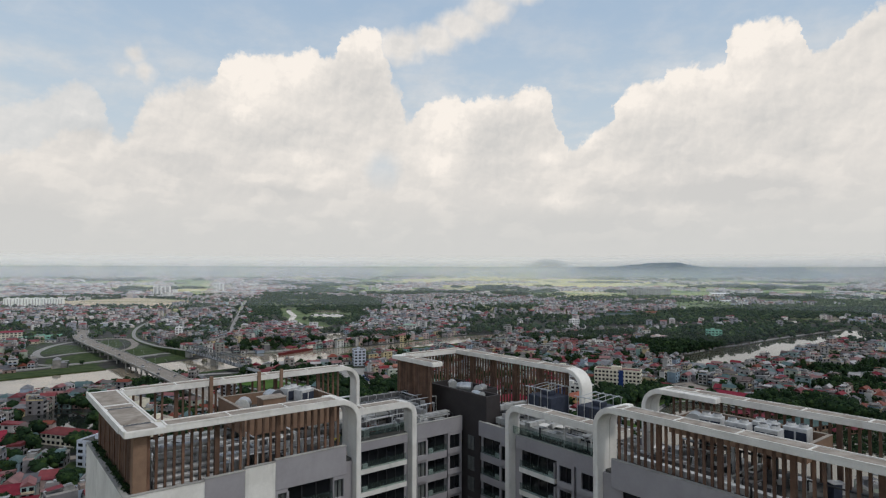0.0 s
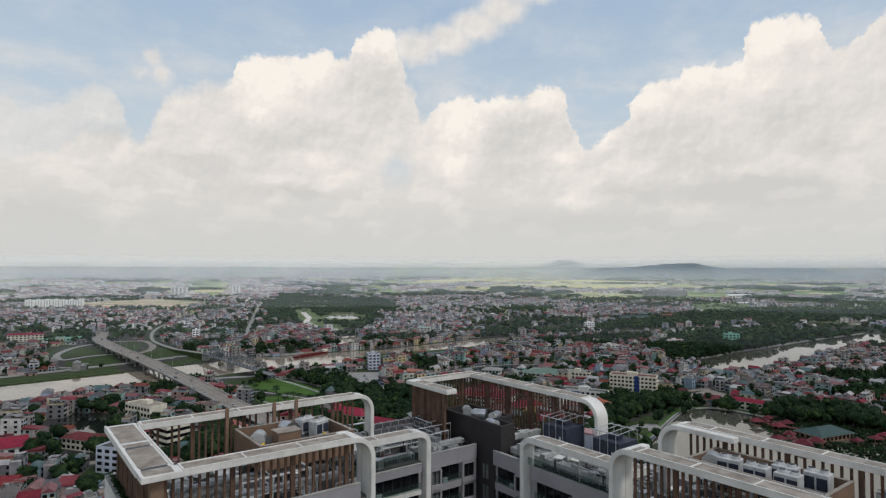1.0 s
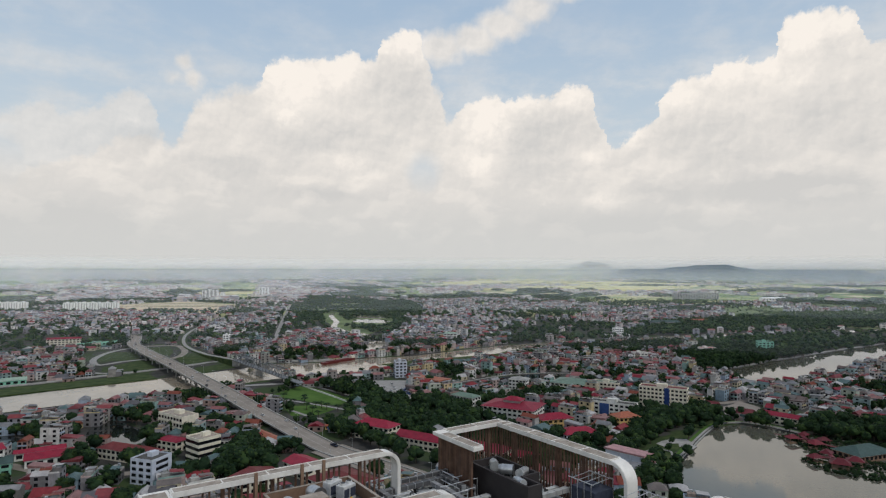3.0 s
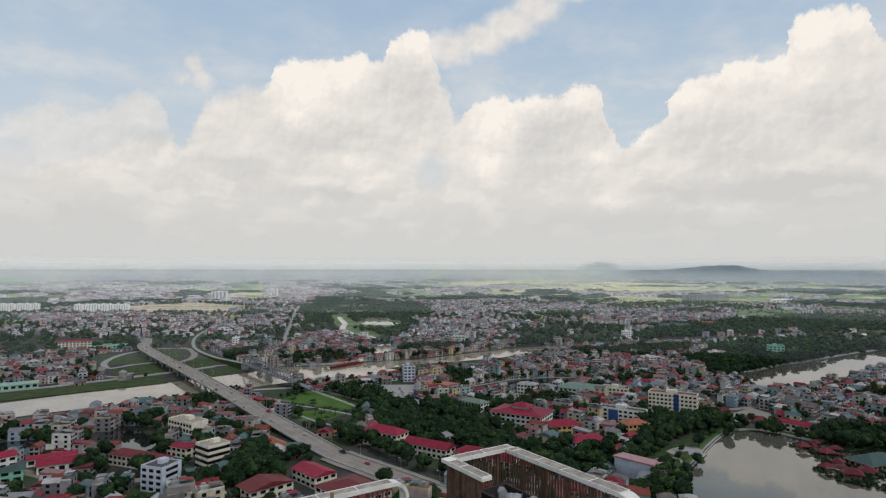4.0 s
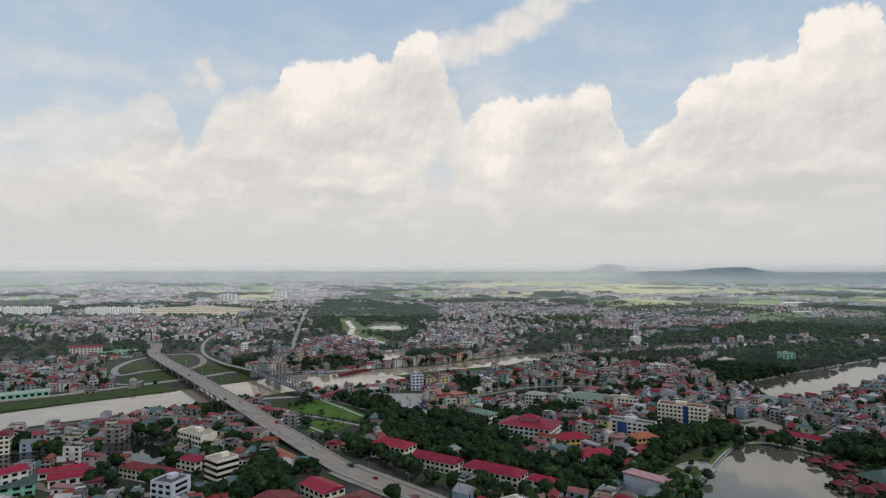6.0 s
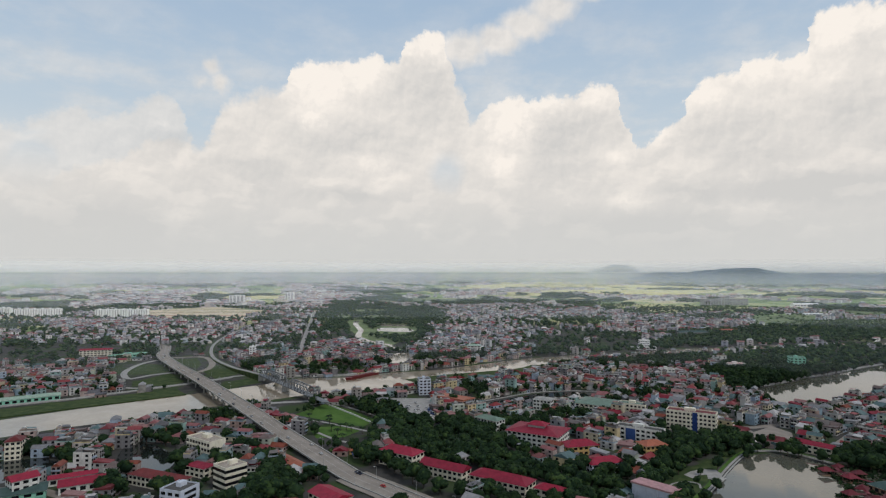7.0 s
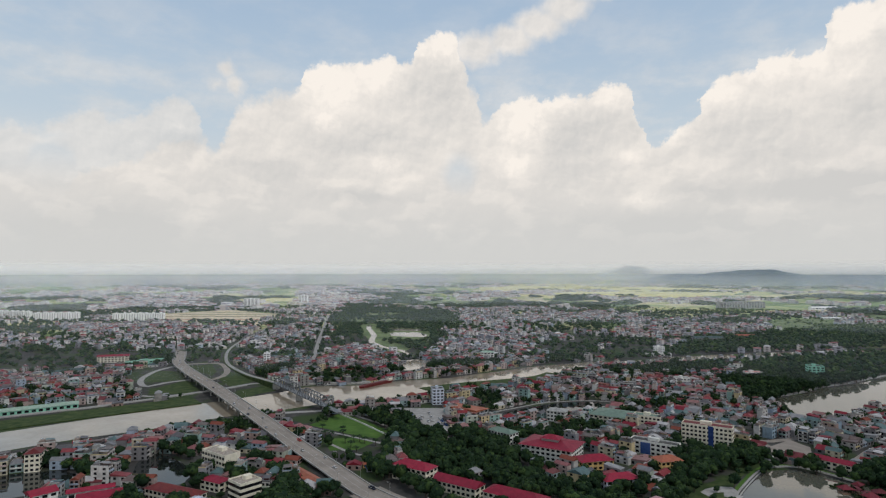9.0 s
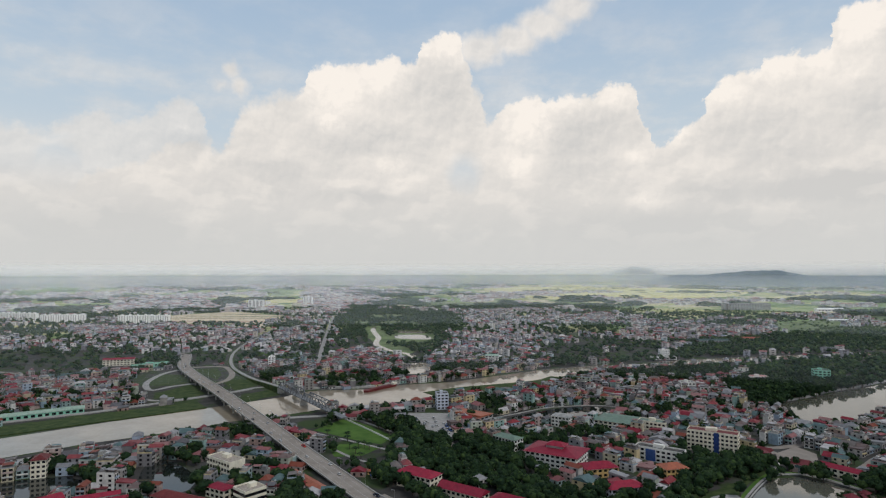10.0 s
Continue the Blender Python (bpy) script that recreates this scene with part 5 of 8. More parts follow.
s.put([(-0.52, -0.52, 1.0), (0.52, -0.52, 1.0), (-0.52, 0.52, 1.0), (0.52, 0.52, 1.0), (-0.5, 0, 1.22), (0.5, 0, 1.22)], [(0, 1, 5, 4), (3, 2, 4, 5), (2, 0, 4, 4), (1, 3, 5, 5)], 1)
big = np.exp(rng.normal(0, 0.4, n)) * np.clip(np.hypot(vx, vy) / 4200, 0.8, 6.0)
size = np.stack([11 * big, 12 * big, rng.uniform(4, 9, n) * np.clip(big, 0.8, 2.0)], 1) * np.clip(pk, 0.2, 1)[:, None]
village.add(s.v, s.f, s.s, np.stack([px, py, pz], 1), size, rng.uniform(0, 3.1, n))
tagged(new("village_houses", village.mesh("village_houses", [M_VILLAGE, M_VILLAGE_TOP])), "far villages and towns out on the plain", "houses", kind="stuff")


# ---- trees ----
def ball_shape(level):
    """A unit ball: an octahedron, its faces cut in four as often as level says."""
    v = [(1, 0, 0), (-1, 0, 0), (0, 1, 0), (0, -1, 0), (0, 0, 1), (0, 0, -1)]
    f = [(0, 2, 4), (2, 1, 4), (1, 3, 4), (3, 0, 4), (2, 0, 5), (1, 2, 5), (3, 1, 5), (0, 3, 5)]
    for _ in range(level):
        seen, out = {}, []
        for tri in f:
            mid = []
            for p, q in zip(tri, tri[1:] + tri[:1]):
                key = (min(p, q), max(p, q))
                if key not in seen:
                    w = np.add(v[p], v[q])
                    v.append(tuple(w / np.linalg.norm(w)))
                    seen[key] = len(v) - 1
                mid.append(seen[key])
            out += [(tri[0], mid[0], mid[2]), (tri[1], mid[1], mid[0]), (tri[2], mid[2], mid[1]), tuple(mid)]
        f = out
    return np.array(v), np.array([(*t, t[2]) for t in f])


def crown_shape(seed, leaves, leaf, lumps_n=8, level=1):
    """Boughs' full clumps, rough on the outside, with leaf sprays standing off them: about 1 m across and 1 m high, from z = 0.25."""
    r = np.random.default_rng(seed)
    ang = r.uniform(0, 6.28, lumps_n)
    out = r.uniform(0.12, 0.30, lumps_n)
    c = np.stack([out * np.cos(ang), out * np.sin(ang), r.uniform(0.36, 0.76, lumps_n)], 1)
    c[0] = (0, 0, 0.58)
    c[1] = (0.04, -0.05, 0.78)
    rad = r.uniform(0.13, 0.22, lumps_n)
    rad[0] = 0.32
    bv, bf = ball_shape(level)
    vs, fs, n = [], [], 0
    for k in range(lumps_n):
        w = bv * (1 + r.normal(0, 0.13, len(bv)))[:, None] * rad[k] * 0.93
        vs.append(w + c[k])
        fs.append(bf + n)
        n += len(bv)
    who = r.choice(lumps_n, leaves, p=rad ** 2 / (rad ** 2).sum())
    d = r.normal(size=(leaves, 3))
    d /= np.linalg.norm(d, axis=1)[:, None]
    d[:, 2] = np.where(d[:, 2] < -0.35, -d[:, 2], d[:, 2])
    p = c[who] + d * (rad[who] * r.uniform(0.9, 1.12, leaves))[:, None]
    nrm = d + r.normal(0, 0.45, (leaves, 3))
    nrm /= np.linalg.norm(nrm, axis=1)[:, None]
    u = np.cross(nrm, r.normal(size=(leaves, 3)))
    u /= np.linalg.norm(u, axis=1)[:, None]
    w = np.cross(nrm, u)
    s = leaf * r.uniform(0.6, 1.3, leaves)[:, None]
    vs.append(np.stack([p - u * s - w * s * 0.7, p + u * s - w * s * 0.5, p + u * s * 0.7 + w * s, p - u * s * 0.8 + w * s * 0.8], 1).reshape(-1, 3))
    fs.append(np.arange(leaves * 4).reshape(-1, 4) + n)
    return np.concatenate(vs), np.concatenate(fs)


def trunk_mesh(seed):
    r = np.random.default_rng(seed)
    bm = bmesh.new()
    tube(bm, (0, 0, 0), (0.02, 0.01, 0.42), 0.035, 7, 0.024)
    for k in range(5):
        a = r.uniform(0, 6.28)
        z = r.uniform(0.26, 0.42)
        tube(bm, (0.01, 0.01, z), (0.2 * math.cos(a), 0.2 * math.sin(a), z + r.uniform(0.15, 0.3)), 0.014, 5, 0.006)
    return mesh_of("trunk", bm, M_BARK)


def pick_trees(step, y0, y1, keep, where):
    xs, ys = np.meshgrid(np.arange(-y1, y1, step), np.arange(60, y1, step))
    xs, ys = xs.ravel() + rng.uniform(-0.45, 0.45, xs.size) * step, ys.ravel() + rng.uniform(-0.45, 0.45, xs.size) * step
    r = np.hypot(xs, ys)
    ok = (r > y0) & (r < y1) & in_fan(xs, ys) & (rng.random(len(xs)) < keep)
    xs, ys = xs[ok], ys[ok]
    ok = where(xs, ys)
    return xs[ok], ys[ok]


def dry(x, y, gap=0.0):
    ok = np.ones(x.shape, bool)
    for w in WATERS:
        ok &= ~inside(x, y, w)
    for w in (POND_A, POND_B):
        mx, my = np.mean(w, 0)
        ok &= ~inside(x, y, [(mx + 1.12 * (a - mx), my - 9 + 1.15 * (b - my)) for a, b in w])
    for line, reach in LINES:
        ok &= ~near_line(x, y, line, max(reach - 1.5, 3))
    for px, py, r in PLOTS:
        ok &= np.hypot(x - px, y - py) > r * 0.72
    for o in OPEN[:4] + OPEN[5:6] + OPEN[10:] + [[(200, 396), (205, 455), (226, 448), (266, 432), (262, 392), (238, 384)]] + [[(-300, 365), (-240, 365), (-238, 398), (-285, 402)], [(-430, 320), (-305, 326), (-318, 374), (-345, 356), (-420, 350)]]:
        ok &= ~inside(x, y, o)
    return ok


def in_woods(x, y):
    hit = np.zeros(x.shape, bool)
    for w in WOODS:
        hit |= inside(x, y, w)
    return hit & dry(x, y)


def in_town(x, y):
    g = np.array([noise.noise((p * 0.012, q * 0.012, 5.0)) for p, q in zip(x, y)])
    return dry(x, y) & ~in_woods(x, y) & (((g < -0.27) & ~inside(x, y, YARDS)) | (rng.random(len(x)) < 0.27))


wx, wy = pick_trees(6.2, 255, 1000, 0.92, in_woods)
tx, ty = pick_trees(7.6, 255, 1050, 0.9, in_town)
# rows of street, lake and park trees
row = []
for line, off, gap in ((HIGHWAY, 21, 15), (HIGHWAY, -21, 15), (LAKE_WALK, 8, 9), (LAKE_WALK, -5, 16), (S_QUAY, -8, 15), (CANAL_WALK, 6, 10), (EAST_WALK, 8, 9), (STREET, 9, 12), (STREET, -9, 12), (N_VERGE, 14, 9), (N_VERGE, -8, 17), (N_VERGE, 22, 8)):
    acc = 0.0
    for p, q in zip(line, line[1:]):
        length = math.hypot(q[0] - p[0], q[1] - p[1])
        nx, ny = -(q[1] - p[1]) / length, (q[0] - p[0]) / length
        while acc < length:
            u = acc / length
            row.append((p[0] + u * (q[0] - p[0]) + nx * off + rng.normal(0, 1), p[1] + u * (q[1] - p[1]) + ny * off + rng.normal(0, 1)))
            acc += gap * rng.uniform(0.7, 1.5)
        acc -= length
row = np.array([r for r in row if 250 < math.hypot(*r) < 2000 and not (-420 < r[0] < -200 and 480 < r[1] < 720 and r[0] < -0.9 * (r[1] - 250) + 90)])
park = np.array([(-215, 561), (-210, 566), (-206, 601), (-204, 570), (-184, 499), (-173, 491), (-150, 459), (-141, 452), (-147, 464), (-110, 463), (-108, 433), (-107, 420), (-112, 446), (-209, 574), (-212, 590), (-190, 507)], float)
ok = dry(row[:, 0], row[:, 1])
spots = np.array([(-152, 353), (-146, 361), (-160, 347), (-139, 352), (-150, 344), (-133, 345), (-118, 431), (-113, 424), (-128, 448), (-205, 395), (-196, 400), (-214, 404), (-232, 400), (-240, 396), (-268, 378), (-262, 372), (-172, 402), (-164, 396), (-178, 410), (-166, 371), (-158, 378), (-170, 392), (-161, 345), (-157, 331), (-159, 352), (-168, 382), (-244, 412), (-232, 413), (-244, 424), (-205, 416), (-213, 436), (-352, 388), (-347, 396), (-319, 386), (-312, 388), (-324, 395), (-298, 400), (-277, 388), (-281, 396), (-298, 420), (-303, 442), (-299, 450), (-277, 441), (-240, 398), (-234, 399), (-256, 340), (-245, 343), (-257, 351), (-218, 344), (-285, 448), (-282, 462), (-380, 418), (-366, 415), (-171, 322), (-168, 331), (-176, 323), (88, 352), (92, 362), (84, 344), (96, 338), (238, 446), (262, 440), (276, 434), (-114, 461), (-113, 444), (-122, 486), (-93, 414), (-86, 406), (-79, 398), (-70, 387), (-62, 380), (-104, 424), (-50, 372), (-120, 500), (-36, 366), (-171, 391), (-166, 401)], float)
for w in WATERS:
    spots = spots[~inside(spots[:, 0], spots[:, 1], w)]
clipped = np.array([(174, 500), (191, 499), (208, 493), (156, 474), (138, 452), (147, 468), (121, 429), (113, 409), (104, 391), (99, 372), (102, 365)], float)
gx = np.concatenate([wx, tx, row[ok][:, 0], clipped[:, 0], park[:, 0], spots[:, 0]])
gy = np.concatenate([wy, ty, row[ok][:, 1], clipped[:, 1], park[:, 1], spots[:, 1]])
gd = np.hypot(gx, gy)
gs = rng.uniform(8.0, 14.0, len(gx)) * np.where(rng.random(len(gx)) < 0.2, 0.65, 1.0)
gs[len(wx):] *= 0.85
gs[-len(spots):] = rng.uniform(11, 15, len(spots))
n = len(spots) + len(park)
gs[-n - len(clipped):-n] = rng.uniform(5.0, 6.5, len(clipped))
order = np.argsort(gd)
alone = np.zeros(len(gx), bool)
alone[order[:260]] = True

kinds = []
for k in range(7):
    v, f = crown_shape(20 + k, 900, 0.030, 15, 2)
    kinds.append((raw_mesh("crown", v, f, [M_LEAF], None, True), trunk_mesh(k)))
for n, i in enumerate(np.where(alone)[0]):
    crown, trunk = kinds[n % len(kinds)]
    t = thing("tree", Matrix.Translation((gx[i], gy[i], 0)) @ Matrix.Rotation(rng.uniform(0, 6.28), 4, "Z"), "dense dark green broadleaf tree", "tree", "trees of the town")
    wide = gs[i] * rng.uniform(0.95, 1.3)
    for nm, me in (("trunk", trunk), ("crown", crown)):
        part(nm, me, None, t).scale = (wide, wide, gs[i])

grove = Stamp()
bark = quad_box(-0.02, -0.02, 0, 0.02, 0.02, 0.5)
for k in range(8):
    sel = np.where(~alone & (np.arange(len(gx)) % 8 == k))[0]
    v, f = crown_shape(60 + k, 150, 0.050, 9)
    v2, f2 = crown_shape(70 + k, 40, 0.085, 6, 0)
    wide = gs[sel] * rng.uniform(0.95, 1.3, len(sel))
    at, size, turn = np.stack([gx[sel], gy[sel], np.zeros(len(sel))], 1), np.stack([wide, wide, gs[sel]], 1), rng.uniform(0, 6.28, len(sel))
    close = gd[sel] < 560
    grove.add(v, f, np.zeros(len(f)), at[close], size[close], turn[close])
    grove.add(v2, f2, np.zeros(len(f2)), at[~close], size[~close], turn[~close])
    grove.add(*bark, [1] * 5, at, size, turn)
tagged(new("woodland", grove.mesh("woodland", [M_LEAF, M_BARK], True)), "woods, gardens and street trees of the town", "trees", kind="stuff")


def out_of_town(x, y):
    g = np.array([noise.noise((p * 0.005, q * 0.005, 9.0)) + 0.5 * noise.noise((p * 0.02, q * 0.02, 2.0)) for p, q in zip(x, y)])
    hit = np.zeros(x.shape, bool)
    for w in WOODS:
        hit |= inside(x, y, w)
    for w in ORCHARDS:
        hit |= inside(x, y, w) & (g > (-0.22 if w is ORCHARDS[0] else -0.05))
    grown = np.zeros(x.shape, bool)
    for w in ORCHARDS:
        grown |= inside(x, y, w)
    return (hit | (~grown & (g > 0.25)) | (rng.random(len(x)) < np.where(grown, 0.10, 0.34))) & dry(x, y) & ~inside(x, y, OPEN[4])


ox, oy = pick_trees(12.0, 1000, 2600, 0.8, out_of_town)
light_grown = np.zeros(ox.shape, bool)
for w in ORCHARDS[1:]:
    light_grown |= inside(ox, oy, w)
m = 60000
d = 1 / rng.uniform(1 / 22000, 1 / 2500, m)
a = np.radians(rng.uniform(-52, 46, m))
qx, qy = d * np.sin(a), d * np.cos(a)
g = np.array([noise.noise((p * 0.11, q * 5.0, 7.0)) + 0.7 * noise.noise((p * 0.5, q * 10.0, 3.0)) for p, q in zip(np.degrees(a), np.log(d))])
grow_ok = g > np.where(d > 7000, 0.32, 0.16)
qx, qy = qx[grow_ok], qy[grow_ok]
px, py, pz, pk = lay(qx, qy)
far = Stamp()
for k in range(5):
    v, f = crown_shape(90 + k, 10, 0.14, 4, 0)
    v3, f3 = crown_shape(95 + k, 4, 0.25, 3, 0)
    s = np.arange(len(ox)) % 5 == k
    n = int(s.sum())
    sz = rng.uniform(9, 16, n)
    spot, bulk, spin = np.stack([ox[s], oy[s], np.full(n, -2.0)], 1), np.stack([sz * 1.25, sz * 1.25, sz * 0.85], 1), rng.uniform(0, 6, n)
    pale = light_grown[s]
    far.add(v, f, np.zeros(len(f)), spot[~pale], bulk[~pale], spin[~pale])
    far.add(v, f, np.ones(len(f)), spot[pale], bulk[pale] * 0.6, spin[pale])
    s = np.arange(len(px)) % 5 == k
    n = int(s.sum())
    sz = rng.uniform(14, 30, n) * np.clip(np.hypot(qx, qy)[s] / 6000, 1, 2.5) * np.clip(pk[s], 0.2, 1)
    far.add(v3, f3, np.zeros(len(f3)), np.stack([px[s], py[s], pz[s] - 2], 1), np.stack([sz * 1.5, sz * 1.5, np.minimum(sz * 0.6, 12)], 1), rng.uniform(0, 6, n))
tagged(new("far_trees", far.mesh("far_trees", [M_FAR_LEAF, M_ORCHARD], True)), "tree belts and orchards out on the plain", "trees", kind="stuff")


# palms of the riverside park
def palm_crown(seed):
    """Arching fronds: each a folded strip that tapers and droops."""
    r = np.random.default_rng(seed)
    bm = bmesh.new()
    for k in range(22):
        a, lift, long = r.uniform(0, 6.28), r.uniform(0.2, 1.2), r.uniform(2.9, 4.3)
        c, s = math.cos(a), math.sin(a)
        rows_ = []
        for i in range(5):
            u = i / 4
            d, z, w = long * u, lift * long * u * (1 - 0.95 * u) - 0.5 * u * u, 0.62 * math.sin(math.pi * (0.12 + 0.8 * u))
            rows_.append([bm.verts.new((c * d - s * q * w, s * d + c * q * w, 5.2 + z - 0.35 * abs(q) * w)) for q in (-1, 0, 1)])
        for p, q in zip(rows_, rows_[1:]):
            for j in (0, 1):
                bm.faces.new((p[j], p[j + 1], q[j + 1], q[j]))
    return mesh_of("fronds", bm, M_LEAF)


palm_tops = [palm_crown(3), palm_crown(8)]
bm = bmesh.new()
tube(bm, (0, 0, 0), (0.15, 0.05, 5.3), 0.30, 8, 0.2)
palm_stem = mesh_of("trunk", bm, M_BARK)
for k, (x, y) in enumerate(((-175, 535), (-151, 509), (-145, 504), (-162, 502), (-153, 490), (-134, 499), (-186, 519), (-179, 516), (-144, 476), (-196, 540), (-171, 524), (-134, 530), (-128, 516), (-156, 508))):
    t = thing("palm_tree", Matrix.Translation((x, y, 0.1)) @ Matrix.Rotation(k * 1.7, 4, "Z"), "tall park palm with drooping green fronds", "palm", "park palms")
    part("trunk", palm_stem, None, t)
    part("fronds", palm_tops[k % 2], None, t)


# ---- the apartment tower: x along one wing, y along the other, z up ----
TOWER = Matrix.Rotation(radians(39.5), 4, "Z")
STOREY = 3.1


def at_tower(x, y, z=0.0, turn=0.0):
    return TOWER @ pose(x, y, z, 0, 0, turn)


tower = thing("apartment_tower", TOWER, "tall grey and white apartment tower with curved white arches", "building")
# bodies of the wings: x0, y0, x1, y1, height of the roof deck
BODIES = [(11.45, 61.2, 36.0, 82.6, 85.4), (36.0, 71.8, 61.0, 86.6, 83.6), (60.8, 41.0, 72.0, 86.6, 83.6), (54.8, 6.0, 70.4, 41.0, 85.4)]
part("core_wall", boxes([(b[0], b[1], 0, b[2], b[3], b[4] - 0.3) for b in BODIES[:1]]), M_GREY, tower)
part("core_wall", boxes([(b[0] + 0.003, b[1], 0, b[2], b[3], b[4] - 0.3) for b in BODIES[1:2]]), M_GREY, tower)
part("core_wall", boxes([(BODIES[2][0], BODIES[2][1] + 0.003, 0, BODIES[2][2], BODIES[2][3] - 0.003, BODIES[2][4] - 0.31)]), M_GREY, tower)
part("core_wall", boxes([(b[0], b[1], 0, b[2], b[3], b[4] - 0.3) for b in BODIES[3:]]), M_GREY, tower)
for b in BODIES:
    part("roof_deck", boxes([(b[0] + 0.2, b[1] + 0.2, b[4] - 0.28, b[2] - 0.2, b[3] - 0.2, b[4])]), M_DECK, tower, "stained grey roof deck")


def facade(axis, plane, runs, top, floors, sign=-1):
    """Bands, piers, windows and balconies of one face. axis 'x': the face runs along x at y = plane and looks towards -y;
    'y': it runs along y at x = plane and looks towards -x. runs: (start, end, kind)."""

    def rect(u0, u1, d0, d1, z0, z1):
        return (u0, plane + d0, z0, u1, plane + d1, z1) if axis == "x" else (plane + d0, u0, z0, plane + d1, u1, z1)

    for f in range(floors):
        z = top - f * STOREY
        zt, zb = z - 0.6, z - 2.45
        show = f < 5
        for u0, u1, kind in runs:
            # the spandrel band under the floor's windows
            part("spandrel", boxes([rect(u0, u1, 0, 0.7, z - STOREY - (0.0 if kind == "white" else 0.38), zb)]), M_WHITE if kind == "white" else M_GREY, tower)
            if kind in ("balcony", "white"):
                pane = part("window", boxes([rect(u0 + 0.15, u1 - 0.15, 0.62, 0.70, zb, z)]), M_GLASS, tower)
                part("jamb", boxes([rect(u0, u0 + 0.15, 0, 0.7, zb, z - 0.38)]), M_GREY, tower)
                if show:
                    n = max(2, int((u1 - u0) / 1.5))
                    for k in range(n + 1):
                        u = u0 + 0.15 + (u1 - u0 - 0.3) * k / n
                        part("mullion", boxes([rect(u - 0.05, u + 0.05, 0.5, 0.62, zb, z - 0.3)]), M_FRAME, pane)
                    part("balustrade", boxes([rect(u0 + 0.1, u1 - 0.1, 0.02, 0.06, zb, zb + 1.0)]), M_RAIL, tower)
                    part("air_conditioner", boxes([rect(u0 + 0.5, u0 + 1.3, 0.2, 0.5, zb + 0.02, zb + 0.62)]), M_CASE, tower)
            else:
                m = (u0 + u1) / 2
                w = min(1.0, (u1 - u0) * 0.42)
                part("wall_pier", boxes([rect(u0, m - w, 0, 0.7, zb, z), rect(m + w, u1, 0, 0.7, zb, z), rect(m - w, m + w, 0, 0.7, zt + 0.2, z)]), M_GREY, tower)
                pane = part("window", boxes([rect(m - w, m + w, 0.35, 0.42, zb, zt + 0.2)]), M_GLASS if kind == "window" else M_PALE, tower)
                if show:
                    part("window_frame", boxes([rect(m - w, m - w + 0.08, 0.2, 0.35, zb, zt + 0.2), rect(m + w - 0.08, m + w, 0.2, 0.35, zb, zt + 0.2), rect(m - 0.04, m + 0.04, 0.2, 0.35, zb, zt + 0.2)]), M_FRAME, pane)


def parapet(axis, plane, u0, u1, z0, z1, mat=None, name="parapet"):
    b = (u0, plane, z0, u1, plane + 0.45, z1) if axis == "x" else (plane, u0, z0, plane + 0.45, u1, z1)
    part(name, soft_box(*b, r=0.04), mat or M_GREY, tower)
    c = (u0, plane - 0.04, z1, u1, plane + 0.49, z1 + 0.06) if axis == "x" else (plane - 0.04, u0, z1, plane + 0.49, u1, z1 + 0.06)
    part("coping", boxes([c]), M_KERB, tower)


FLOORS = 8
# left wing front and end, the two inner faces, right wing front
facade("x", 60.5, [(11.2, 18.0, "window"), (18.0, 22.4, "window"), (22.4, 25.6, "window"), (25.6, 26.8, "plain"), (26.8, 32.2, "balcony"), (32.2, 33.6, "plain")], 84.0, FLOORS)
facade("x", 71.1, [(36.0, 38.4, "window"), (38.4, 41.4, "window"), (41.9, 49.6, "white"), (51.4, 53.2, "plain"), (53.2, 57.0, "balcony"), (57.2, 59.9, "window")], 82.4, FLOORS)
facade("y", 60.1, [(60.9, 62.8, "window"), (62.8, 67.0, "balcony"), (52.6, 59.0, "white"), (49.4, 52.2, "window"), (45.4, 49.0, "window"), (42.0, 45.0, "plain")], 82.4, FLOORS)
facade("y", 54.1, [(34.0, 38.4, "balcony"), (29.0, 33.6, "window"), (22.0, 28.6, "balcony"), (16.0, 21.6, "window"), (8.0, 15.6, "balcony")], 84.0, FLOORS)
parapet("x", 60.45, 18.2, 22.2, 84.0, 86.75)
parapet("x", 60.40, 22.2, 25.4, 82.9, 87.0, M_WHITE)
parapet("x", 60.45, 25.4, 33.8, 84.0, 87.2)
parapet("x", 60.40, 11.2, 18.2, 84.0, 86.6, M_WHITE)
parapet("y", 11.15, 60.9, 83.0, 74.0, 86.5, M_WHITE)
parapet("x", 71.05, 51.2, 60.0, 82.4, 84.6)
parapet("x", 71.05, 36.0, 49.7, 82.4, 83.6)
parapet("y", 60.05, 61.5, 67.4, 82.4, 84.5)
parapet("y", 60.05, 41.2, 59.6, 82.4, 84.2)
parapet("y", 54.05, 6.2, 39.4, 84.0, 87.0)
parapet("x", 86.2, 36.2, 72.0, 82.4, 84.4)
parapet("y", 71.6, 41.0, 86.1, 82.4, 84.4)
parapet("x", 82.2, 11.65, 36.0, 82.4, 85.6)
# dark lift core in the inner corner
part("lift_core", boxes([(60.4, 67.6, 0, 60.8, 80.4, 88.3), (60.4, 66.4, 84.0, 60.8, 67.6, 88.3), (60.4, 66.0, 84.0, 63.2, 66.4, 88.3), (62.8, 66.4, 84.0, 63.2, 70.0, 88.3), (62.8, 70.0, 84.0, 66.4, 70.4, 88.3), (66.0, 70.4, 84.0, 66.4, 80.0, 88.3), (60.8, 80.0, 84.0, 66.4, 80.4, 88.3)]), M_DARK, tower, "charcoal lift core")
part("core_roof", boxes([(60.8, 66.4, 86.9, 62.8, 70.4, 87.1), (60.8, 70.404, 86.9, 66.0, 80.0, 87.1)]), M_DECK, tower)
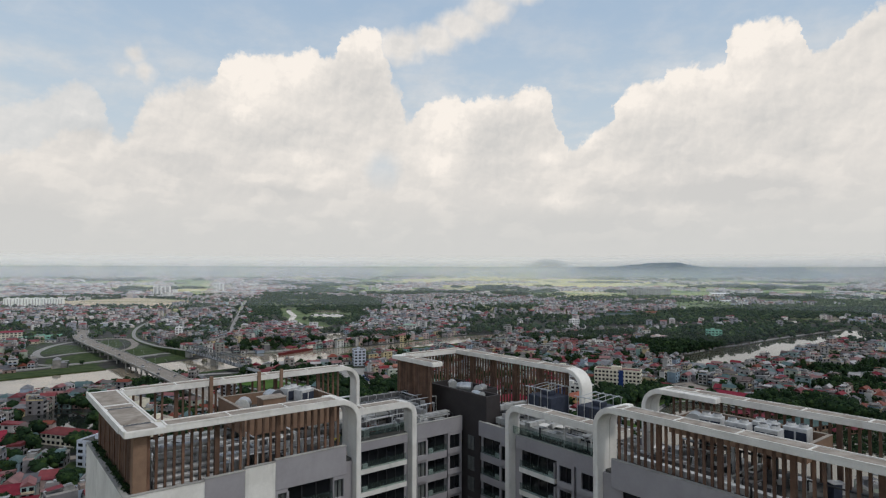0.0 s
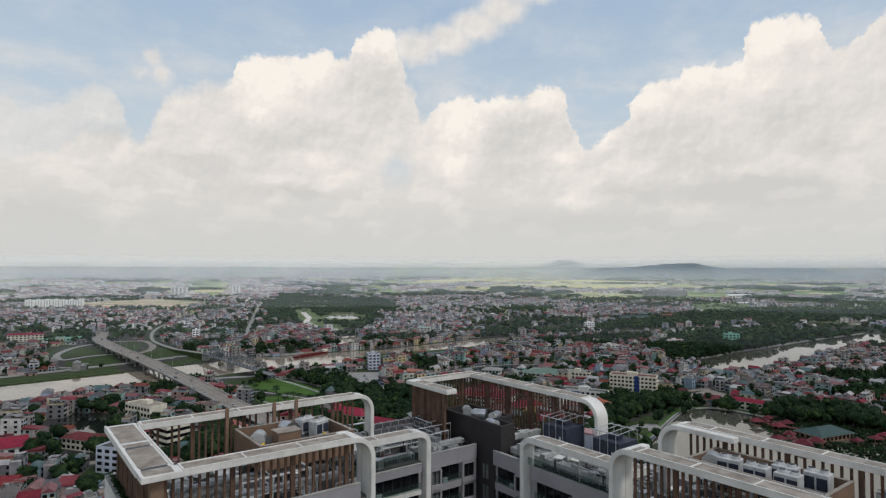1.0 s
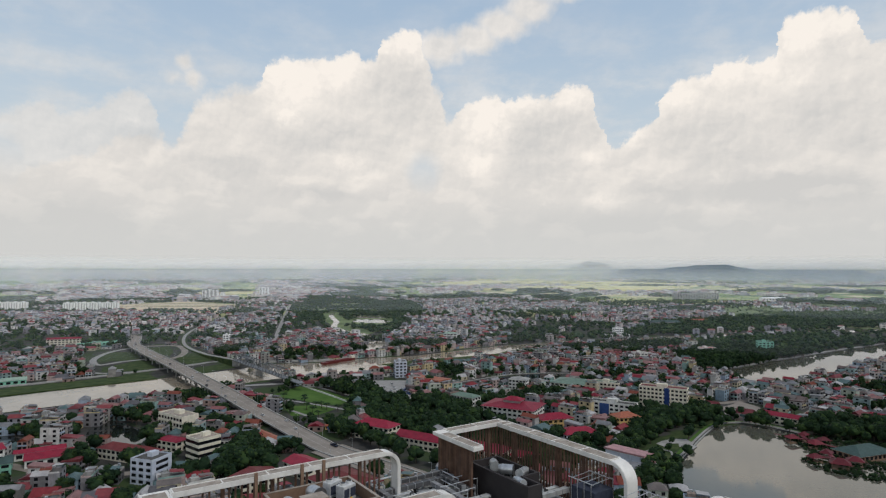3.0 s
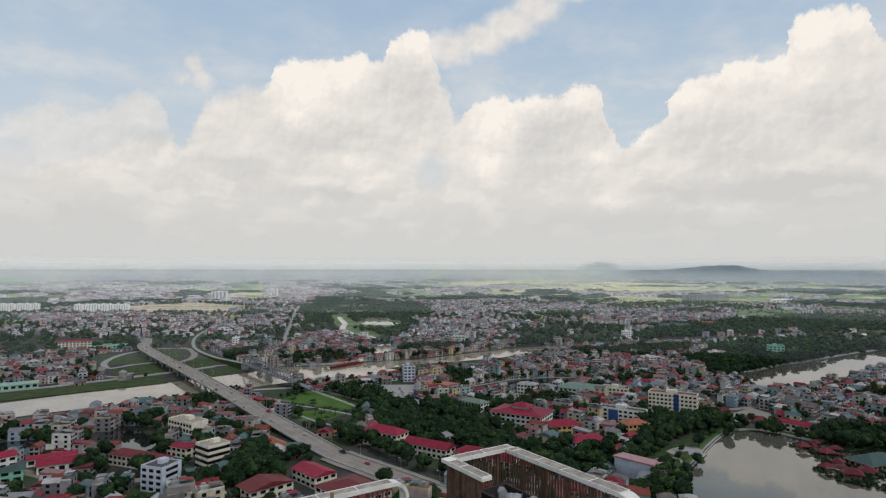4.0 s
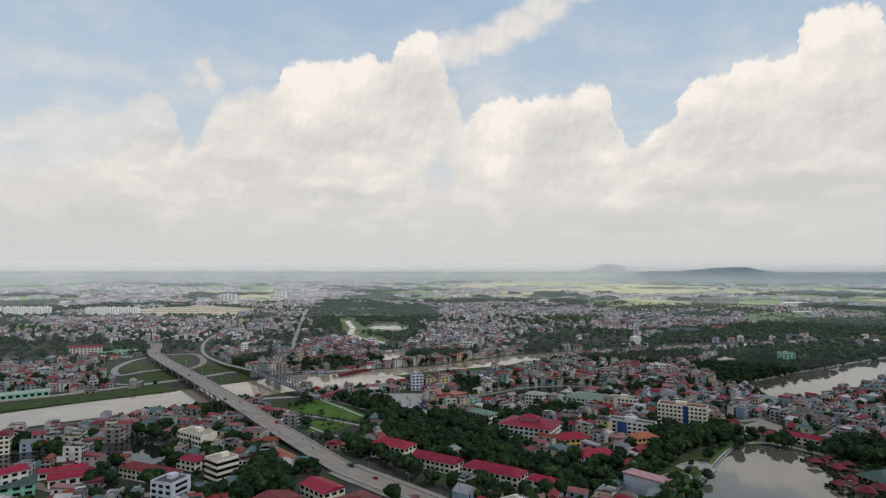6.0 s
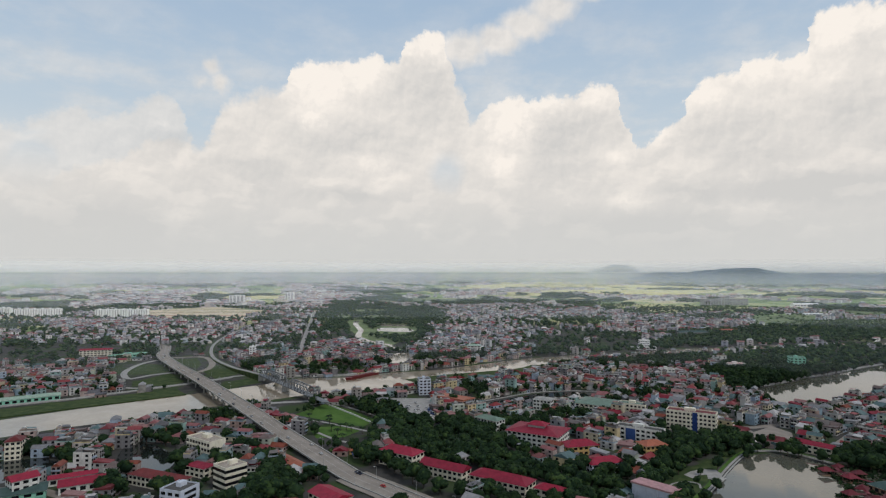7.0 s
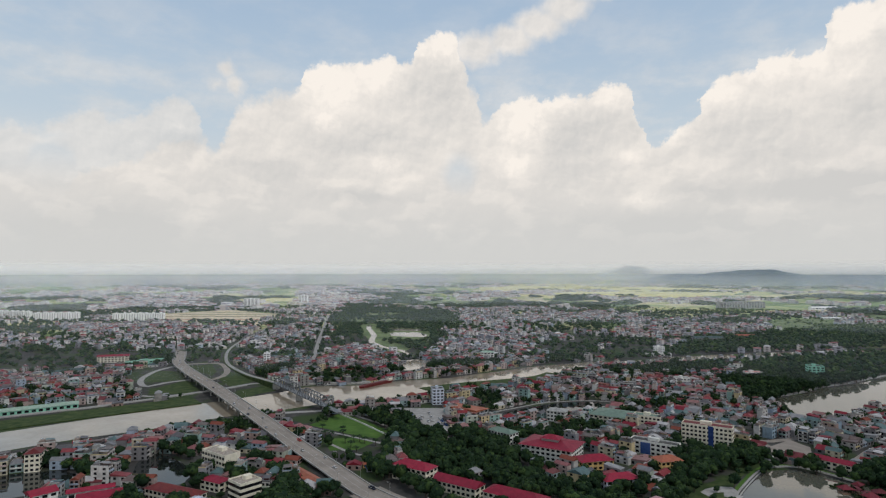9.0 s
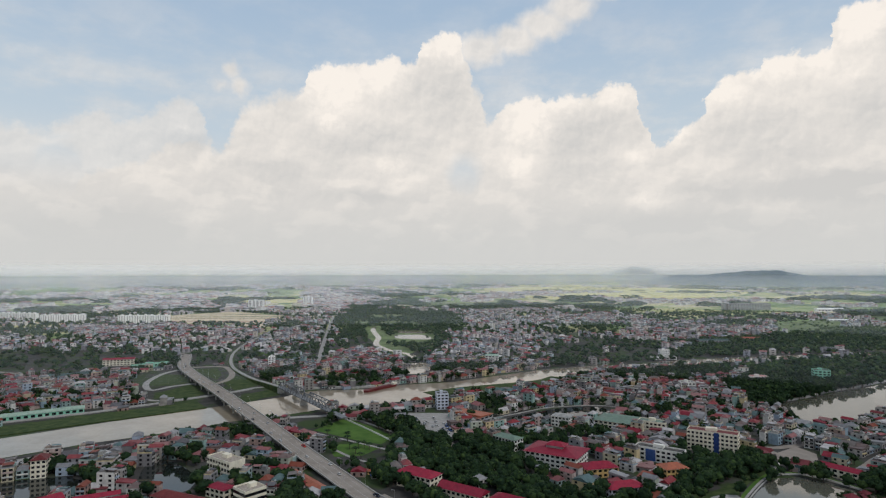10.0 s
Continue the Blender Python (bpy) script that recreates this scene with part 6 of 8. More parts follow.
for f in range(FLOORS):
    z = 82.4 - f * STOREY
    part("window", boxes([(60.33, 68.6, z - 2.6, 60.4, 70.2, z - 0.5)]), M_PALE, tower)
    part("window_frame", boxes([(60.28, 68.6, z - 2.6, 60.33, 68.7, z - 0.5), (60.28, 70.1, z - 2.6, 60.33, 70.2, z - 0.5), (60.28, 69.36, z - 2.6, 60.33, 69.44, z - 0.5)]), M_FRAME, tower)
# storeys below, in one piece
low = bmesh.new()
for axis, plane, u0, u1 in (("x", 60.5, 11, 34), ("x", 71.1, 36, 60), ("y", 60.1, 42, 67), ("y", 54.1, 8, 39)):
    for f in range(FLOORS, 26):
        z = 83.2 - f * STOREY
        for u in np.arange(u0 + 0.6, u1 - 2.4, 3.6):
            box(low, *((u, plane + 0.6, z - 2.7, u + 2.4, plane + 0.72, z - 0.5) if axis == "x" else (plane + 0.6, u, z - 2.7, plane + 0.72, u + 2.4, z - 0.5)))
tagged(part("lower_windows", low, M_GLASS, tower), kind="stuff")


def ribbon(name, axis, plane, width, u_start, u_end, z_top, z_foot, radius, thick=0.6):
    """A white frame that runs level and then bends down in a quarter circle into a post."""
    sg = 1 if u_end > u_start else -1
    path = [(u_start, z_top)]
    for k in range(0, 13):
        a = math.pi / 2 * k / 12
        path.append((u_end - sg * radius + sg * radius * math.sin(a), z_top - radius + radius * math.cos(a)))
    path.append((u_end, z_foot))
    bm = bmesh.new()
    rows = []
    for i, (u, z) in enumerate(path):
        p, q = path[max(i - 1, 0)], path[min(i + 1, len(path) - 1)]
        d = Vector((q[0] - p[0], q[1] - p[1])).normalized()
        n = Vector((d[1], -d[0])) * sg
        n = n if (n[1] < 0 or abs(n[1]) < 1e-4) else -n
        if abs(n[1]) < 1e-4:
            n = Vector((-sg, 0))
        inner = (u + n[0] * thick, z + n[1] * thick)
        row = []
        for uu, zz, w in ((u, z, 0), (u, z, width), (*inner, width), (*inner, 0)):
            row.append(bm.verts.new((uu, plane + w, zz) if axis == "x" else (plane + w, uu, zz)))
        rows.append(row)
    for r, s in zip(rows, rows[1:]):
        for k in range(4):
            bm.faces.new((r[k], r[(k + 1) % 4], s[(k + 1) % 4], s[k]))
    bm.faces.new(rows[0])
    bm.faces.new(rows[-1][::-1])
    bmesh.ops.recalc_face_normals(bm, faces=bm.faces[:])
    sharp = [e for e in bm.edges if len(e.link_faces) == 2 and e.calc_face_angle(0) > 1.2]
    bmesh.ops.bevel(bm, geom=sharp, offset=0.06, segments=2, affect="EDGES")
    return bm


def gutter(pergola, axis, plane, width, u0, u1, z, ribs=6.0):
    """The trough along the top of a frame: kerbs, a weathered floor and cross ribs."""
    a, b = min(u0, u1), max(u0, u1)

    def rect(s0, s1, d0, d1, z0, z1):
        return (s0, plane + d0, z0, s1, plane + d1, z1) if axis == "x" else (plane + d0, s0, z0, plane + d1, s1, z1)

    part("kerb", boxes([rect(a, b, 0.0, 0.14, z, z + 0.12)]), M_WHITE, pergola)
    part("kerb", boxes([rect(a, b, width - 0.14, width, z, z + 0.12)]), M_WHITE, pergola)
    part("trough_floor", boxes([rect(a, b, 0.14, width - 0.14, z, z + 0.03)]), M_TAN, pergola, "stained tan trough floor")
    for u in np.arange(a, b + 0.01, ribs):
        part("rib", boxes([rect(u, u + 0.16, 0.14, width - 0.14, z + 0.03, z + 0.11)]), M_WHITE, pergola)


def slat_row(pergola, axis, plane, u0, u1, z0, z1, gap, wide=0.24, deep=0.22, skip=0.0, seed=1):
    r = np.random.default_rng(seed)
    b = (-wide / 2, -deep / 2, 0, wide / 2, deep / 2, z1 - z0) if axis == "x" else (-deep / 2, -wide / 2, 0, deep / 2, wide / 2, z1 - z0)
    me = mesh_of("slat", boxes([b]), M_SLAT)
    b2 = [v * (1.9 if i % 3 != 2 else 1) for i, v in enumerate(b)]
    post = mesh_of("post", boxes([b2]), M_SLAT)
    n = int((u1 - u0) / gap)
    for k in range(n + 1):
        u = u0 + (u1 - u0) * k / n
        if r.random() < skip and k % 8:
            continue
        o = part("post" if k % 8 == 0 else "slat", post if k % 8 == 0 else me, None, pergola)
        o.location = (u, plane, z0) if axis == "x" else (plane, u, z0)


TOP = 92.5
west = thing("roof_pergola", TOWER, "white curved roof frame with brown vertical slats", "pergola", "roof pergolas")
part("arch", ribbon("arch", "x", 60.2, 2.3, 11.0, 35.6, TOP, 4.0, 2.6), M_WHITE, west, "white curved arch")
gutter(west, "x", 60.2, 2.3, 14.6, 32.6, TOP)
part("arch", ribbon("arch", "x", 80.4, 2.0, 14.4, 47.2, TOP, 82.6, 2.6), M_WHITE, west, "white curved arch")
gutter(west, "x", 80.4, 2.0, 14.6, 44.4, TOP)
part("end_beam", soft_box(10.9, 62.52, TOP - 0.6, 14.3, 82.4, TOP, r=0.05), M_WHITE, west)
part("kerb", boxes([(10.9, 60.2, TOP, 11.08, 82.4, TOP + 0.13)]), M_WHITE, west)
part("kerb", boxes([(14.12, 62.6, TOP, 14.3, 80.3, TOP + 0.13)]), M_WHITE, west)
# black panels stand for the shade inside the beam's slot openings
part("slot", boxes([(11.4, 62.5, TOP - 0.02, 13.8, 63.1, TOP + 0.012)]), M_FRAME, west, "slot opening shown as a black panel")
part("slot", boxes([(11.4, 70.7, TOP - 0.02, 13.8, 71.3, TOP + 0.012)]), M_FRAME, west, "slot opening shown as a black panel")
for y0, y1 in ((60.5, 62.4), (63.2, 70.6), (71.4, 72.6), (73.4, 81.6)):
    part("trough_floor", boxes([(11.3, y0, TOP, 13.9, y1, TOP + 0.03)]), M_TAN, west, "stained tan trough floor")
planter = thing("planter", TOWER, "low planter of green shrubs along the tower's end wall", "planter")
part("trough", boxes([(11.62, 62.0, 85.4, 12.02, 82.0, 86.3)]), M_KERB, planter)
r_g = np.random.default_rng(31)
n_g = 1500
centre = np.stack([r_g.normal(11.75, 0.16, n_g), r_g.uniform(62.0, 82.0, n_g), 86.3 + np.abs(r_g.normal(0, 0.28, n_g))], 1)
side = r_g.normal(size=(n_g, 3)) * 0.09
lift = r_g.normal(size=(n_g, 3)) * 0.09
part("shrubs", raw_mesh("shrubs", np.stack([centre - side, centre + lift, centre + side, centre - lift], 1).reshape(-1, 3), np.arange(n_g * 4).reshape(-1, 4), [M_LEAF]), None, planter, "small green shrub leaves")
slat_row(west, "x", 61.4, 13.2, 33.2, 85.6, TOP - 0.61, 0.80, seed=3)
slat_row(west, "y", 12.3, 62.6, 81.6, 85.6, TOP - 0.61, 0.36, seed=4)
slat_row(west, "x", 81.5, 14.2, 44.0, 84.6, TOP - 0.61, 0.82, skip=0.08, seed=5)

part("corner_post", soft_box(11.9, 60.9, 85.4, 13.1, 61.9, TOP - 0.61, r=0.04), M_BROWN, west, "tan corner post")
part("arch", ribbon("arch", "x", 62.52, 1.2, 32.2, 35.6, TOP, 85.4, 2.6), M_WHITE, west, "white curved arch")
for x in (24.6, 31.0, 34.2):
    part("post", boxes([(x, 80.05, 84.6, x + 0.4, 80.38, TOP + 0.7)]), M_BROWN, west)
for k in range(6):
    run = thing("air_duct", TOWER, "stacked round silver duct behind the slats", "duct", "stacked round ducts")
    y, z = 63.4 + 0.12 * (k % 2), 85.95 + 0.72 * k
    part("duct_section", tubes([(14.2, y, z), (20.4, y, z)], 0.33, 12), M_FOIL, run)
    for u in np.arange(14.3, 20.4, 0.55):
        part("flange", tubes([(u - 0.03, y, z), (u + 0.03, y, z)], 0.37, 12), M_FOIL, run)
    part("bracket", boxes([(14.0, y + 0.3, 85.4, 14.12, y + 0.42, z)]), M_STEEL, run)

core_p = thing("roof_pergola", TOWER, "white roof frame with dense brown slats round the plant", "pergola", "roof pergolas")
part("arch", ribbon("arch", "y", 69.6, 2.4, 84.3, 55.6, TOP, 82.6, 2.8), M_WHITE, core_p, "white curved arch")
gutter(core_p, "y", 69.6, 2.4, 58.6, 84.2, TOP)
part("beam", soft_box(57.0, 84.4, TOP - 0.6, 72.0, 86.4, TOP, r=0.05), M_WHITE, core_p)
gutter(core_p, "x", 84.4, 2.0, 59.2, 71.8, TOP)
part("beam", soft_box(56.9, 74.6, TOP - 0.61, 58.9, 84.36, TOP - 0.004, r=0.05), M_WHITE, core_p)
gutter(core_p, "y", 56.9, 2.0, 74.8, 84.2, TOP)
slat_row(core_p, "x", 85.4, 57.9, 71.2, 83.6, TOP - 0.61, 0.66, seed=6)
slat_row(core_p, "y", 70.8, 59.4, 85.0, 83.6, TOP - 0.61, 0.66, seed=7)
slat_row(core_p, "y", 57.9, 76.6, 85.0, 83.6, TOP - 0.61, 0.34, seed=8)

east = thing("roof_pergola", TOWER, "long white curved roof frame with brown slats", "pergola", "roof pergolas")
part("arch", ribbon("arch", "y", 53.8, 2.2, 8.0, 41.6, TOP, 4.0, 2.4), M_WHITE, east, "white curved arch")
gutter(east, "y", 53.8, 2.2, 8.0, 39.0, TOP)
part("arch", ribbon("arch", "y", 68.2, 2.0, 8.0, 44.2, TOP, 82.6, 2.6), M_WHITE, east, "white curved arch")
gutter(east, "y", 68.2, 2.0, 8.0, 41.4, TOP)
part("end_beam", soft_box(56.02, 8.0, TOP - 0.6, 68.18, 10.6, TOP, r=0.05), M_WHITE, east)
part("arch", ribbon("arch", "y", 56.02, 1.4, 38.8, 41.6, TOP, 84.2, 2.4), M_WHITE, east, "white curved arch")
part("arch", ribbon("arch", "y", 67.0, 1.18, 34.5, 44.2, TOP, 82.6, 2.6), M_WHITE, east, "white curved arch")
slat_row(east, "y", 55.0, 9.0, 39.0, 85.6, TOP - 0.61, 0.78, skip=0.06, seed=9)
slat_row(east, "y", 69.2, 9.0, 41.0, 85.0, TOP - 0.61, 0.86, seed=10)

for axis, plane, u0, u1, wide in (("x", 70.6, 36.2, 51.0, 2.2), ("y", 59.5, 42.0, 61.2, 2.2)):
    arch = thing("roof_arch", TOWER, "lower white arch running down the facade", "arch", "facade arches")
    part("arch", ribbon("arch", axis, plane, wide, u0, u1, 88.3, 4.0, 2.0, 0.8), M_WHITE, arch)
    gutter(arch, axis, plane, wide, u0, u1 - 2.4, 88.3)
    rail = thing("balustrade", TOWER, "clear glass balustrade at the roof edge", "balustrade", "roof balustrades")
    for u in np.arange(u0 + 0.6, u1 - 2.4, 1.8):
        b = (u, plane + 0.8, 84.25, u + 1.72, plane + 0.84, 85.3) if axis == "x" else (plane + 0.8, u, 84.25, plane + 0.84, u + 1.72, 85.3)
        part("pane", boxes([b]), M_RAIL, rail)


# ---- buildings that stand out in the town ----
def block(label, cx, cy, wide, deep, storeys, turn, wall, roof, roof_mat, cols=5, side_cols=3, rise=3.0, floor=3.4, glass=None, eave=1.0, sides=(0, 2, 3), name="building", bands=False, z=0.0, group=""):
    """A building of its own: walls with floor bands, windows one by one, and its roof."""
    hi = storeys * floor
    b = thing(name, Matrix.Translation((cx, cy, z)) @ Matrix.Rotation(radians(turn), 4, "Z"), label, "building", group)
    x, y = wide / 2, deep / 2
    part("wall", boxes([(-x, -y, 0, x, y, hi)]), wall, b)
    for k in range(1, storeys):
        part("floor_band", boxes([(-x - 0.15, -y - 0.15, k * floor - 0.2, x + 0.15, y + 0.15, k * floor + 0.1)]), wall, b)
    if roof == "flat":
        for r in ((-x, -y, x, -y + 0.3), (-x, y - 0.3, x, y), (-x, -y + 0.3, -x + 0.3, y - 0.3), (x - 0.3, -y + 0.3, x, y - 0.3)):
            part("parapet", boxes([(r[0], r[1], hi, r[2], r[3], hi + 0.9)]), wall, b)
        part("roof", boxes([(-x + 0.3, -y + 0.3, hi, x - 0.3, y - 0.3, hi + 0.1)]), roof_mat, b)
        part("stair_head", boxes([(-x * 0.3, -y * 0.1, hi + 0.1, x * 0.15, y * 0.6, hi + 2.6)]), wall, b)
    else:
        s = house_roof(roof, wide + eave, deep + eave, hi, rise)
        part("roof", raw_mesh("roof", s.v, s.f, [wall, roof_mat], s.s), None, b)
        part("eave", boxes([(-x - eave / 2, -y - eave / 2, hi - 0.25, x + eave / 2, y + eave / 2, hi)]), M_PLASTER, b)
    for spot in window_spots(storeys, wide, deep, hi, cols, side_cols):
        if spot[4] in sides:
            u, zc, hw, hh, side = spot
            run = wide if side < 2 else deep
            n = cols if side < 2 else side_cols
            hw = run / n * (0.5 if bands else 0.3)
            part("window", boxes([window_box((u, zc, hw, floor * 0.25, side), wide, deep, 0.05)]), glass or M_GLASS, b)
    return b


block("pale blue five-storey house alone by the river", -108, 668, 13, 14, 5, 18, M_LILAC, "flat", M_DECK, 3, 3)
block("cream four-storey block with a blank gable end", -230, 417, 29, 13, 4, -28, M_CREAM, "flat", M_TAN, 8, 0, floor=3.9)
block("cream office block with dark ribbon windows", -184, 364, 15, 15, 4, -33, M_CREAM, "flat", M_TAN, 2, 2, floor=3.8, bands=True)
block("cream school building with a crimson hipped roof", -85, 424, 30, 14, 3, -26, M_CREAM, "hip", M_ROOF_RED, 7, 3, 3.6)
block("low cream school wing with a crimson roof", -51, 405, 34, 12, 2, -26, M_CREAM, "ridge", M_ROOF_RED, 9, 2, 3.4)
block("cream school wing with a long crimson roof", -12, 388, 40, 15, 2, -26, M_CREAM, "hip", M_ROOF_RED, 10, 3, 3.6)
block("small crimson-roofed school annex", 18, 372, 18, 10, 2, -26, M_CREAM, "hip", M_ROOF_RED, 4, 2, 2.6)
hall = block("large office hall with a two-tier crimson roof", 14, 495, 42, 30, 3, -22, M_PLASTER, "hip", M_ROOF_RED, 10, 7, 3.2, eave=3.0)
s = house_roof("hip", 16, 12, 14.4, 2.6)
part("upper_roof", raw_mesh("upper_roof", s.v, s.f, [M_PLASTER, M_ROOF_RED], s.s), None, hall)
part("lantern", boxes([(-7, -5, 12.0, 7, 5, 14.4)]), M_BLOCKGREY, hall)
block("ochre villa with a crimson hipped roof", 44, 470, 26, 15, 2, 22, M_OCHRE, "hip", M_ROOF_RED, 6, 4, 3.4)
flats = block("cream four-storey apartment row with a blue stair strip", 147, 545, 40, 13, 5, -24, M_CREAM, "flat", M_ROOF_MAROON, 12, 3)
part("stair_glazing", boxes([(1.5, -6.75, 0.4, 5.5, -6.6, 17.4)]), surface("blue_glazing", (0.02, 0.04, 0.14), (0.03, 0.06, 0.2), 2.0, 0.25), flats, "dark blue stair glazing")
block("market hall under a broad pale green roof", 82, 620, 46, 34, 2, -24, M_CREAM, "hip", M_ROOF_GREEN, 10, 7, 3.4)
block("cream school block beside the green-roofed hall", 108, 602, 26, 12, 3, -24, M_CREAM, "flat", M_ROOF_GREEN, 7, 3)
block("white three-storey house with a pale hipped roof", -27, 527, 24, 12, 3, -36, M_PLASTER, "hip", M_ROOF_GREEN, 7, 3, 2.4)
block("white villa with arched balconies", 23, 612, 18, 14, 3, -20, M_PLASTER, "hip", M_TOP_O, 5, 3, 2.2)
block("pale blue house with a crimson roof", 57, 431, 26, 14, 2, 24, M_LILAC, "hip", M_ROOF_RED, 5, 4, 3.0)
hotel = block("white hotel row with a blue glass strip", 97, 511, 38, 11, 3, -28, M_PLASTER, "flat", M_DECK, 9, 3)
part("blue_glazing", boxes([(-10, -5.75, 0.5, -2, -5.6, 9.6)]), surface("blue_front", (0.03, 0.07, 0.22), (0.05, 0.10, 0.30), 2.0, 0.3), hotel, "blue glazed front")
block("brown-roofed ochre villa beside the trees", 97, 466, 18, 13, 3, 22, M_OCHRE, "hip", M_ROOF_TILE, 5, 3, 3.0)
block("plain lilac house with a blank wall and pink roof", 80, 375, 25, 11, 3, -40, M_LILAC, "shed", M_ROOF_PINK, 1, 1, 1.0, 3.4, sides=())
block("long cream lakeside house with a crimson gable roof", 222, 491, 26, 9, 2, -45, M_CREAM, "ridge", M_ROOF_RED, 6, 2, 2.4)
block("mint workshop with a teal roof", -303, 325, 36, 18, 2, 38, M_MINT, "ridge", M_ROOF_TEAL, 6, 3, 2.4)
block("broad hall with a crimson ridged roof", -112, 346, 24, 15, 2, -38, M_CREAM, "ridge", M_ROOF_RED, 5, 3, 2.6)
block("wide maroon-roofed hall beside the road", -82, 321, 34, 26, 2, -38, M_PLASTER, "hip", M_ROOF_MAROON, 6, 4, 3.6)
block("cream hall with a dark maroon gable roof", -132, 322, 26, 15, 2, 50, M_CREAM, "gable", M_ROOF_MAROON, 5, 3, 3.0)
block("long crimson-roofed shed beside the workshop", -277, 352, 26, 15, 1, 38, M_PLASTER, "ridge", M_ROOF_RED, 5, 2, 2.6, 5.0)
block("narrow white shed with a crimson roof", -292, 362, 27, 8, 1, 38, M_PLASTER, "ridge", M_ROOF_RED, 5, 1, 1.6, 4.6)
block("small cream house with a crimson hipped roof", -216, 385, 18, 10, 2, -20, M_CREAM, "hip", M_ROOF_RED, 4, 2, 2.2)
for cx, cy in ((-180, 427), (-169, 417.5), (-157, 407), (-146, 397.5)):
    block("low roadside shed with an orange tiled roof", cx, cy, 15, 9, 1, -41, M_BLOCKGREY, "ridge", M_ROOF_TILE, 3, 1, 1.8, 3.4, group="roadside sheds")
block("long mint terrace across the river", -612, 872, 56, 12, 2, 50, M_MINT, "flat", M_ROOF_MINT, 9, 2)
block("cream and red villa row across the river", -682, 890, 46, 12, 3, 25, M_CREAM, "ridge", M_ROOF_RED, 9, 2, 2.4)
for cx, cy, w in ((-676, 756, 40), (-652, 788, 34)):
    block("low factory shed with a slate-blue roof", cx, cy, w, 22, 1, 50, M_BLOCKGREY, "ridge", M_ROOF_TEAL, 6, 2, 2.6, 6.0, group="slate-roofed sheds")
block("white stepped villa block among the trees", 221, 1118, 17, 12, 4, 8, M_SLAB, "flat", M_TOP_O, 5, 3)
block("low white annex beside the stepped block", 215, 1096, 44, 10, 1, 6, M_SLAB, "flat", M_TOP_O, 7, 2, floor=4.2)
block("long shed with a teal roof among the trees", 367, 1350, 62, 20, 1, 7, M_BLOCKGREY, "ridge", M_ROOF_TEAL, 8, 2, 3.0, 7.0)
block("low white shed with an orange roof", 463, 1412, 38, 14, 1, 6, M_SLAB, "ridge", M_ROOF_TILE, 6, 2, 3.0, 6.0)
block("white house with balconies by the river woods", 190, 819, 18, 12, 3, 5, M_PLASTER, "flat", M_TOP_O, 4, 3)
block("white house with a crimson ground floor", 296, 878, 24, 12, 3, 6, M_PLASTER, "flat", M_RED, 5, 3)
block("white and green villa on the river bank", -77, 1003, 22, 14, 4, 0, M_PLASTER, "hip", M_ROOF_MINT, 4, 3, 2.4)
block("narrow white town house by the railway", -425, 911, 9, 12, 5, 15, M_SLAB, "flat", M_TOP_O, 2, 3)
block("long grey unfinished hall on the plain", 817, 2536, 200, 30, 5, 20, M_BLOCKGREY, "flat", M_DECK, 16, 2, floor=5.0, sides=(0,))
block("long white factory shed on the plain", 1098, 2486, 96, 26, 1, 6, M_SLAB, "ridge", M_SLAB, 8, 2, 4.0, 9.0, sides=(0,))
block("long white greenhouse roof among the fields", 928, 2010, 92, 14, 1, 6, M_SLAB, "ridge", M_SLAB, 8, 2, 2.0, 4.0, sides=(0,))
block("cream terrace with a colonnade and a maroon hipped roof", -231, 362, 42, 12, 2, -16, M_CREAM, "hip", M_ROOF_MAROON, 11, 3, 3.0)
block("pale grey house with a blank flank", -196, 327, 15, 15, 4, -12, M_LILAC, "flat", M_DECK, 3, 1)
block("long low shed with a pale green roof", -522, 566, 74, 14, 1, 44, M_MINT, "ridge", M_ROOF_MINT, 12, 2, 2.2, 5.0)
block("mint green house above the lake", 386, 902, 20, 16, 5, -10, M_MINT, "flat", M_DECK, 4, 3)
block("brown open shed beside the yard", -70, 622, 40, 22, 2, -30, M_BLOCKGREY, "shed", M_ROOF_TILE, 6, 3, 2.0)
block("white house with red trim by the park", -300, 330, 12, 14, 4, -30, M_PLASTER, "gable", M_ROOF_RED, 3, 3, 2.4)
block("tall cream house at the water", -372, 402, 10, 14, 4, 30, M_CREAM, "hip", M_ROOF_MAROON, 3, 3, 3.0)

def slab(x, y, deep, high, turn):
    """A plain white apartment slab; flat grey strips stand in for its shaded recesses."""
    b = thing("building", Matrix.Translation((x, y, 0)) @ Matrix.Rotation(radians(turn), 4, "Z"), "white mid-rise apartment slab in the sunlight", "building", "white apartment slabs")
    part("wall", boxes([(-10.2, -deep / 2, 0, 10.2, deep / 2, high)]), M_SLAB, b)
    part("parapet", boxes([(-10.2, -deep / 2, high, 10.2, -deep / 2 + 0.4, high + 1.2)]), M_SLAB, b)
    part("stair_head", boxes([(-3, -2, high, 2.5, 4, high + 3.0)]), M_SLAB, b)
    for u in (-6.4, 0.0, 6.4):
        part("balcony_stack", boxes([(u - 0.9, -deep / 2 - 0.05, 3, u + 0.9, -deep / 2, high - 1.5)]), M_BLOCKGREY, b)


for n, x0, y0, dx, dy, turn, hi in ((14, -1850, 1690, 20.7, -1.5, -4, 22), (6, -1461, 1580, 19.5, 6.5, 18.6, 25), (4, -1212, 1592, 18.5, 9.5, 27, 25), (3, -1150, 1640, 19.5, 6.0, 17, 23)):
    for k in range(n):
        slab(x0 + dx * k, y0 + dy * k, 15 - 3 * (k % 2), hi, turn)
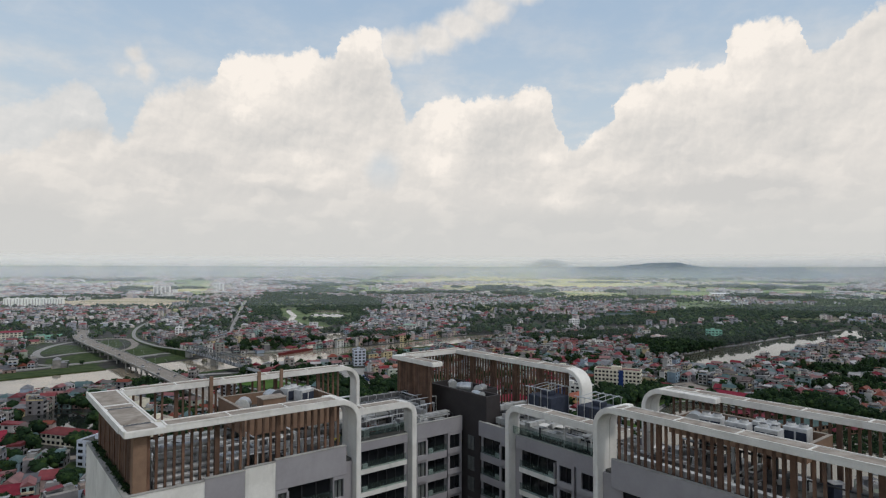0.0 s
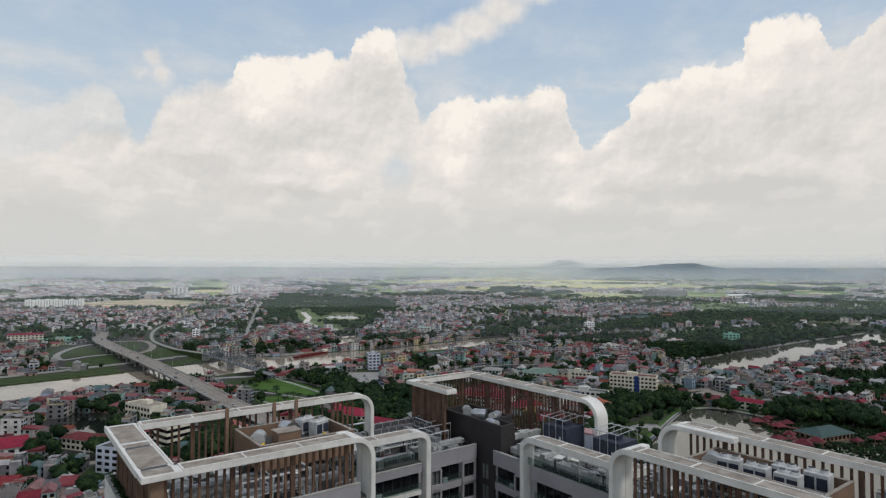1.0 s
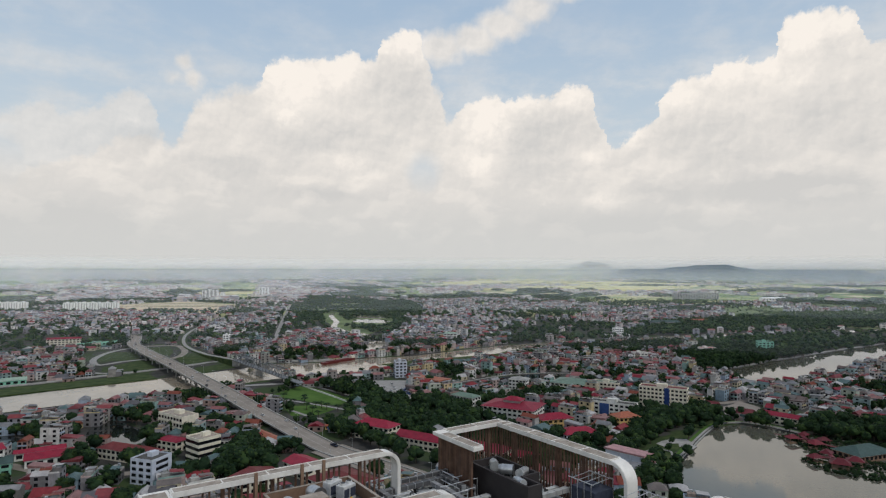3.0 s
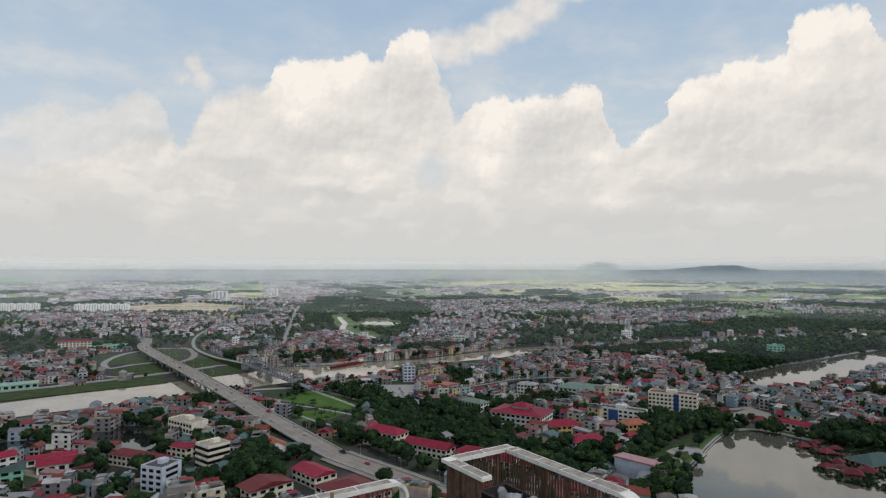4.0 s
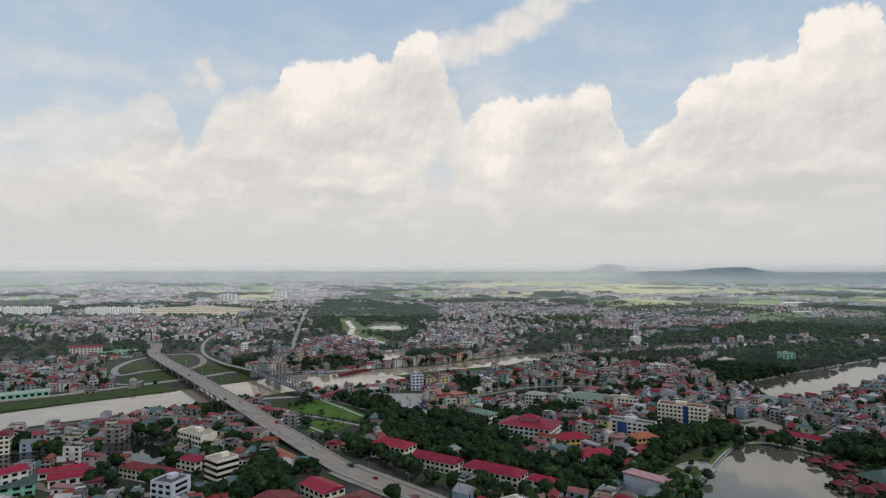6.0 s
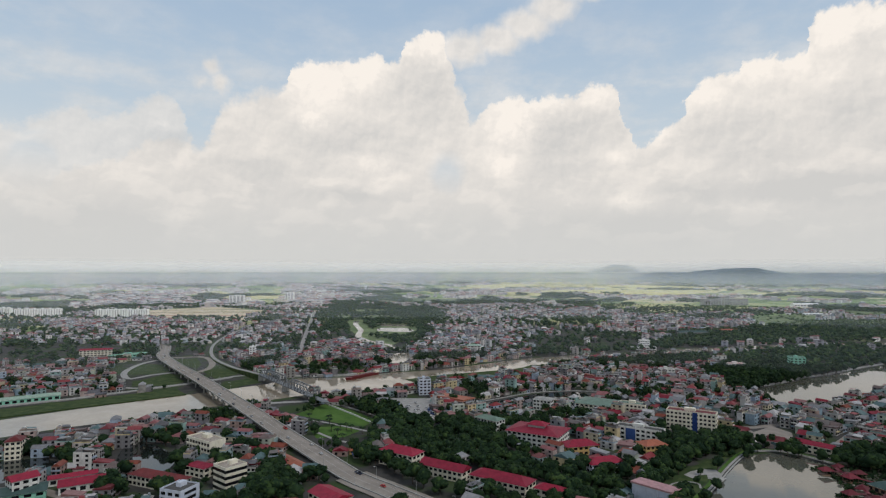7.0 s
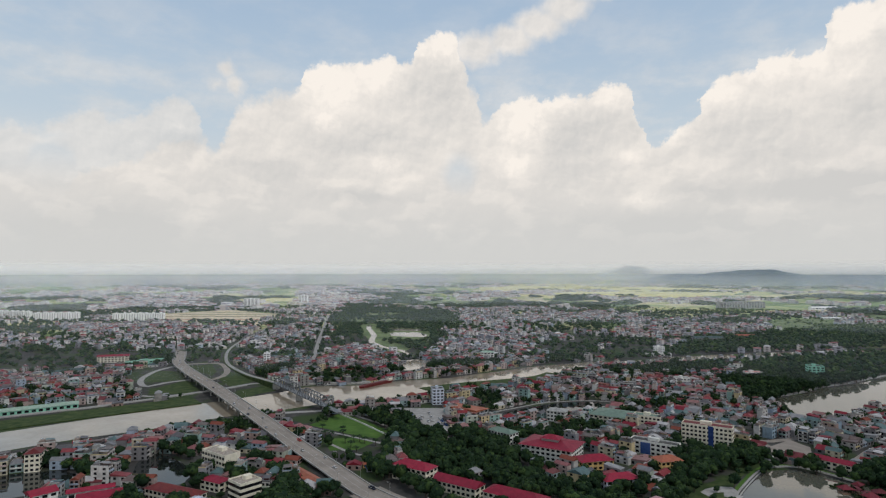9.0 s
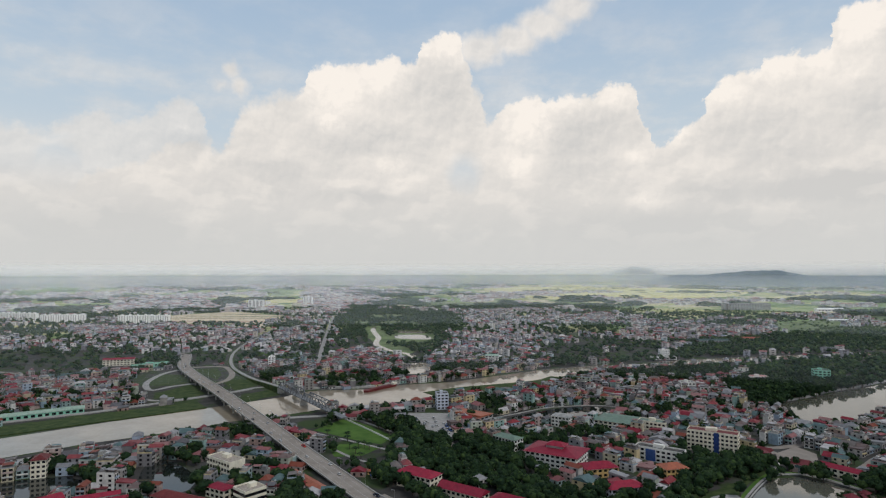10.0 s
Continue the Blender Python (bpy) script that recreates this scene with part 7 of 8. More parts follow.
block("large white apartment block far across the river", -1124, 2262, 58, 20, 11, 10, M_SLAB, "flat", M_SLAB, 4, 3, floor=3.5, sides=(0,), glass=M_PALE)
block("pale apartment tower far across the river", -1008, 2520, 38, 22, 12, 8, M_SLAB, "flat", M_SLAB, 3, 3, floor=3.5, sides=(0,), glass=M_PALE)
block("cream factory block far across the river", -1050, 2490, 34, 22, 4, 8, M_CREAM, "flat", M_ROOF_TILE, 6, 3, floor=3.5, sides=(0,), glass=M_PALE)
qx_, qy_, qz_, _ = lay(-9200, 10900)
block("hazy white tower block on the plain's edge", float(qx_), float(qy_), 95, 30, 10, 38, M_SLAB, "flat", M_SLAB, 6, 2, floor=4.6, sides=(0,), z=float(qz_))


def pavilion(cx, cy, wide, turn, roof_mat, label):
    p = thing("pavilion", Matrix.Translation((cx, cy, 0)) @ Matrix.Rotation(radians(turn), 4, "Z"), label, "pavilion", "lake pavilions")
    wide *= 0.58
    h = wide * 0.38
    part("deck", boxes([(-h - 0.6, -h * 0.8 - 0.6, 0, h + 0.6, h * 0.8 + 0.6, 0.6)]), M_BROWN, p)
    for sx in (-1, 1):
        for sy in (-1, 1):
            part("post", boxes([(sx * h - 0.12, sy * h * 0.8 - 0.12, 0.6, sx * h + 0.12, sy * h * 0.8 + 0.12, 3.4)]), M_BROWN, p)
    s = house_roof("hip", wide, wide * 0.8, 3.4, wide * 0.28)
    part("roof", raw_mesh("roof", s.v, s.f, [M_BROWN, roof_mat], s.s), None, p)


for cx, cy, w, t in ((206, 441, 14, 10), (218, 450, 12, 40), (215, 428, 15, 20), (225, 437, 13, 0), (199, 397, 14, 15), (211, 407, 14, 50), (208, 386, 19, -25), (220, 392, 15, -25), (246, 394, 12, 30), (262, 400, 13, 10), (272, 408, 12, 30)):
    pavilion(cx, cy, w, t, M_ROOF_WORN, "open lake pavilion with a crimson roof")
block("broad teal-roofed restaurant hall by the lake", 236, 412, 31, 19, 1, 25, M_BROWN, "hip", M_ROOF_TEAL, 8, 5, 4.0, 4.0)
for (xa, ya), (xb, yb) in (((209, 439), (222, 436)), ((215, 447), (214, 432)), ((202, 398), (217, 393)), ((211, 403), (208, 390)), ((217, 428), (224, 420))):
    deck = thing("footbridge", Matrix.Identity(4), "roofed red footbridge between the lake pavilions", "footbridge", "lake footbridges")
    bm = bmesh.new()
    beam(bm, (xa, ya, 0.75), (xb, yb, 0.75), 2.2, 0.3)
    part("deck", bm, M_BROWN, deck)
    bm = bmesh.new()
    beam(bm, (xa, ya, 3.2), (xb, yb, 3.2), 2.6, 0.25)
    part("roof", bm, M_ROOF_WORN, deck)
    for u in (0.1, 0.5, 0.9):
        x, y = xa + (xb - xa) * u, ya + (yb - ya) * u
        part("post", boxes([(x - 0.15, y - 0.15, -0.5, x + 0.15, y + 0.15, 3.1)]), M_BROWN, deck)

marsh = Stamp()
r_m = np.random.default_rng(44)
mx, my = r_m.uniform(192, 300, 2600), r_m.uniform(345, 462, 2600)
patch = np.array([noise.noise((a * 0.11, b * 0.11, 3.0)) for a, b in zip(mx, my)])
ok = inside(mx, my, [(200, 452), (214, 462), (240, 454), (294, 430), (298, 400), (286, 350), (222, 358), (196, 378), (192, 400), (206, 416)]) & ((patch > -0.16) | (mx > 232)) & (np.hypot(mx - 236, my - 412) > 15)
mx, my = mx[ok], my[ok]
for k in range(4):
    v, f = crown_shape(140 + k, 34, 0.10, 5, 0)
    sel = np.arange(len(mx)) % 4 == k
    n = int(sel.sum())
    high = r_m.uniform(1.2, 2.6, n)
    marsh.add(v, f, np.zeros(len(f)), np.stack([mx[sel], my[sel], np.full(n, -0.5)], 1), np.stack([high * 1.6, high * 1.6, high], 1), r_m.uniform(0, 6.28, n))
tagged(new("water_plants", marsh.mesh("water_plants", [M_LEAF], True)), "dark green water plants crowding round the lake pavilions", "water plants", kind="stuff")
block("blue canvas market canopy beside the park", -120, 438, 9, 7, 1, 20, M_BLOCKGREY, "ridge", M_ROOF_BLUE, 2, 1, 1.4, 2.6)
block("small ochre kiosk with an orange tiled roof", -126, 446, 7, 6, 1, 20, M_OCHRE, "hip", M_ROOF_TILE, 2, 1, 1.6, 2.8)

# ---- bridges and traffic ----
piers = [p for p in HIGHWAY if p[2] > 4.5]
bridge = thing("road_bridge", Matrix.Identity(4), "concrete girder bridge carrying the road over the river", "bridge")
part("girder", strip(piers, 6.5, -0.9, 1.5), M_KERB, bridge)
for p, q in zip(piers[::3], piers[1::3]):
    d = Vector((q[0] - p[0], q[1] - p[1], 0)).normalized()
    n = Vector((-d[1], d[0], 0))
    bm = bmesh.new()
    beam(bm, Vector(p) + n * 7.5 + Vector((0, 0, -3)), Vector(p) - n * 7.5 + Vector((0, 0, -3)), 1.8, 1.3)
    for s in (-5, 0, 5):
        tube(bm, Vector((p[0], p[1], -1)) + n * s, Vector((p[0], p[1], p[2] - 3.2)) + n * s, 0.8, 10)
    part("pier", bm, M_KERB, bridge)

truss = thing("truss_bridge", Matrix.Identity(4), "grey steel truss railway bridge of two spans", "bridge")
A0, A1 = Vector((-323, 719, 7.6)), Vector((-213, 601, 7.6))
along = (A1 - A0).normalized()
cross = Vector((-along[1], along[0], 0))
bm = bmesh.new()
beam(bm, A0 - along * 4, A1 + along * 30, 7.0, 0.8)
part("deck", bm, M_GIRDER, truss)
span = (A1 - A0).length / 2
for s in range(2):
    base = A0 + along * span * s
    for side in (-3.6, 3.6):
        o = base + cross * side
        n = 9
        crest = [0, 8.0, 8.4, 8.4, 8.4, 8.4, 8.4, 8.4, 8.0, 0]
        lowp = [o + along * (1.5 + (span - 3) * k / n) for k in range(n + 1)]
        top = [p + Vector((0, 0, h)) for p, h in zip(lowp, crest)]
        bm = bmesh.new()
        beam(bm, lowp[0], lowp[-1], 0.7, 0.9)
        for k in range(n):
            beam(bm, top[k], top[k + 1], 0.75, 0.75)
        part("chord", bm, M_GIRDER, truss)
        for k in range(1, n):
            bm = bmesh.new()
            beam(bm, lowp[k], top[k], 0.5, 0.5)
            if k < n - 1:
                beam(bm, *((lowp[k], top[k + 1]) if k >= n // 2 else (top[k], lowp[k + 1])), 0.45, 0.45)
            part("web_member", bm, M_GIRDER, truss)
    for k in range(2, 8):
        bm = bmesh.new()
        p = base + along * (1.5 + (span - 3) * k / 9) + Vector((0, 0, crest[k]))
        beam(bm, p - cross * 3.6, p + cross * 3.6, 0.45, 0.45)
        part("cross_brace", bm, M_GIRDER, truss)
for s in (0, 1, 2):
    p = A0 + along * span * s
    part("pier", boxes([(p[0] - 3.2, p[1] - 3.2, -1, p[0] + 3.2, p[1] + 3.2, 7.2)]), M_KERB, truss)
structure("railway", strip(RAIL, 2.6, 0.0, 0.5), M_PATH, "pale railway line curving to the bridge", "railway")
structure("railway_bank", strip(RAIL, 4.4, -0.3, 9.0), M_VERGE, "grassy railway embankment", "embankment")


def car(label, x, y, z, turn, paint, scale=1.0):
    c = thing("car", Matrix.Translation((x, y, z)) @ Matrix.Rotation(turn, 4, "Z"), label, "car", "cars on the road")
    body = soft_box(-2.2 * scale, -0.9, 0.35, 2.2 * scale, 0.9, 0.95 * scale, r=0.14)
    part("body", body, paint, c)
    cab = soft_box(-1.6 * scale, -0.8, 0.95 * scale, 1.0 * scale, 0.8, 1.5 * scale, r=0.2)
    part("cabin", cab, M_GLASS, c)
    part("roof_panel", boxes([(-1.2 * scale, -0.66, 1.5 * scale, 0.6 * scale, 0.66, 1.54 * scale)]), paint, c)
    for sx in (-1.35, 1.35):
        for sy in (-0.85, 0.85):
            bm = bmesh.new()
            tube(bm, (sx * scale, sy - 0.1, 0.34), (sx * scale, sy + 0.1, 0.34), 0.34, 10)
            wheel = part("wheel", bm, M_FRAME, c)
            bm = bmesh.new()
            tube(bm, (sx * scale, sy - 0.12, 0.34), (sx * scale, sy + 0.12, 0.34), 0.19, 8)
            part("rim", bm, M_STEEL, wheel)


r_car = np.random.default_rng(5)
M_SILVER = surface("silver_paint", (0.4, 0.4, 0.41), (0.5, 0.5, 0.51), 1.0, 0.3, 0, 0.4)
for k, i in enumerate(range(3, len(HIGHWAY) - 14, 2)):
    p, q = HIGHWAY[i], HIGHWAY[i + 1]
    if r_car.random() < 0.35:
        continue
    t = math.atan2(q[1] - p[1], q[0] - p[0])
    off = r_car.choice([-5.7, -2.4, 2.4, 5.7])
    paint, lab = [(M_CASE, "white car on the road"), (M_NAVY, "dark car on the road"), (M_SILVER, "silver car on the road"), (M_RED, "red car on the road")][r_car.choice(4, p=(0.42, 0.26, 0.26, 0.06))]
    car(lab, p[0] - math.sin(t) * off, p[1] + math.cos(t) * off, p[2] + 0.02, t + (math.pi if off > 0 else 0), paint, 1.0 if r_car.random() < 0.8 else 1.5)

r_yard = np.random.default_rng(21)
for k in range(26):
    u, v = r_yard.uniform(0, 1), r_yard.uniform(-1, 1)
    x, y = -116 + 50 * u + 11 * v, 622 - 72 * u + 9 * v
    paint, lab = [(M_CASE, "white van parked in the yard"), (M_SILVER, "silver car parked in the yard"), (M_CASE, "white car parked in the yard"), (M_ROOF_BLUE, "blue van parked in the yard")][k % 4]
    car(lab, x, y, 0.15, -0.96 + r_yard.normal(0, 0.25) + (1.57 if k % 3 == 0 else 0), paint, 1.5 if k % 2 else 1.15)

for i in range(3, len(HIGHWAY) - 12, 3):
    for sd in (-9.2, 9.2):
        p, q = HIGHWAY[i], HIGHWAY[i + 1]
        t = math.atan2(q[1] - p[1], q[0] - p[0])
        l = thing("street_lamp", Matrix.Translation((p[0] - math.sin(t) * sd, p[1] + math.cos(t) * sd, p[2] + (0.8 if p[2] > 3 else -0.5))) @ Matrix.Rotation(t, 4, "Z"), "grey street lamp on the road's edge", "street lamp", "street lamps")
        sg = -1 if sd > 0 else 1
        bm = bmesh.new()
        tube(bm, (0, 0, 0), (0, 0, 8.5), 0.11, 6, 0.07)
        tube(bm, (0, 0, 8.5), (0, sg * 2.2, 9.1), 0.06, 6)
        part("pole", bm, M_STEEL, l)
        part("head", boxes([(-0.15, sg * 2.2 - 0.35, 9.02, 0.15, sg * 2.2 + 0.35, 9.2)]), M_CASE, l)

barge = thing("barge", Matrix.Translation((-205, 762, 0.1)) @ Matrix.Rotation(math.atan2(54, 31), 4, "Z"), "long rust-red river barge moored at the bank", "boat")
bm = bmesh.new()
hull = [(-30, 0), (-25, 4.2), (26, 4.2), (31, 2.2), (31, -2.2), (26, -4.2), (-25, -4.2)]
lo = [bm.verts.new((x * 0.95, y * 0.85, 0)) for x, y in hull]
up = [bm.verts.new((x, y, 2.6)) for x, y in hull]
for k in range(len(hull)):
    bm.faces.new((lo[k], lo[(k + 1) % 7], up[(k + 1) % 7], up[k]))
bm.faces.new(up)
part("hull", bm, M_ROOF_MAROON, barge)
part("hatch", soft_box(-18, -3, 2.6, 20, 3, 3.4, r=0.2), M_ROOF_MAROON, barge)
part("wheelhouse", soft_box(23, -2.6, 2.6, 29, 2.6, 5.6, r=0.15), M_CREAM, barge)


# ---- plant on the tower's roof ----
def enclosure(x0, y0, x1, y1, z0, z1, label, notch=None):
    e = thing("plant_enclosure", at_tower(0, 0), label, "enclosure", "roof enclosures")
    w = 0.3
    for b in ((x0, y0, x1, y0 + w), (x0, y1 - w, x1, y1), (x0, y0 + w, x0 + w, y1 - w), (x1 - w, y0 + w, x1, y1 - w)):
        part("wall", boxes([(b[0], b[1], z0, b[2], b[3], z1)]), M_BROWN, e)
        part("coping", boxes([(b[0] - 0.04, b[1] - 0.04, z1, b[2] + 0.04, b[3] + 0.04, z1 + 0.07)]), M_TAN, e)
    part("floor", boxes([(x0 + w, y0 + w, z0, x1 - w, y1 - w, z1 - 1.5)]), M_DECK, e)
    for xx in (x0 + 0.3, x1 - 0.3):
        for yy in (y0 + 0.3, (y0 + y1) / 2, y1 - 0.3):
            part("leg", boxes([(xx - 0.12, yy - 0.12, 85.4, xx + 0.12, yy + 0.12, z0)]), M_STEEL, e)
    return e


enclosure(25.4, 69.6, 37.8, 79.2, 87.6, 90.6, "brown walled plant enclosure on the roof")
enclosure(61.4, 23.0, 67.8, 37.0, 89.2, 90.8, "brown walled enclosure full of cooling units")


def condenser(x, y, z, turn=0.0, fans=2):
    c = thing("cooling_unit", at_tower(x, y, z, turn), "white roof cooling unit with fan rings on top", "air conditioner", "roof cooling units")
    wide = 1.15 * fans
    part("casing", soft_box(-wide / 2, -0.75, 0.1, wide / 2, 0.75, 2.1, r=0.06), M_CASE, c)
    for k in range(fans):
        u = -wide / 2 + 1.15 * (k + 0.5)
        bm = bmesh.new()
        tube(bm, (u, 0, 2.1), (u, 0, 2.4), 0.48, 16, 0.42)
        ring = part("fan_ring", bm, M_CASE, c)
        bm = bmesh.new()
        tube(bm, (u, 0, 2.4), (u, 0, 2.42), 0.36, 14)
        part("fan_grille", bm, M_FRAME, ring)
        part("coil_panel", boxes([(u - 0.48, -0.78, 0.5, u + 0.48, -0.75, 1.7)]), M_NAVY, c)
        part("coil_panel", boxes([(u - 0.48, 0.75, 0.5, u + 0.48, 0.78, 1.7)]), M_NAVY, c)
    part("plinth", boxes([(-wide / 2, -0.6, 0, wide / 2, 0.6, 0.1)]), M_KERB, c)


for x, y, t in ((63.6, 33.2, 100), (63.3, 30.2, 95), (63.4, 27.2, 92), (65.6, 28.4, 92), (66.2, 25.6, 92)):
    condenser(x, y, 89.3, t)
for x, y in ((34.4, 77.2), (35.4, 75.0)):
    condenser(x, y, 89.1, 20)


def round_fan(x, y, z, turn, r=0.9):
    f = thing("extract_fan", at_tower(x, y, z, turn), "round galvanised extract fan on a cradle", "fan", "roof fans")
    bm = bmesh.new()
    tube(bm, (-0.9, 0, r + 0.2), (0.9, 0, r + 0.2), r, 20)
    part("drum", bm, M_STEEL, f)
    bm = bmesh.new()
    tube(bm, (0.9, 0, r + 0.2), (1.5, 0, r + 0.2), r, 20, r * 0.72)
    part("cone", bm, M_STEEL, f)
    bm = bmesh.new()
    tube(bm, (-1.0, 0, r + 0.2), (-0.9, 0, r + 0.2), r * 1.08, 20)
    part("flange", bm, M_DUCT, f)
    for u in (-0.6, 0.6):
        part("cradle", boxes([(u - 0.06, -r * 0.8, 0, u + 0.06, r * 0.8, r * 0.55)]), M_STEEL, f)


for x, y, z, t, r in ((63.4, 77.6, 87.1, 60, 0.75), (63.6, 74.4, 87.1, 130, 0.8), (64.8, 72.2, 87.1, 20, 0.7), (61.8, 69.4, 87.1, 80, 0.6), (31.6, 76.2, 89.1, 100, 1.0), (27.0, 74.6, 89.1, 60, 0.9), (64.0, 35.4, 89.3, 20, 0.9), (65.6, 34.2, 89.3, 110, 0.8)):
    round_fan(x, y, z, t, r)


def duct(points, wide, high, z, label="grey insulated air duct on the roof"):
    """A boxed duct along the points, with joint flanges and short legs."""
    d = thing("air_duct", at_tower(0, 0), label, "duct", "roof ducts")
    for (xa, ya), (xb, yb) in zip(points, points[1:]):
        bm = bmesh.new()
        beam(bm, (xa, ya, z + high / 2), (xb, yb, z + high / 2), wide, high)
        part("duct_section", bm, M_DUCT, d)
        length = math.hypot(xb - xa, yb - ya)
        ux, uy = (xb - xa) / length, (yb - ya) / length
        n = max(1, int(length / 1.4))
        for k in range(n + 1):
            s = length * k / n
            bm = bmesh.new()
            beam(bm, (xa + ux * (s - 0.04), ya + uy * (s - 0.04), z + high / 2), (xa + ux * (s + 0.04), ya + uy * (s + 0.04), z + high / 2), wide + 0.1, high + 0.1)
            part("flange", bm, M_STEEL, d)
            if k % 2 == 0:
                part("leg", boxes([(xa + ux * s - 0.05, ya + uy * s - 0.05, z - 0.62, xa + ux * s + 0.05, ya + uy * s + 0.05, z)]), M_STEEL, d)


def pipe(points, r, mat=None, label="thin roof service pipe"):
    p = thing("pipe", at_tower(0, 0), label, "pipe", "roof pipes")
    part("pipe_length", tubes(points, r, 7), mat or M_STEEL, p)


DK = 83.6
for pts, w, h, dz in (([(38, 79.6), (52, 79.6), (59.6, 79.6)], 1.3, 0.8, 1.0), ([(38.5, 76.2), (47, 76.2), (47, 83.5)], 1.0, 0.7, 0.7), ([(50, 74.2), (59.5, 74.2)], 1.1, 0.6, 0.8), ([(51, 77.0), (58.8, 77.0)], 0.8, 0.6, 1.6),
                      ([(41, 73.4), (49, 73.4)], 0.7, 0.5, 0.7), ([(53.6, 72.6), (53.6, 84)], 0.8, 0.6, 2.0), ([(38.2, 84.2), (56.2, 84.2)], 1.0, 0.9, 0.7),
                      ([(62.4, 65.4), (62.4, 48), (62.4, 42.5)], 1.2, 0.8, 0.8), ([(64.6, 64.6), (64.6, 55)], 1.0, 0.7, 0.7), ([(61.6, 63.4), (68, 63.4)], 0.9, 0.6, 1.9), ([(67.4, 66), (67.4, 81)], 0.9, 0.7, 0.9), ([(66.9, 69), (69.2, 69)], 0.8, 0.6, 1.7),
                      ([(68.7, 72), (68.7, 83)], 0.8, 0.6, 0.8), ([(66.9, 78.2), (69.2, 78.2)], 0.9, 0.6, 1.6), ([(61.4, 58.6), (66.4, 58.6)], 0.8, 0.5, 1.7), ([(62.0, 45.6), (68, 45.6)], 0.9, 0.6, 1.6), ([(64.6, 52.6), (64.6, 44)], 0.8, 0.6, 0.7)):
    duct(pts, w, h, DK + dz)
for pts, w, h, dz in (([(37.6, 81.6), (58.8, 81.6)], 0.9, 0.7, 2.1), ([(44, 78), (44, 85)], 0.8, 0.6, 2.6), ([(48.6, 83), (59, 83)], 0.7, 0.6, 2.7), ([(56, 76), (56, 84.6)], 0.8, 0.6, 2.4), ([(40.6, 74.6), (40.6, 84)], 0.7, 0.6, 1.5),
                      ([(63.4, 66.6), (69, 66.6)], 0.9, 0.7, 2.2), ([(66.9, 73.4), (69.4, 73.4)], 0.8, 0.6, 2.3), ([(63.6, 56.4), (66, 56.4), (66, 44.4)], 0.7, 0.6, 1.6), ([(61.4, 50.2), (66.0, 50.2)], 0.8, 0.6, 1.4)):
    duct(pts, w, h, DK + dz)
DW = 85.4
for y in (65.2, 68.4, 72.6, 76.6):
    duct([(15.4, y), (33.4, y)], 0.8, 0.6, DW + 0.7 + 0.35 * (int(y) % 3))
for x in (57.0, 59.2, 60.3):
    duct([(x, 9.0), (x, 20 if x > 57.5 else 38.5)], 0.8, 0.6, DW + 0.7 + 0.3 * (int(x) % 2))
duct([(59.6, 25.2), (59.6, 39.4)], 0.9, 0.6, DW + 0.8)
r_p = np.random.default_rng(12)
for k in range(26):
    x0, y0, z0 = (r_p.uniform(37.5, 58), r_p.uniform(72.6, 84.6), DK + r_p.uniform(0.3, 1.9)) if k < 12 else ((r_p.uniform(61.6, 69), r_p.uniform(44, 65), DK + r_p.uniform(0.3, 2.0)) if k < 20 else (r_p.uniform(14.5, 33), r_p.uniform(63, 79), DW + r_p.uniform(0.4, 2.0)))
    ln = r_p.uniform(3, 8) * (1 if r_p.random() < 0.5 else -1)
    lim = (36.8, 59.8, 72.4, 85.6) if k < 12 else ((61.4, 69.2, 42.5, 65.6) if k < 20 else (14.4, 33.6, 62.6, 69.2))
    turn_x = r_p.random() < 0.5
    x1 = min(max(x0 + (ln if turn_x else 0), lim[0]), lim[1])
    y1 = min(max(y0 + (0 if turn_x else ln), lim[2]), lim[3])
    y0 = min(max(y0, lim[2]), lim[3])
    y1 = y0 if turn_x else y1
    base = DK if k < 20 else DW
    pipe([(x0, y0, base), (x0, y0, z0), (x1, y1, z0), (x1, y1, base)], r_p.uniform(0.05, 0.11))
for k in range(54):
    zone = k % 3
    x, y, z = (r_p.uniform(37.5, 58), r_p.uniform(72.8, 84), DK) if zone == 0 else ((r_p.uniform(63, 68), r_p.uniform(43, 64), DK) if zone == 1 else (r_p.uniform(15, 23), r_p.uniform(63, 80), DW))
    w, d, h = r_p.uniform(0.5, 1.3), r_p.uniform(0.4, 1.1), r_p.uniform(0.5, 1.5)
    u = thing("plant_box", at_tower(x, y, z, float(r_p.choice([0, 90]))), "pale metal plant box on the roof deck", "plant box", "roof plant boxes")
    part("casing", soft_box(-w, -d, 0.15, w, d, h, r=0.04), [M_CASE, M_DUCT, M_STEEL][k % 3], u)
    part("lid", boxes([(-w - 0.05, -d - 0.05, h, w + 0.05, d + 0.05, h + 0.06)]), M_CASE, u)
    part("plinth", boxes([(-w * 0.8, -d * 0.8, 0, w * 0.8, d * 0.8, 0.15)]), M_KERB, u)


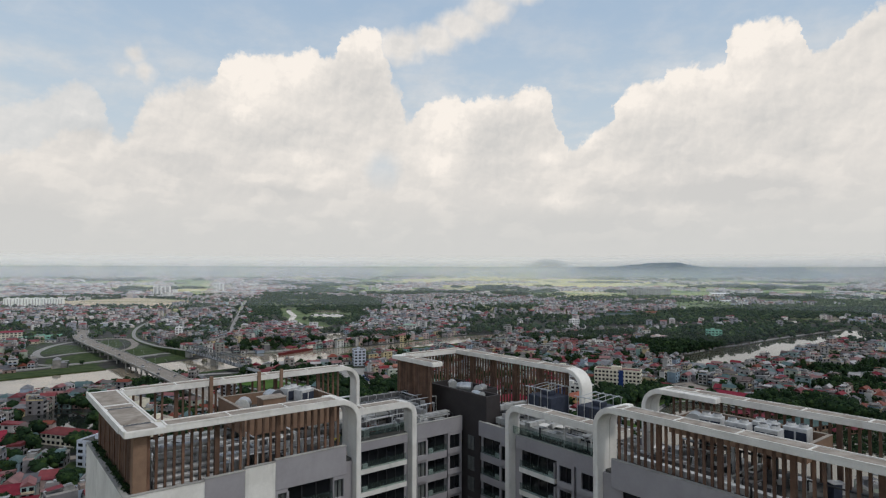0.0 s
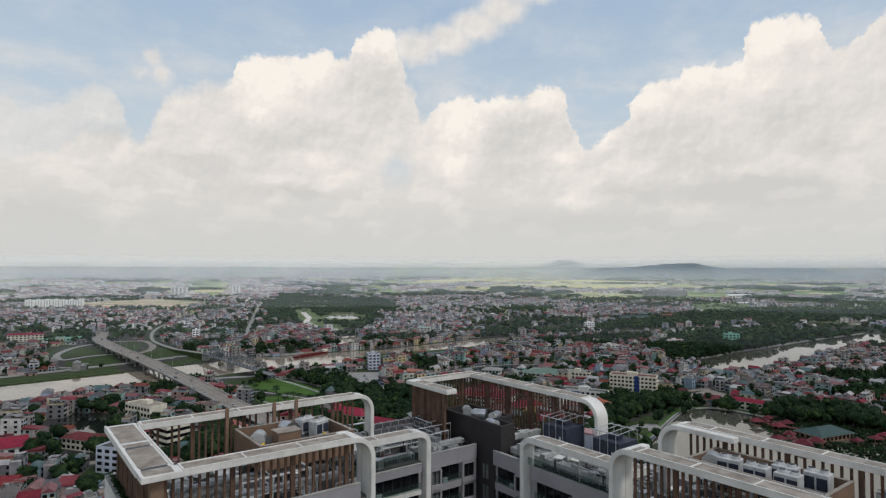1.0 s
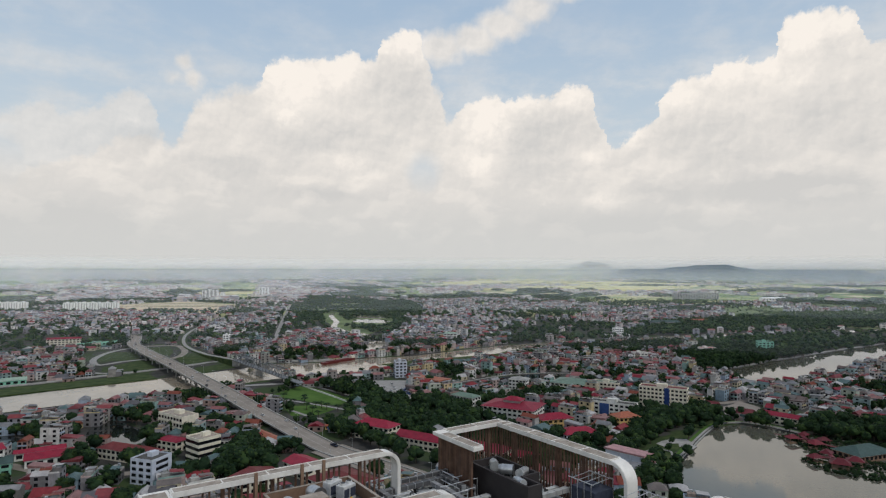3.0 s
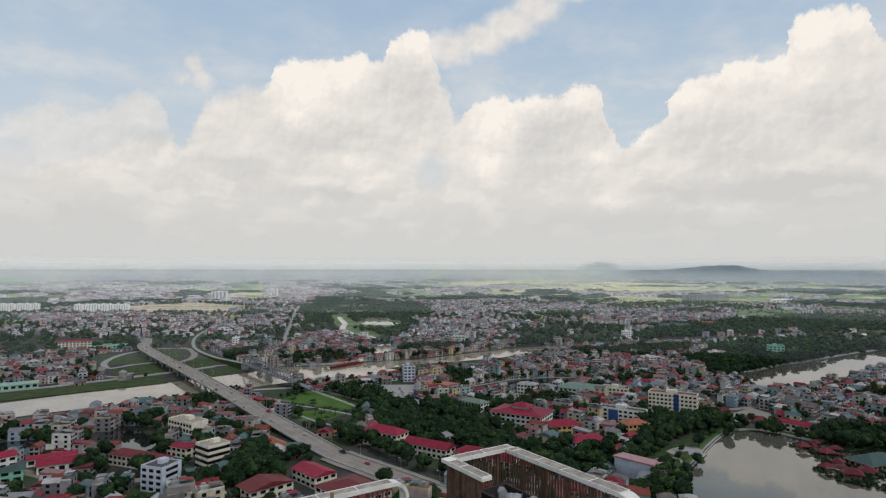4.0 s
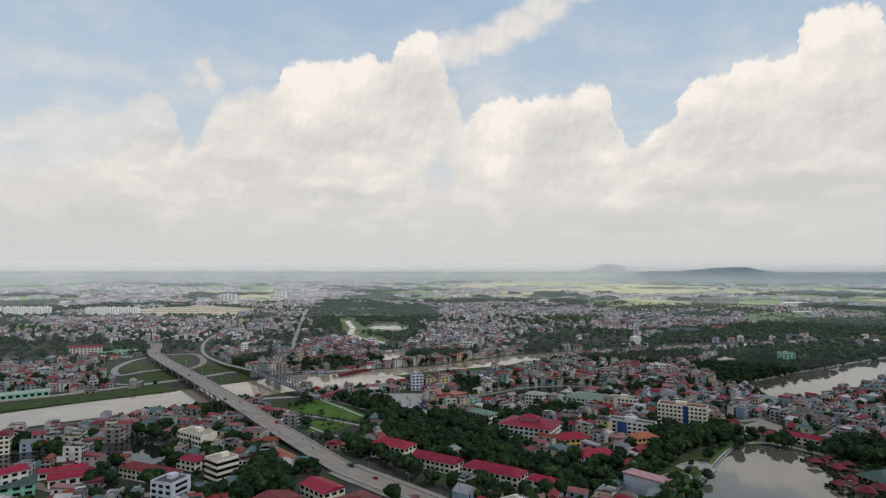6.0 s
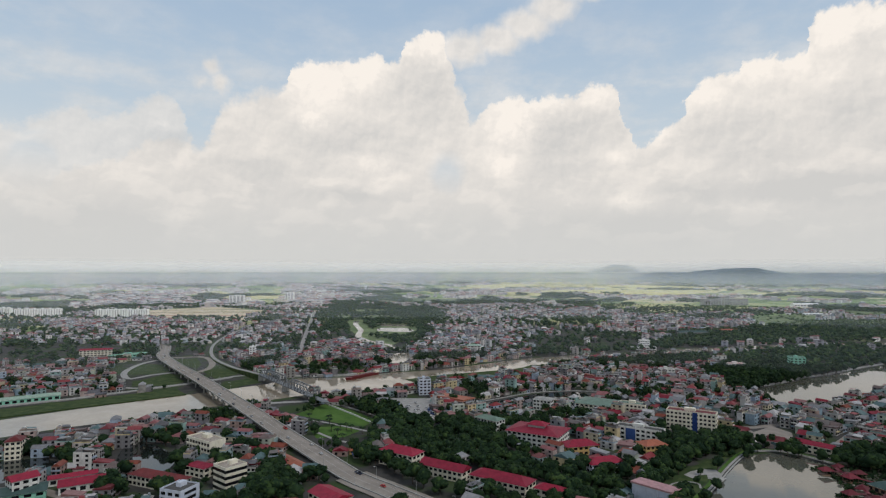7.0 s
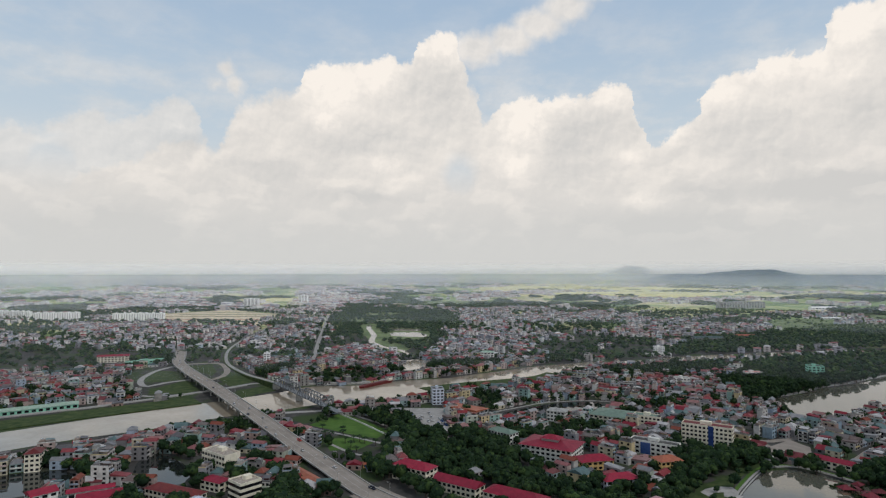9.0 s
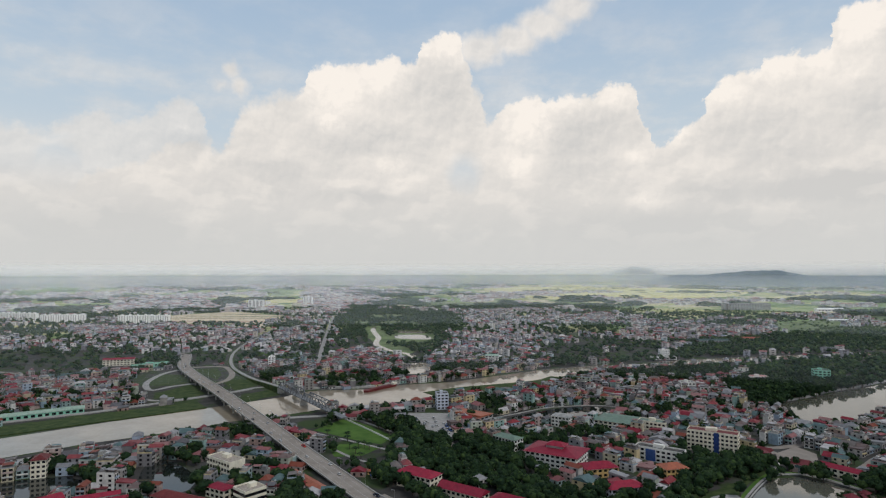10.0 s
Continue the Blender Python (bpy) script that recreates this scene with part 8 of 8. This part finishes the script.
# runs of thin pipes and cable trays over the ducts, and scraps of white board
for k in range(150):
    zone = (0, 0, 1, 1, 2, 3)[k % 6]
    lim, base = (((36.8, 59.6, 72.4, 85.6), DK), ((61.6, 69.2, 42.5, 83.0), DK), ((14.4, 33.6, 62.6, 69.2), DW), ((56.4, 67.6, 9.5, 38.0), DW))[zone]
    x0, y0, z0 = r_p.uniform(lim[0], lim[1]), r_p.uniform(lim[2], lim[3]), base + r_p.uniform(1.2, 3.4 if zone < 2 else 3.0)
    if zone == 1 and 48 < y0 < 64 and x0 > 65.4:
        x0 = 64.8
    if zone == 1 and y0 > 64.5:
        y0 = r_p.uniform(43, 64)
    along_x = r_p.random() < (0.65 if zone in (0, 2) else 0.3)
    ln = r_p.uniform(2.5, 7.5) * r_p.choice([-1, 1])
    x1 = min(max(x0 + ln, lim[0]), lim[1] if zone != 1 else 65.0) if along_x else x0
    y1 = y0 if along_x else min(max(y0 + ln, lim[2]), lim[3] if zone != 1 else 65.0)
    drop = base + r_p.uniform(0.0, 1.0)
    if k % 5 == 4:
        w, d = r_p.uniform(0.4, 1.0), r_p.uniform(0.3, 0.8)
        q = thing("board", at_tower(x0, y0, z0 - 0.5, float(r_p.uniform(0, 90))), "white offcut board lying on the ducts", "board", "roof boards")
        part("sheet", boxes([(-w, -d, 0, w, d, 0.06)]), M_WHITE, q)
        part("prop", boxes([(-0.06, -0.06, base - z0 + 0.5, 0.06, 0.06, 0)]), M_STEEL, q)
    else:
        pipe([(x0, y0, drop), (x0, y0, z0), (x1, y1, z0), (x1, y1, drop)], r_p.uniform(0.06, 0.13), [M_CASE, M_STEEL, M_CASE, M_FRAME][k % 4], ["white", "galvanised", "white", "black"][k % 4] + " service pipe run over the roof plant")


def chiller(x, y, z):
    c = thing("chiller", at_tower(x, y, z), "navy water chiller under a frame of grey pipes", "chiller", "roof chillers")
    part("casing", soft_box(-2.0, -2.2, 0.3, 2.0, 2.2, 3.5, r=0.05), M_NAVY, c)
    part("casing_panel", boxes([(-2.03, -0.1, 0.4, -2.0, 0.1, 3.4)]), M_FRAME, c)
    part("skid", boxes([(-2.1, -2.3, 0, 2.1, 2.3, 0.3)]), M_STEEL, c)
    part("mark", boxes([(-2.04, -1.3, 1.6, -2.0, -0.9, 2.2)]), M_CASE, c)
    part("drive", soft_box(-0.6, -0.8, 3.5, 0.7, 0.8, 4.1, r=0.08), M_NAVY, c)
    for yy in (-1.9, -0.6, 0.7, 1.9):
        part("pipe_loop", tubes([(-2.35, yy, 0.2), (-2.35, yy, 4.6), (1.9, yy, 4.9), (2.3, yy, 4.6), (2.3, yy, 0.2)], 0.055, 8), M_STEEL, c)
    for xx in (-2.35, 1.9):
        part("header_pipe", tubes([(xx, -2.4, 4.75), (xx, 2.4, 4.75)], 0.075, 8), M_STEEL, c)


for px_, py_ in ((68.0, 60.6), (68.0, 51.4)):
    stand = thing("steel_platform", at_tower(px_, py_, DK), "steel plant platform on the roof", "platform", "roof platforms")
    part("platform_deck", boxes([(-2.4, -2.6, 1.3, 2.4, 2.6, 1.5)]), M_STEEL, stand)
    for sx in (-2.2, 2.2):
        for sy in (-2.4, 0, 2.4):
            part("leg", boxes([(sx - 0.1, sy - 0.1, 0, sx + 0.1, sy + 0.1, 1.3)]), M_STEEL, stand)
    chiller(px_, py_, DK + 1.5)

for x, y, z, t in ((26.4, 72.6, 89.6, 30), (35.2, 72.4, 89.6, 80), (64.2, 75.4, 87.9, 20), (64.3, 75.6, 87.9, 110), (39.0, 72.9, 84.3, 20), (66.4, 46.4, 84.9, 60)):
    b = thing("yellow_bar", at_tower(x, y, z, t), "yellow painted pipe support bar", "pipe support", "yellow supports")
    part("bar", tubes([(-0.9, 0, -0.2), (0.9, 0, 0.3)], 0.16, 8), M_YELLOW, b)
    part("foot", boxes([(-0.9, -0.1, -0.6, -0.7, 0.1, -0.2), (0.6, -0.1, -0.6, 0.8, 0.1, 0.2)]), M_YELLOW, b)
for x, y in ((42.5, 74.6), (46.6, 75.6)):
    b = thing("red_crate", at_tower(x, y, DK), "red plastic crate on the roof deck", "crate", "red crates")
    part("shell", soft_box(-0.8, -0.6, 0, 0.8, 0.6, 0.8, r=0.05), M_RED, b)
    part("load", boxes([(-0.7, -0.5, 0.8, 0.7, 0.5, 0.86)]), M_BROWN, b)
tank = thing("roof_shed", at_tower(30.2, 73.4, 89.1), "brown boxed stair head inside the enclosure", "shed")
part("body", soft_box(-1.5, -1.1, 0, 1.5, 1.1, 1.9, r=0.05), M_BROWN, tank)
part("lid", boxes([(-1.6, -1.2, 1.9, 1.6, 1.2, 2.0)]), M_TAN, tank)

# small clutter behind the slats
for k in range(110):
    zone = k % 11
    x, y = (r_p.uniform(15, 33), r_p.uniform(62.8, 79)) if zone < 5 else ((r_p.uniform(56.2, 67.4), r_p.uniform(9.5, 38)) if zone < 9 else (r_p.uniform(37.5, 58), r_p.uniform(72.8, 84)))
    w, d, h = r_p.uniform(0.2, 0.8), r_p.uniform(0.2, 0.7), r_p.uniform(0.4, 1.9)
    u = thing("plant_cabinet", at_tower(x, y, DK if zone >= 9 else DW, float(r_p.uniform(0, 90))), "small metal cabinet among the roof plant", "plant box", "roof cabinets")
    part("casing", boxes([(-w, -d, 0, w, d, h)]), [M_CASE, M_FRAME, M_DUCT, M_CASE, M_DECK, M_NAVY, M_STEEL, M_FRAME][k % 8], u)
    part("cap", boxes([(-w - 0.04, -d - 0.04, h, w + 0.04, d + 0.04, h + 0.05)]), M_STEEL, u)
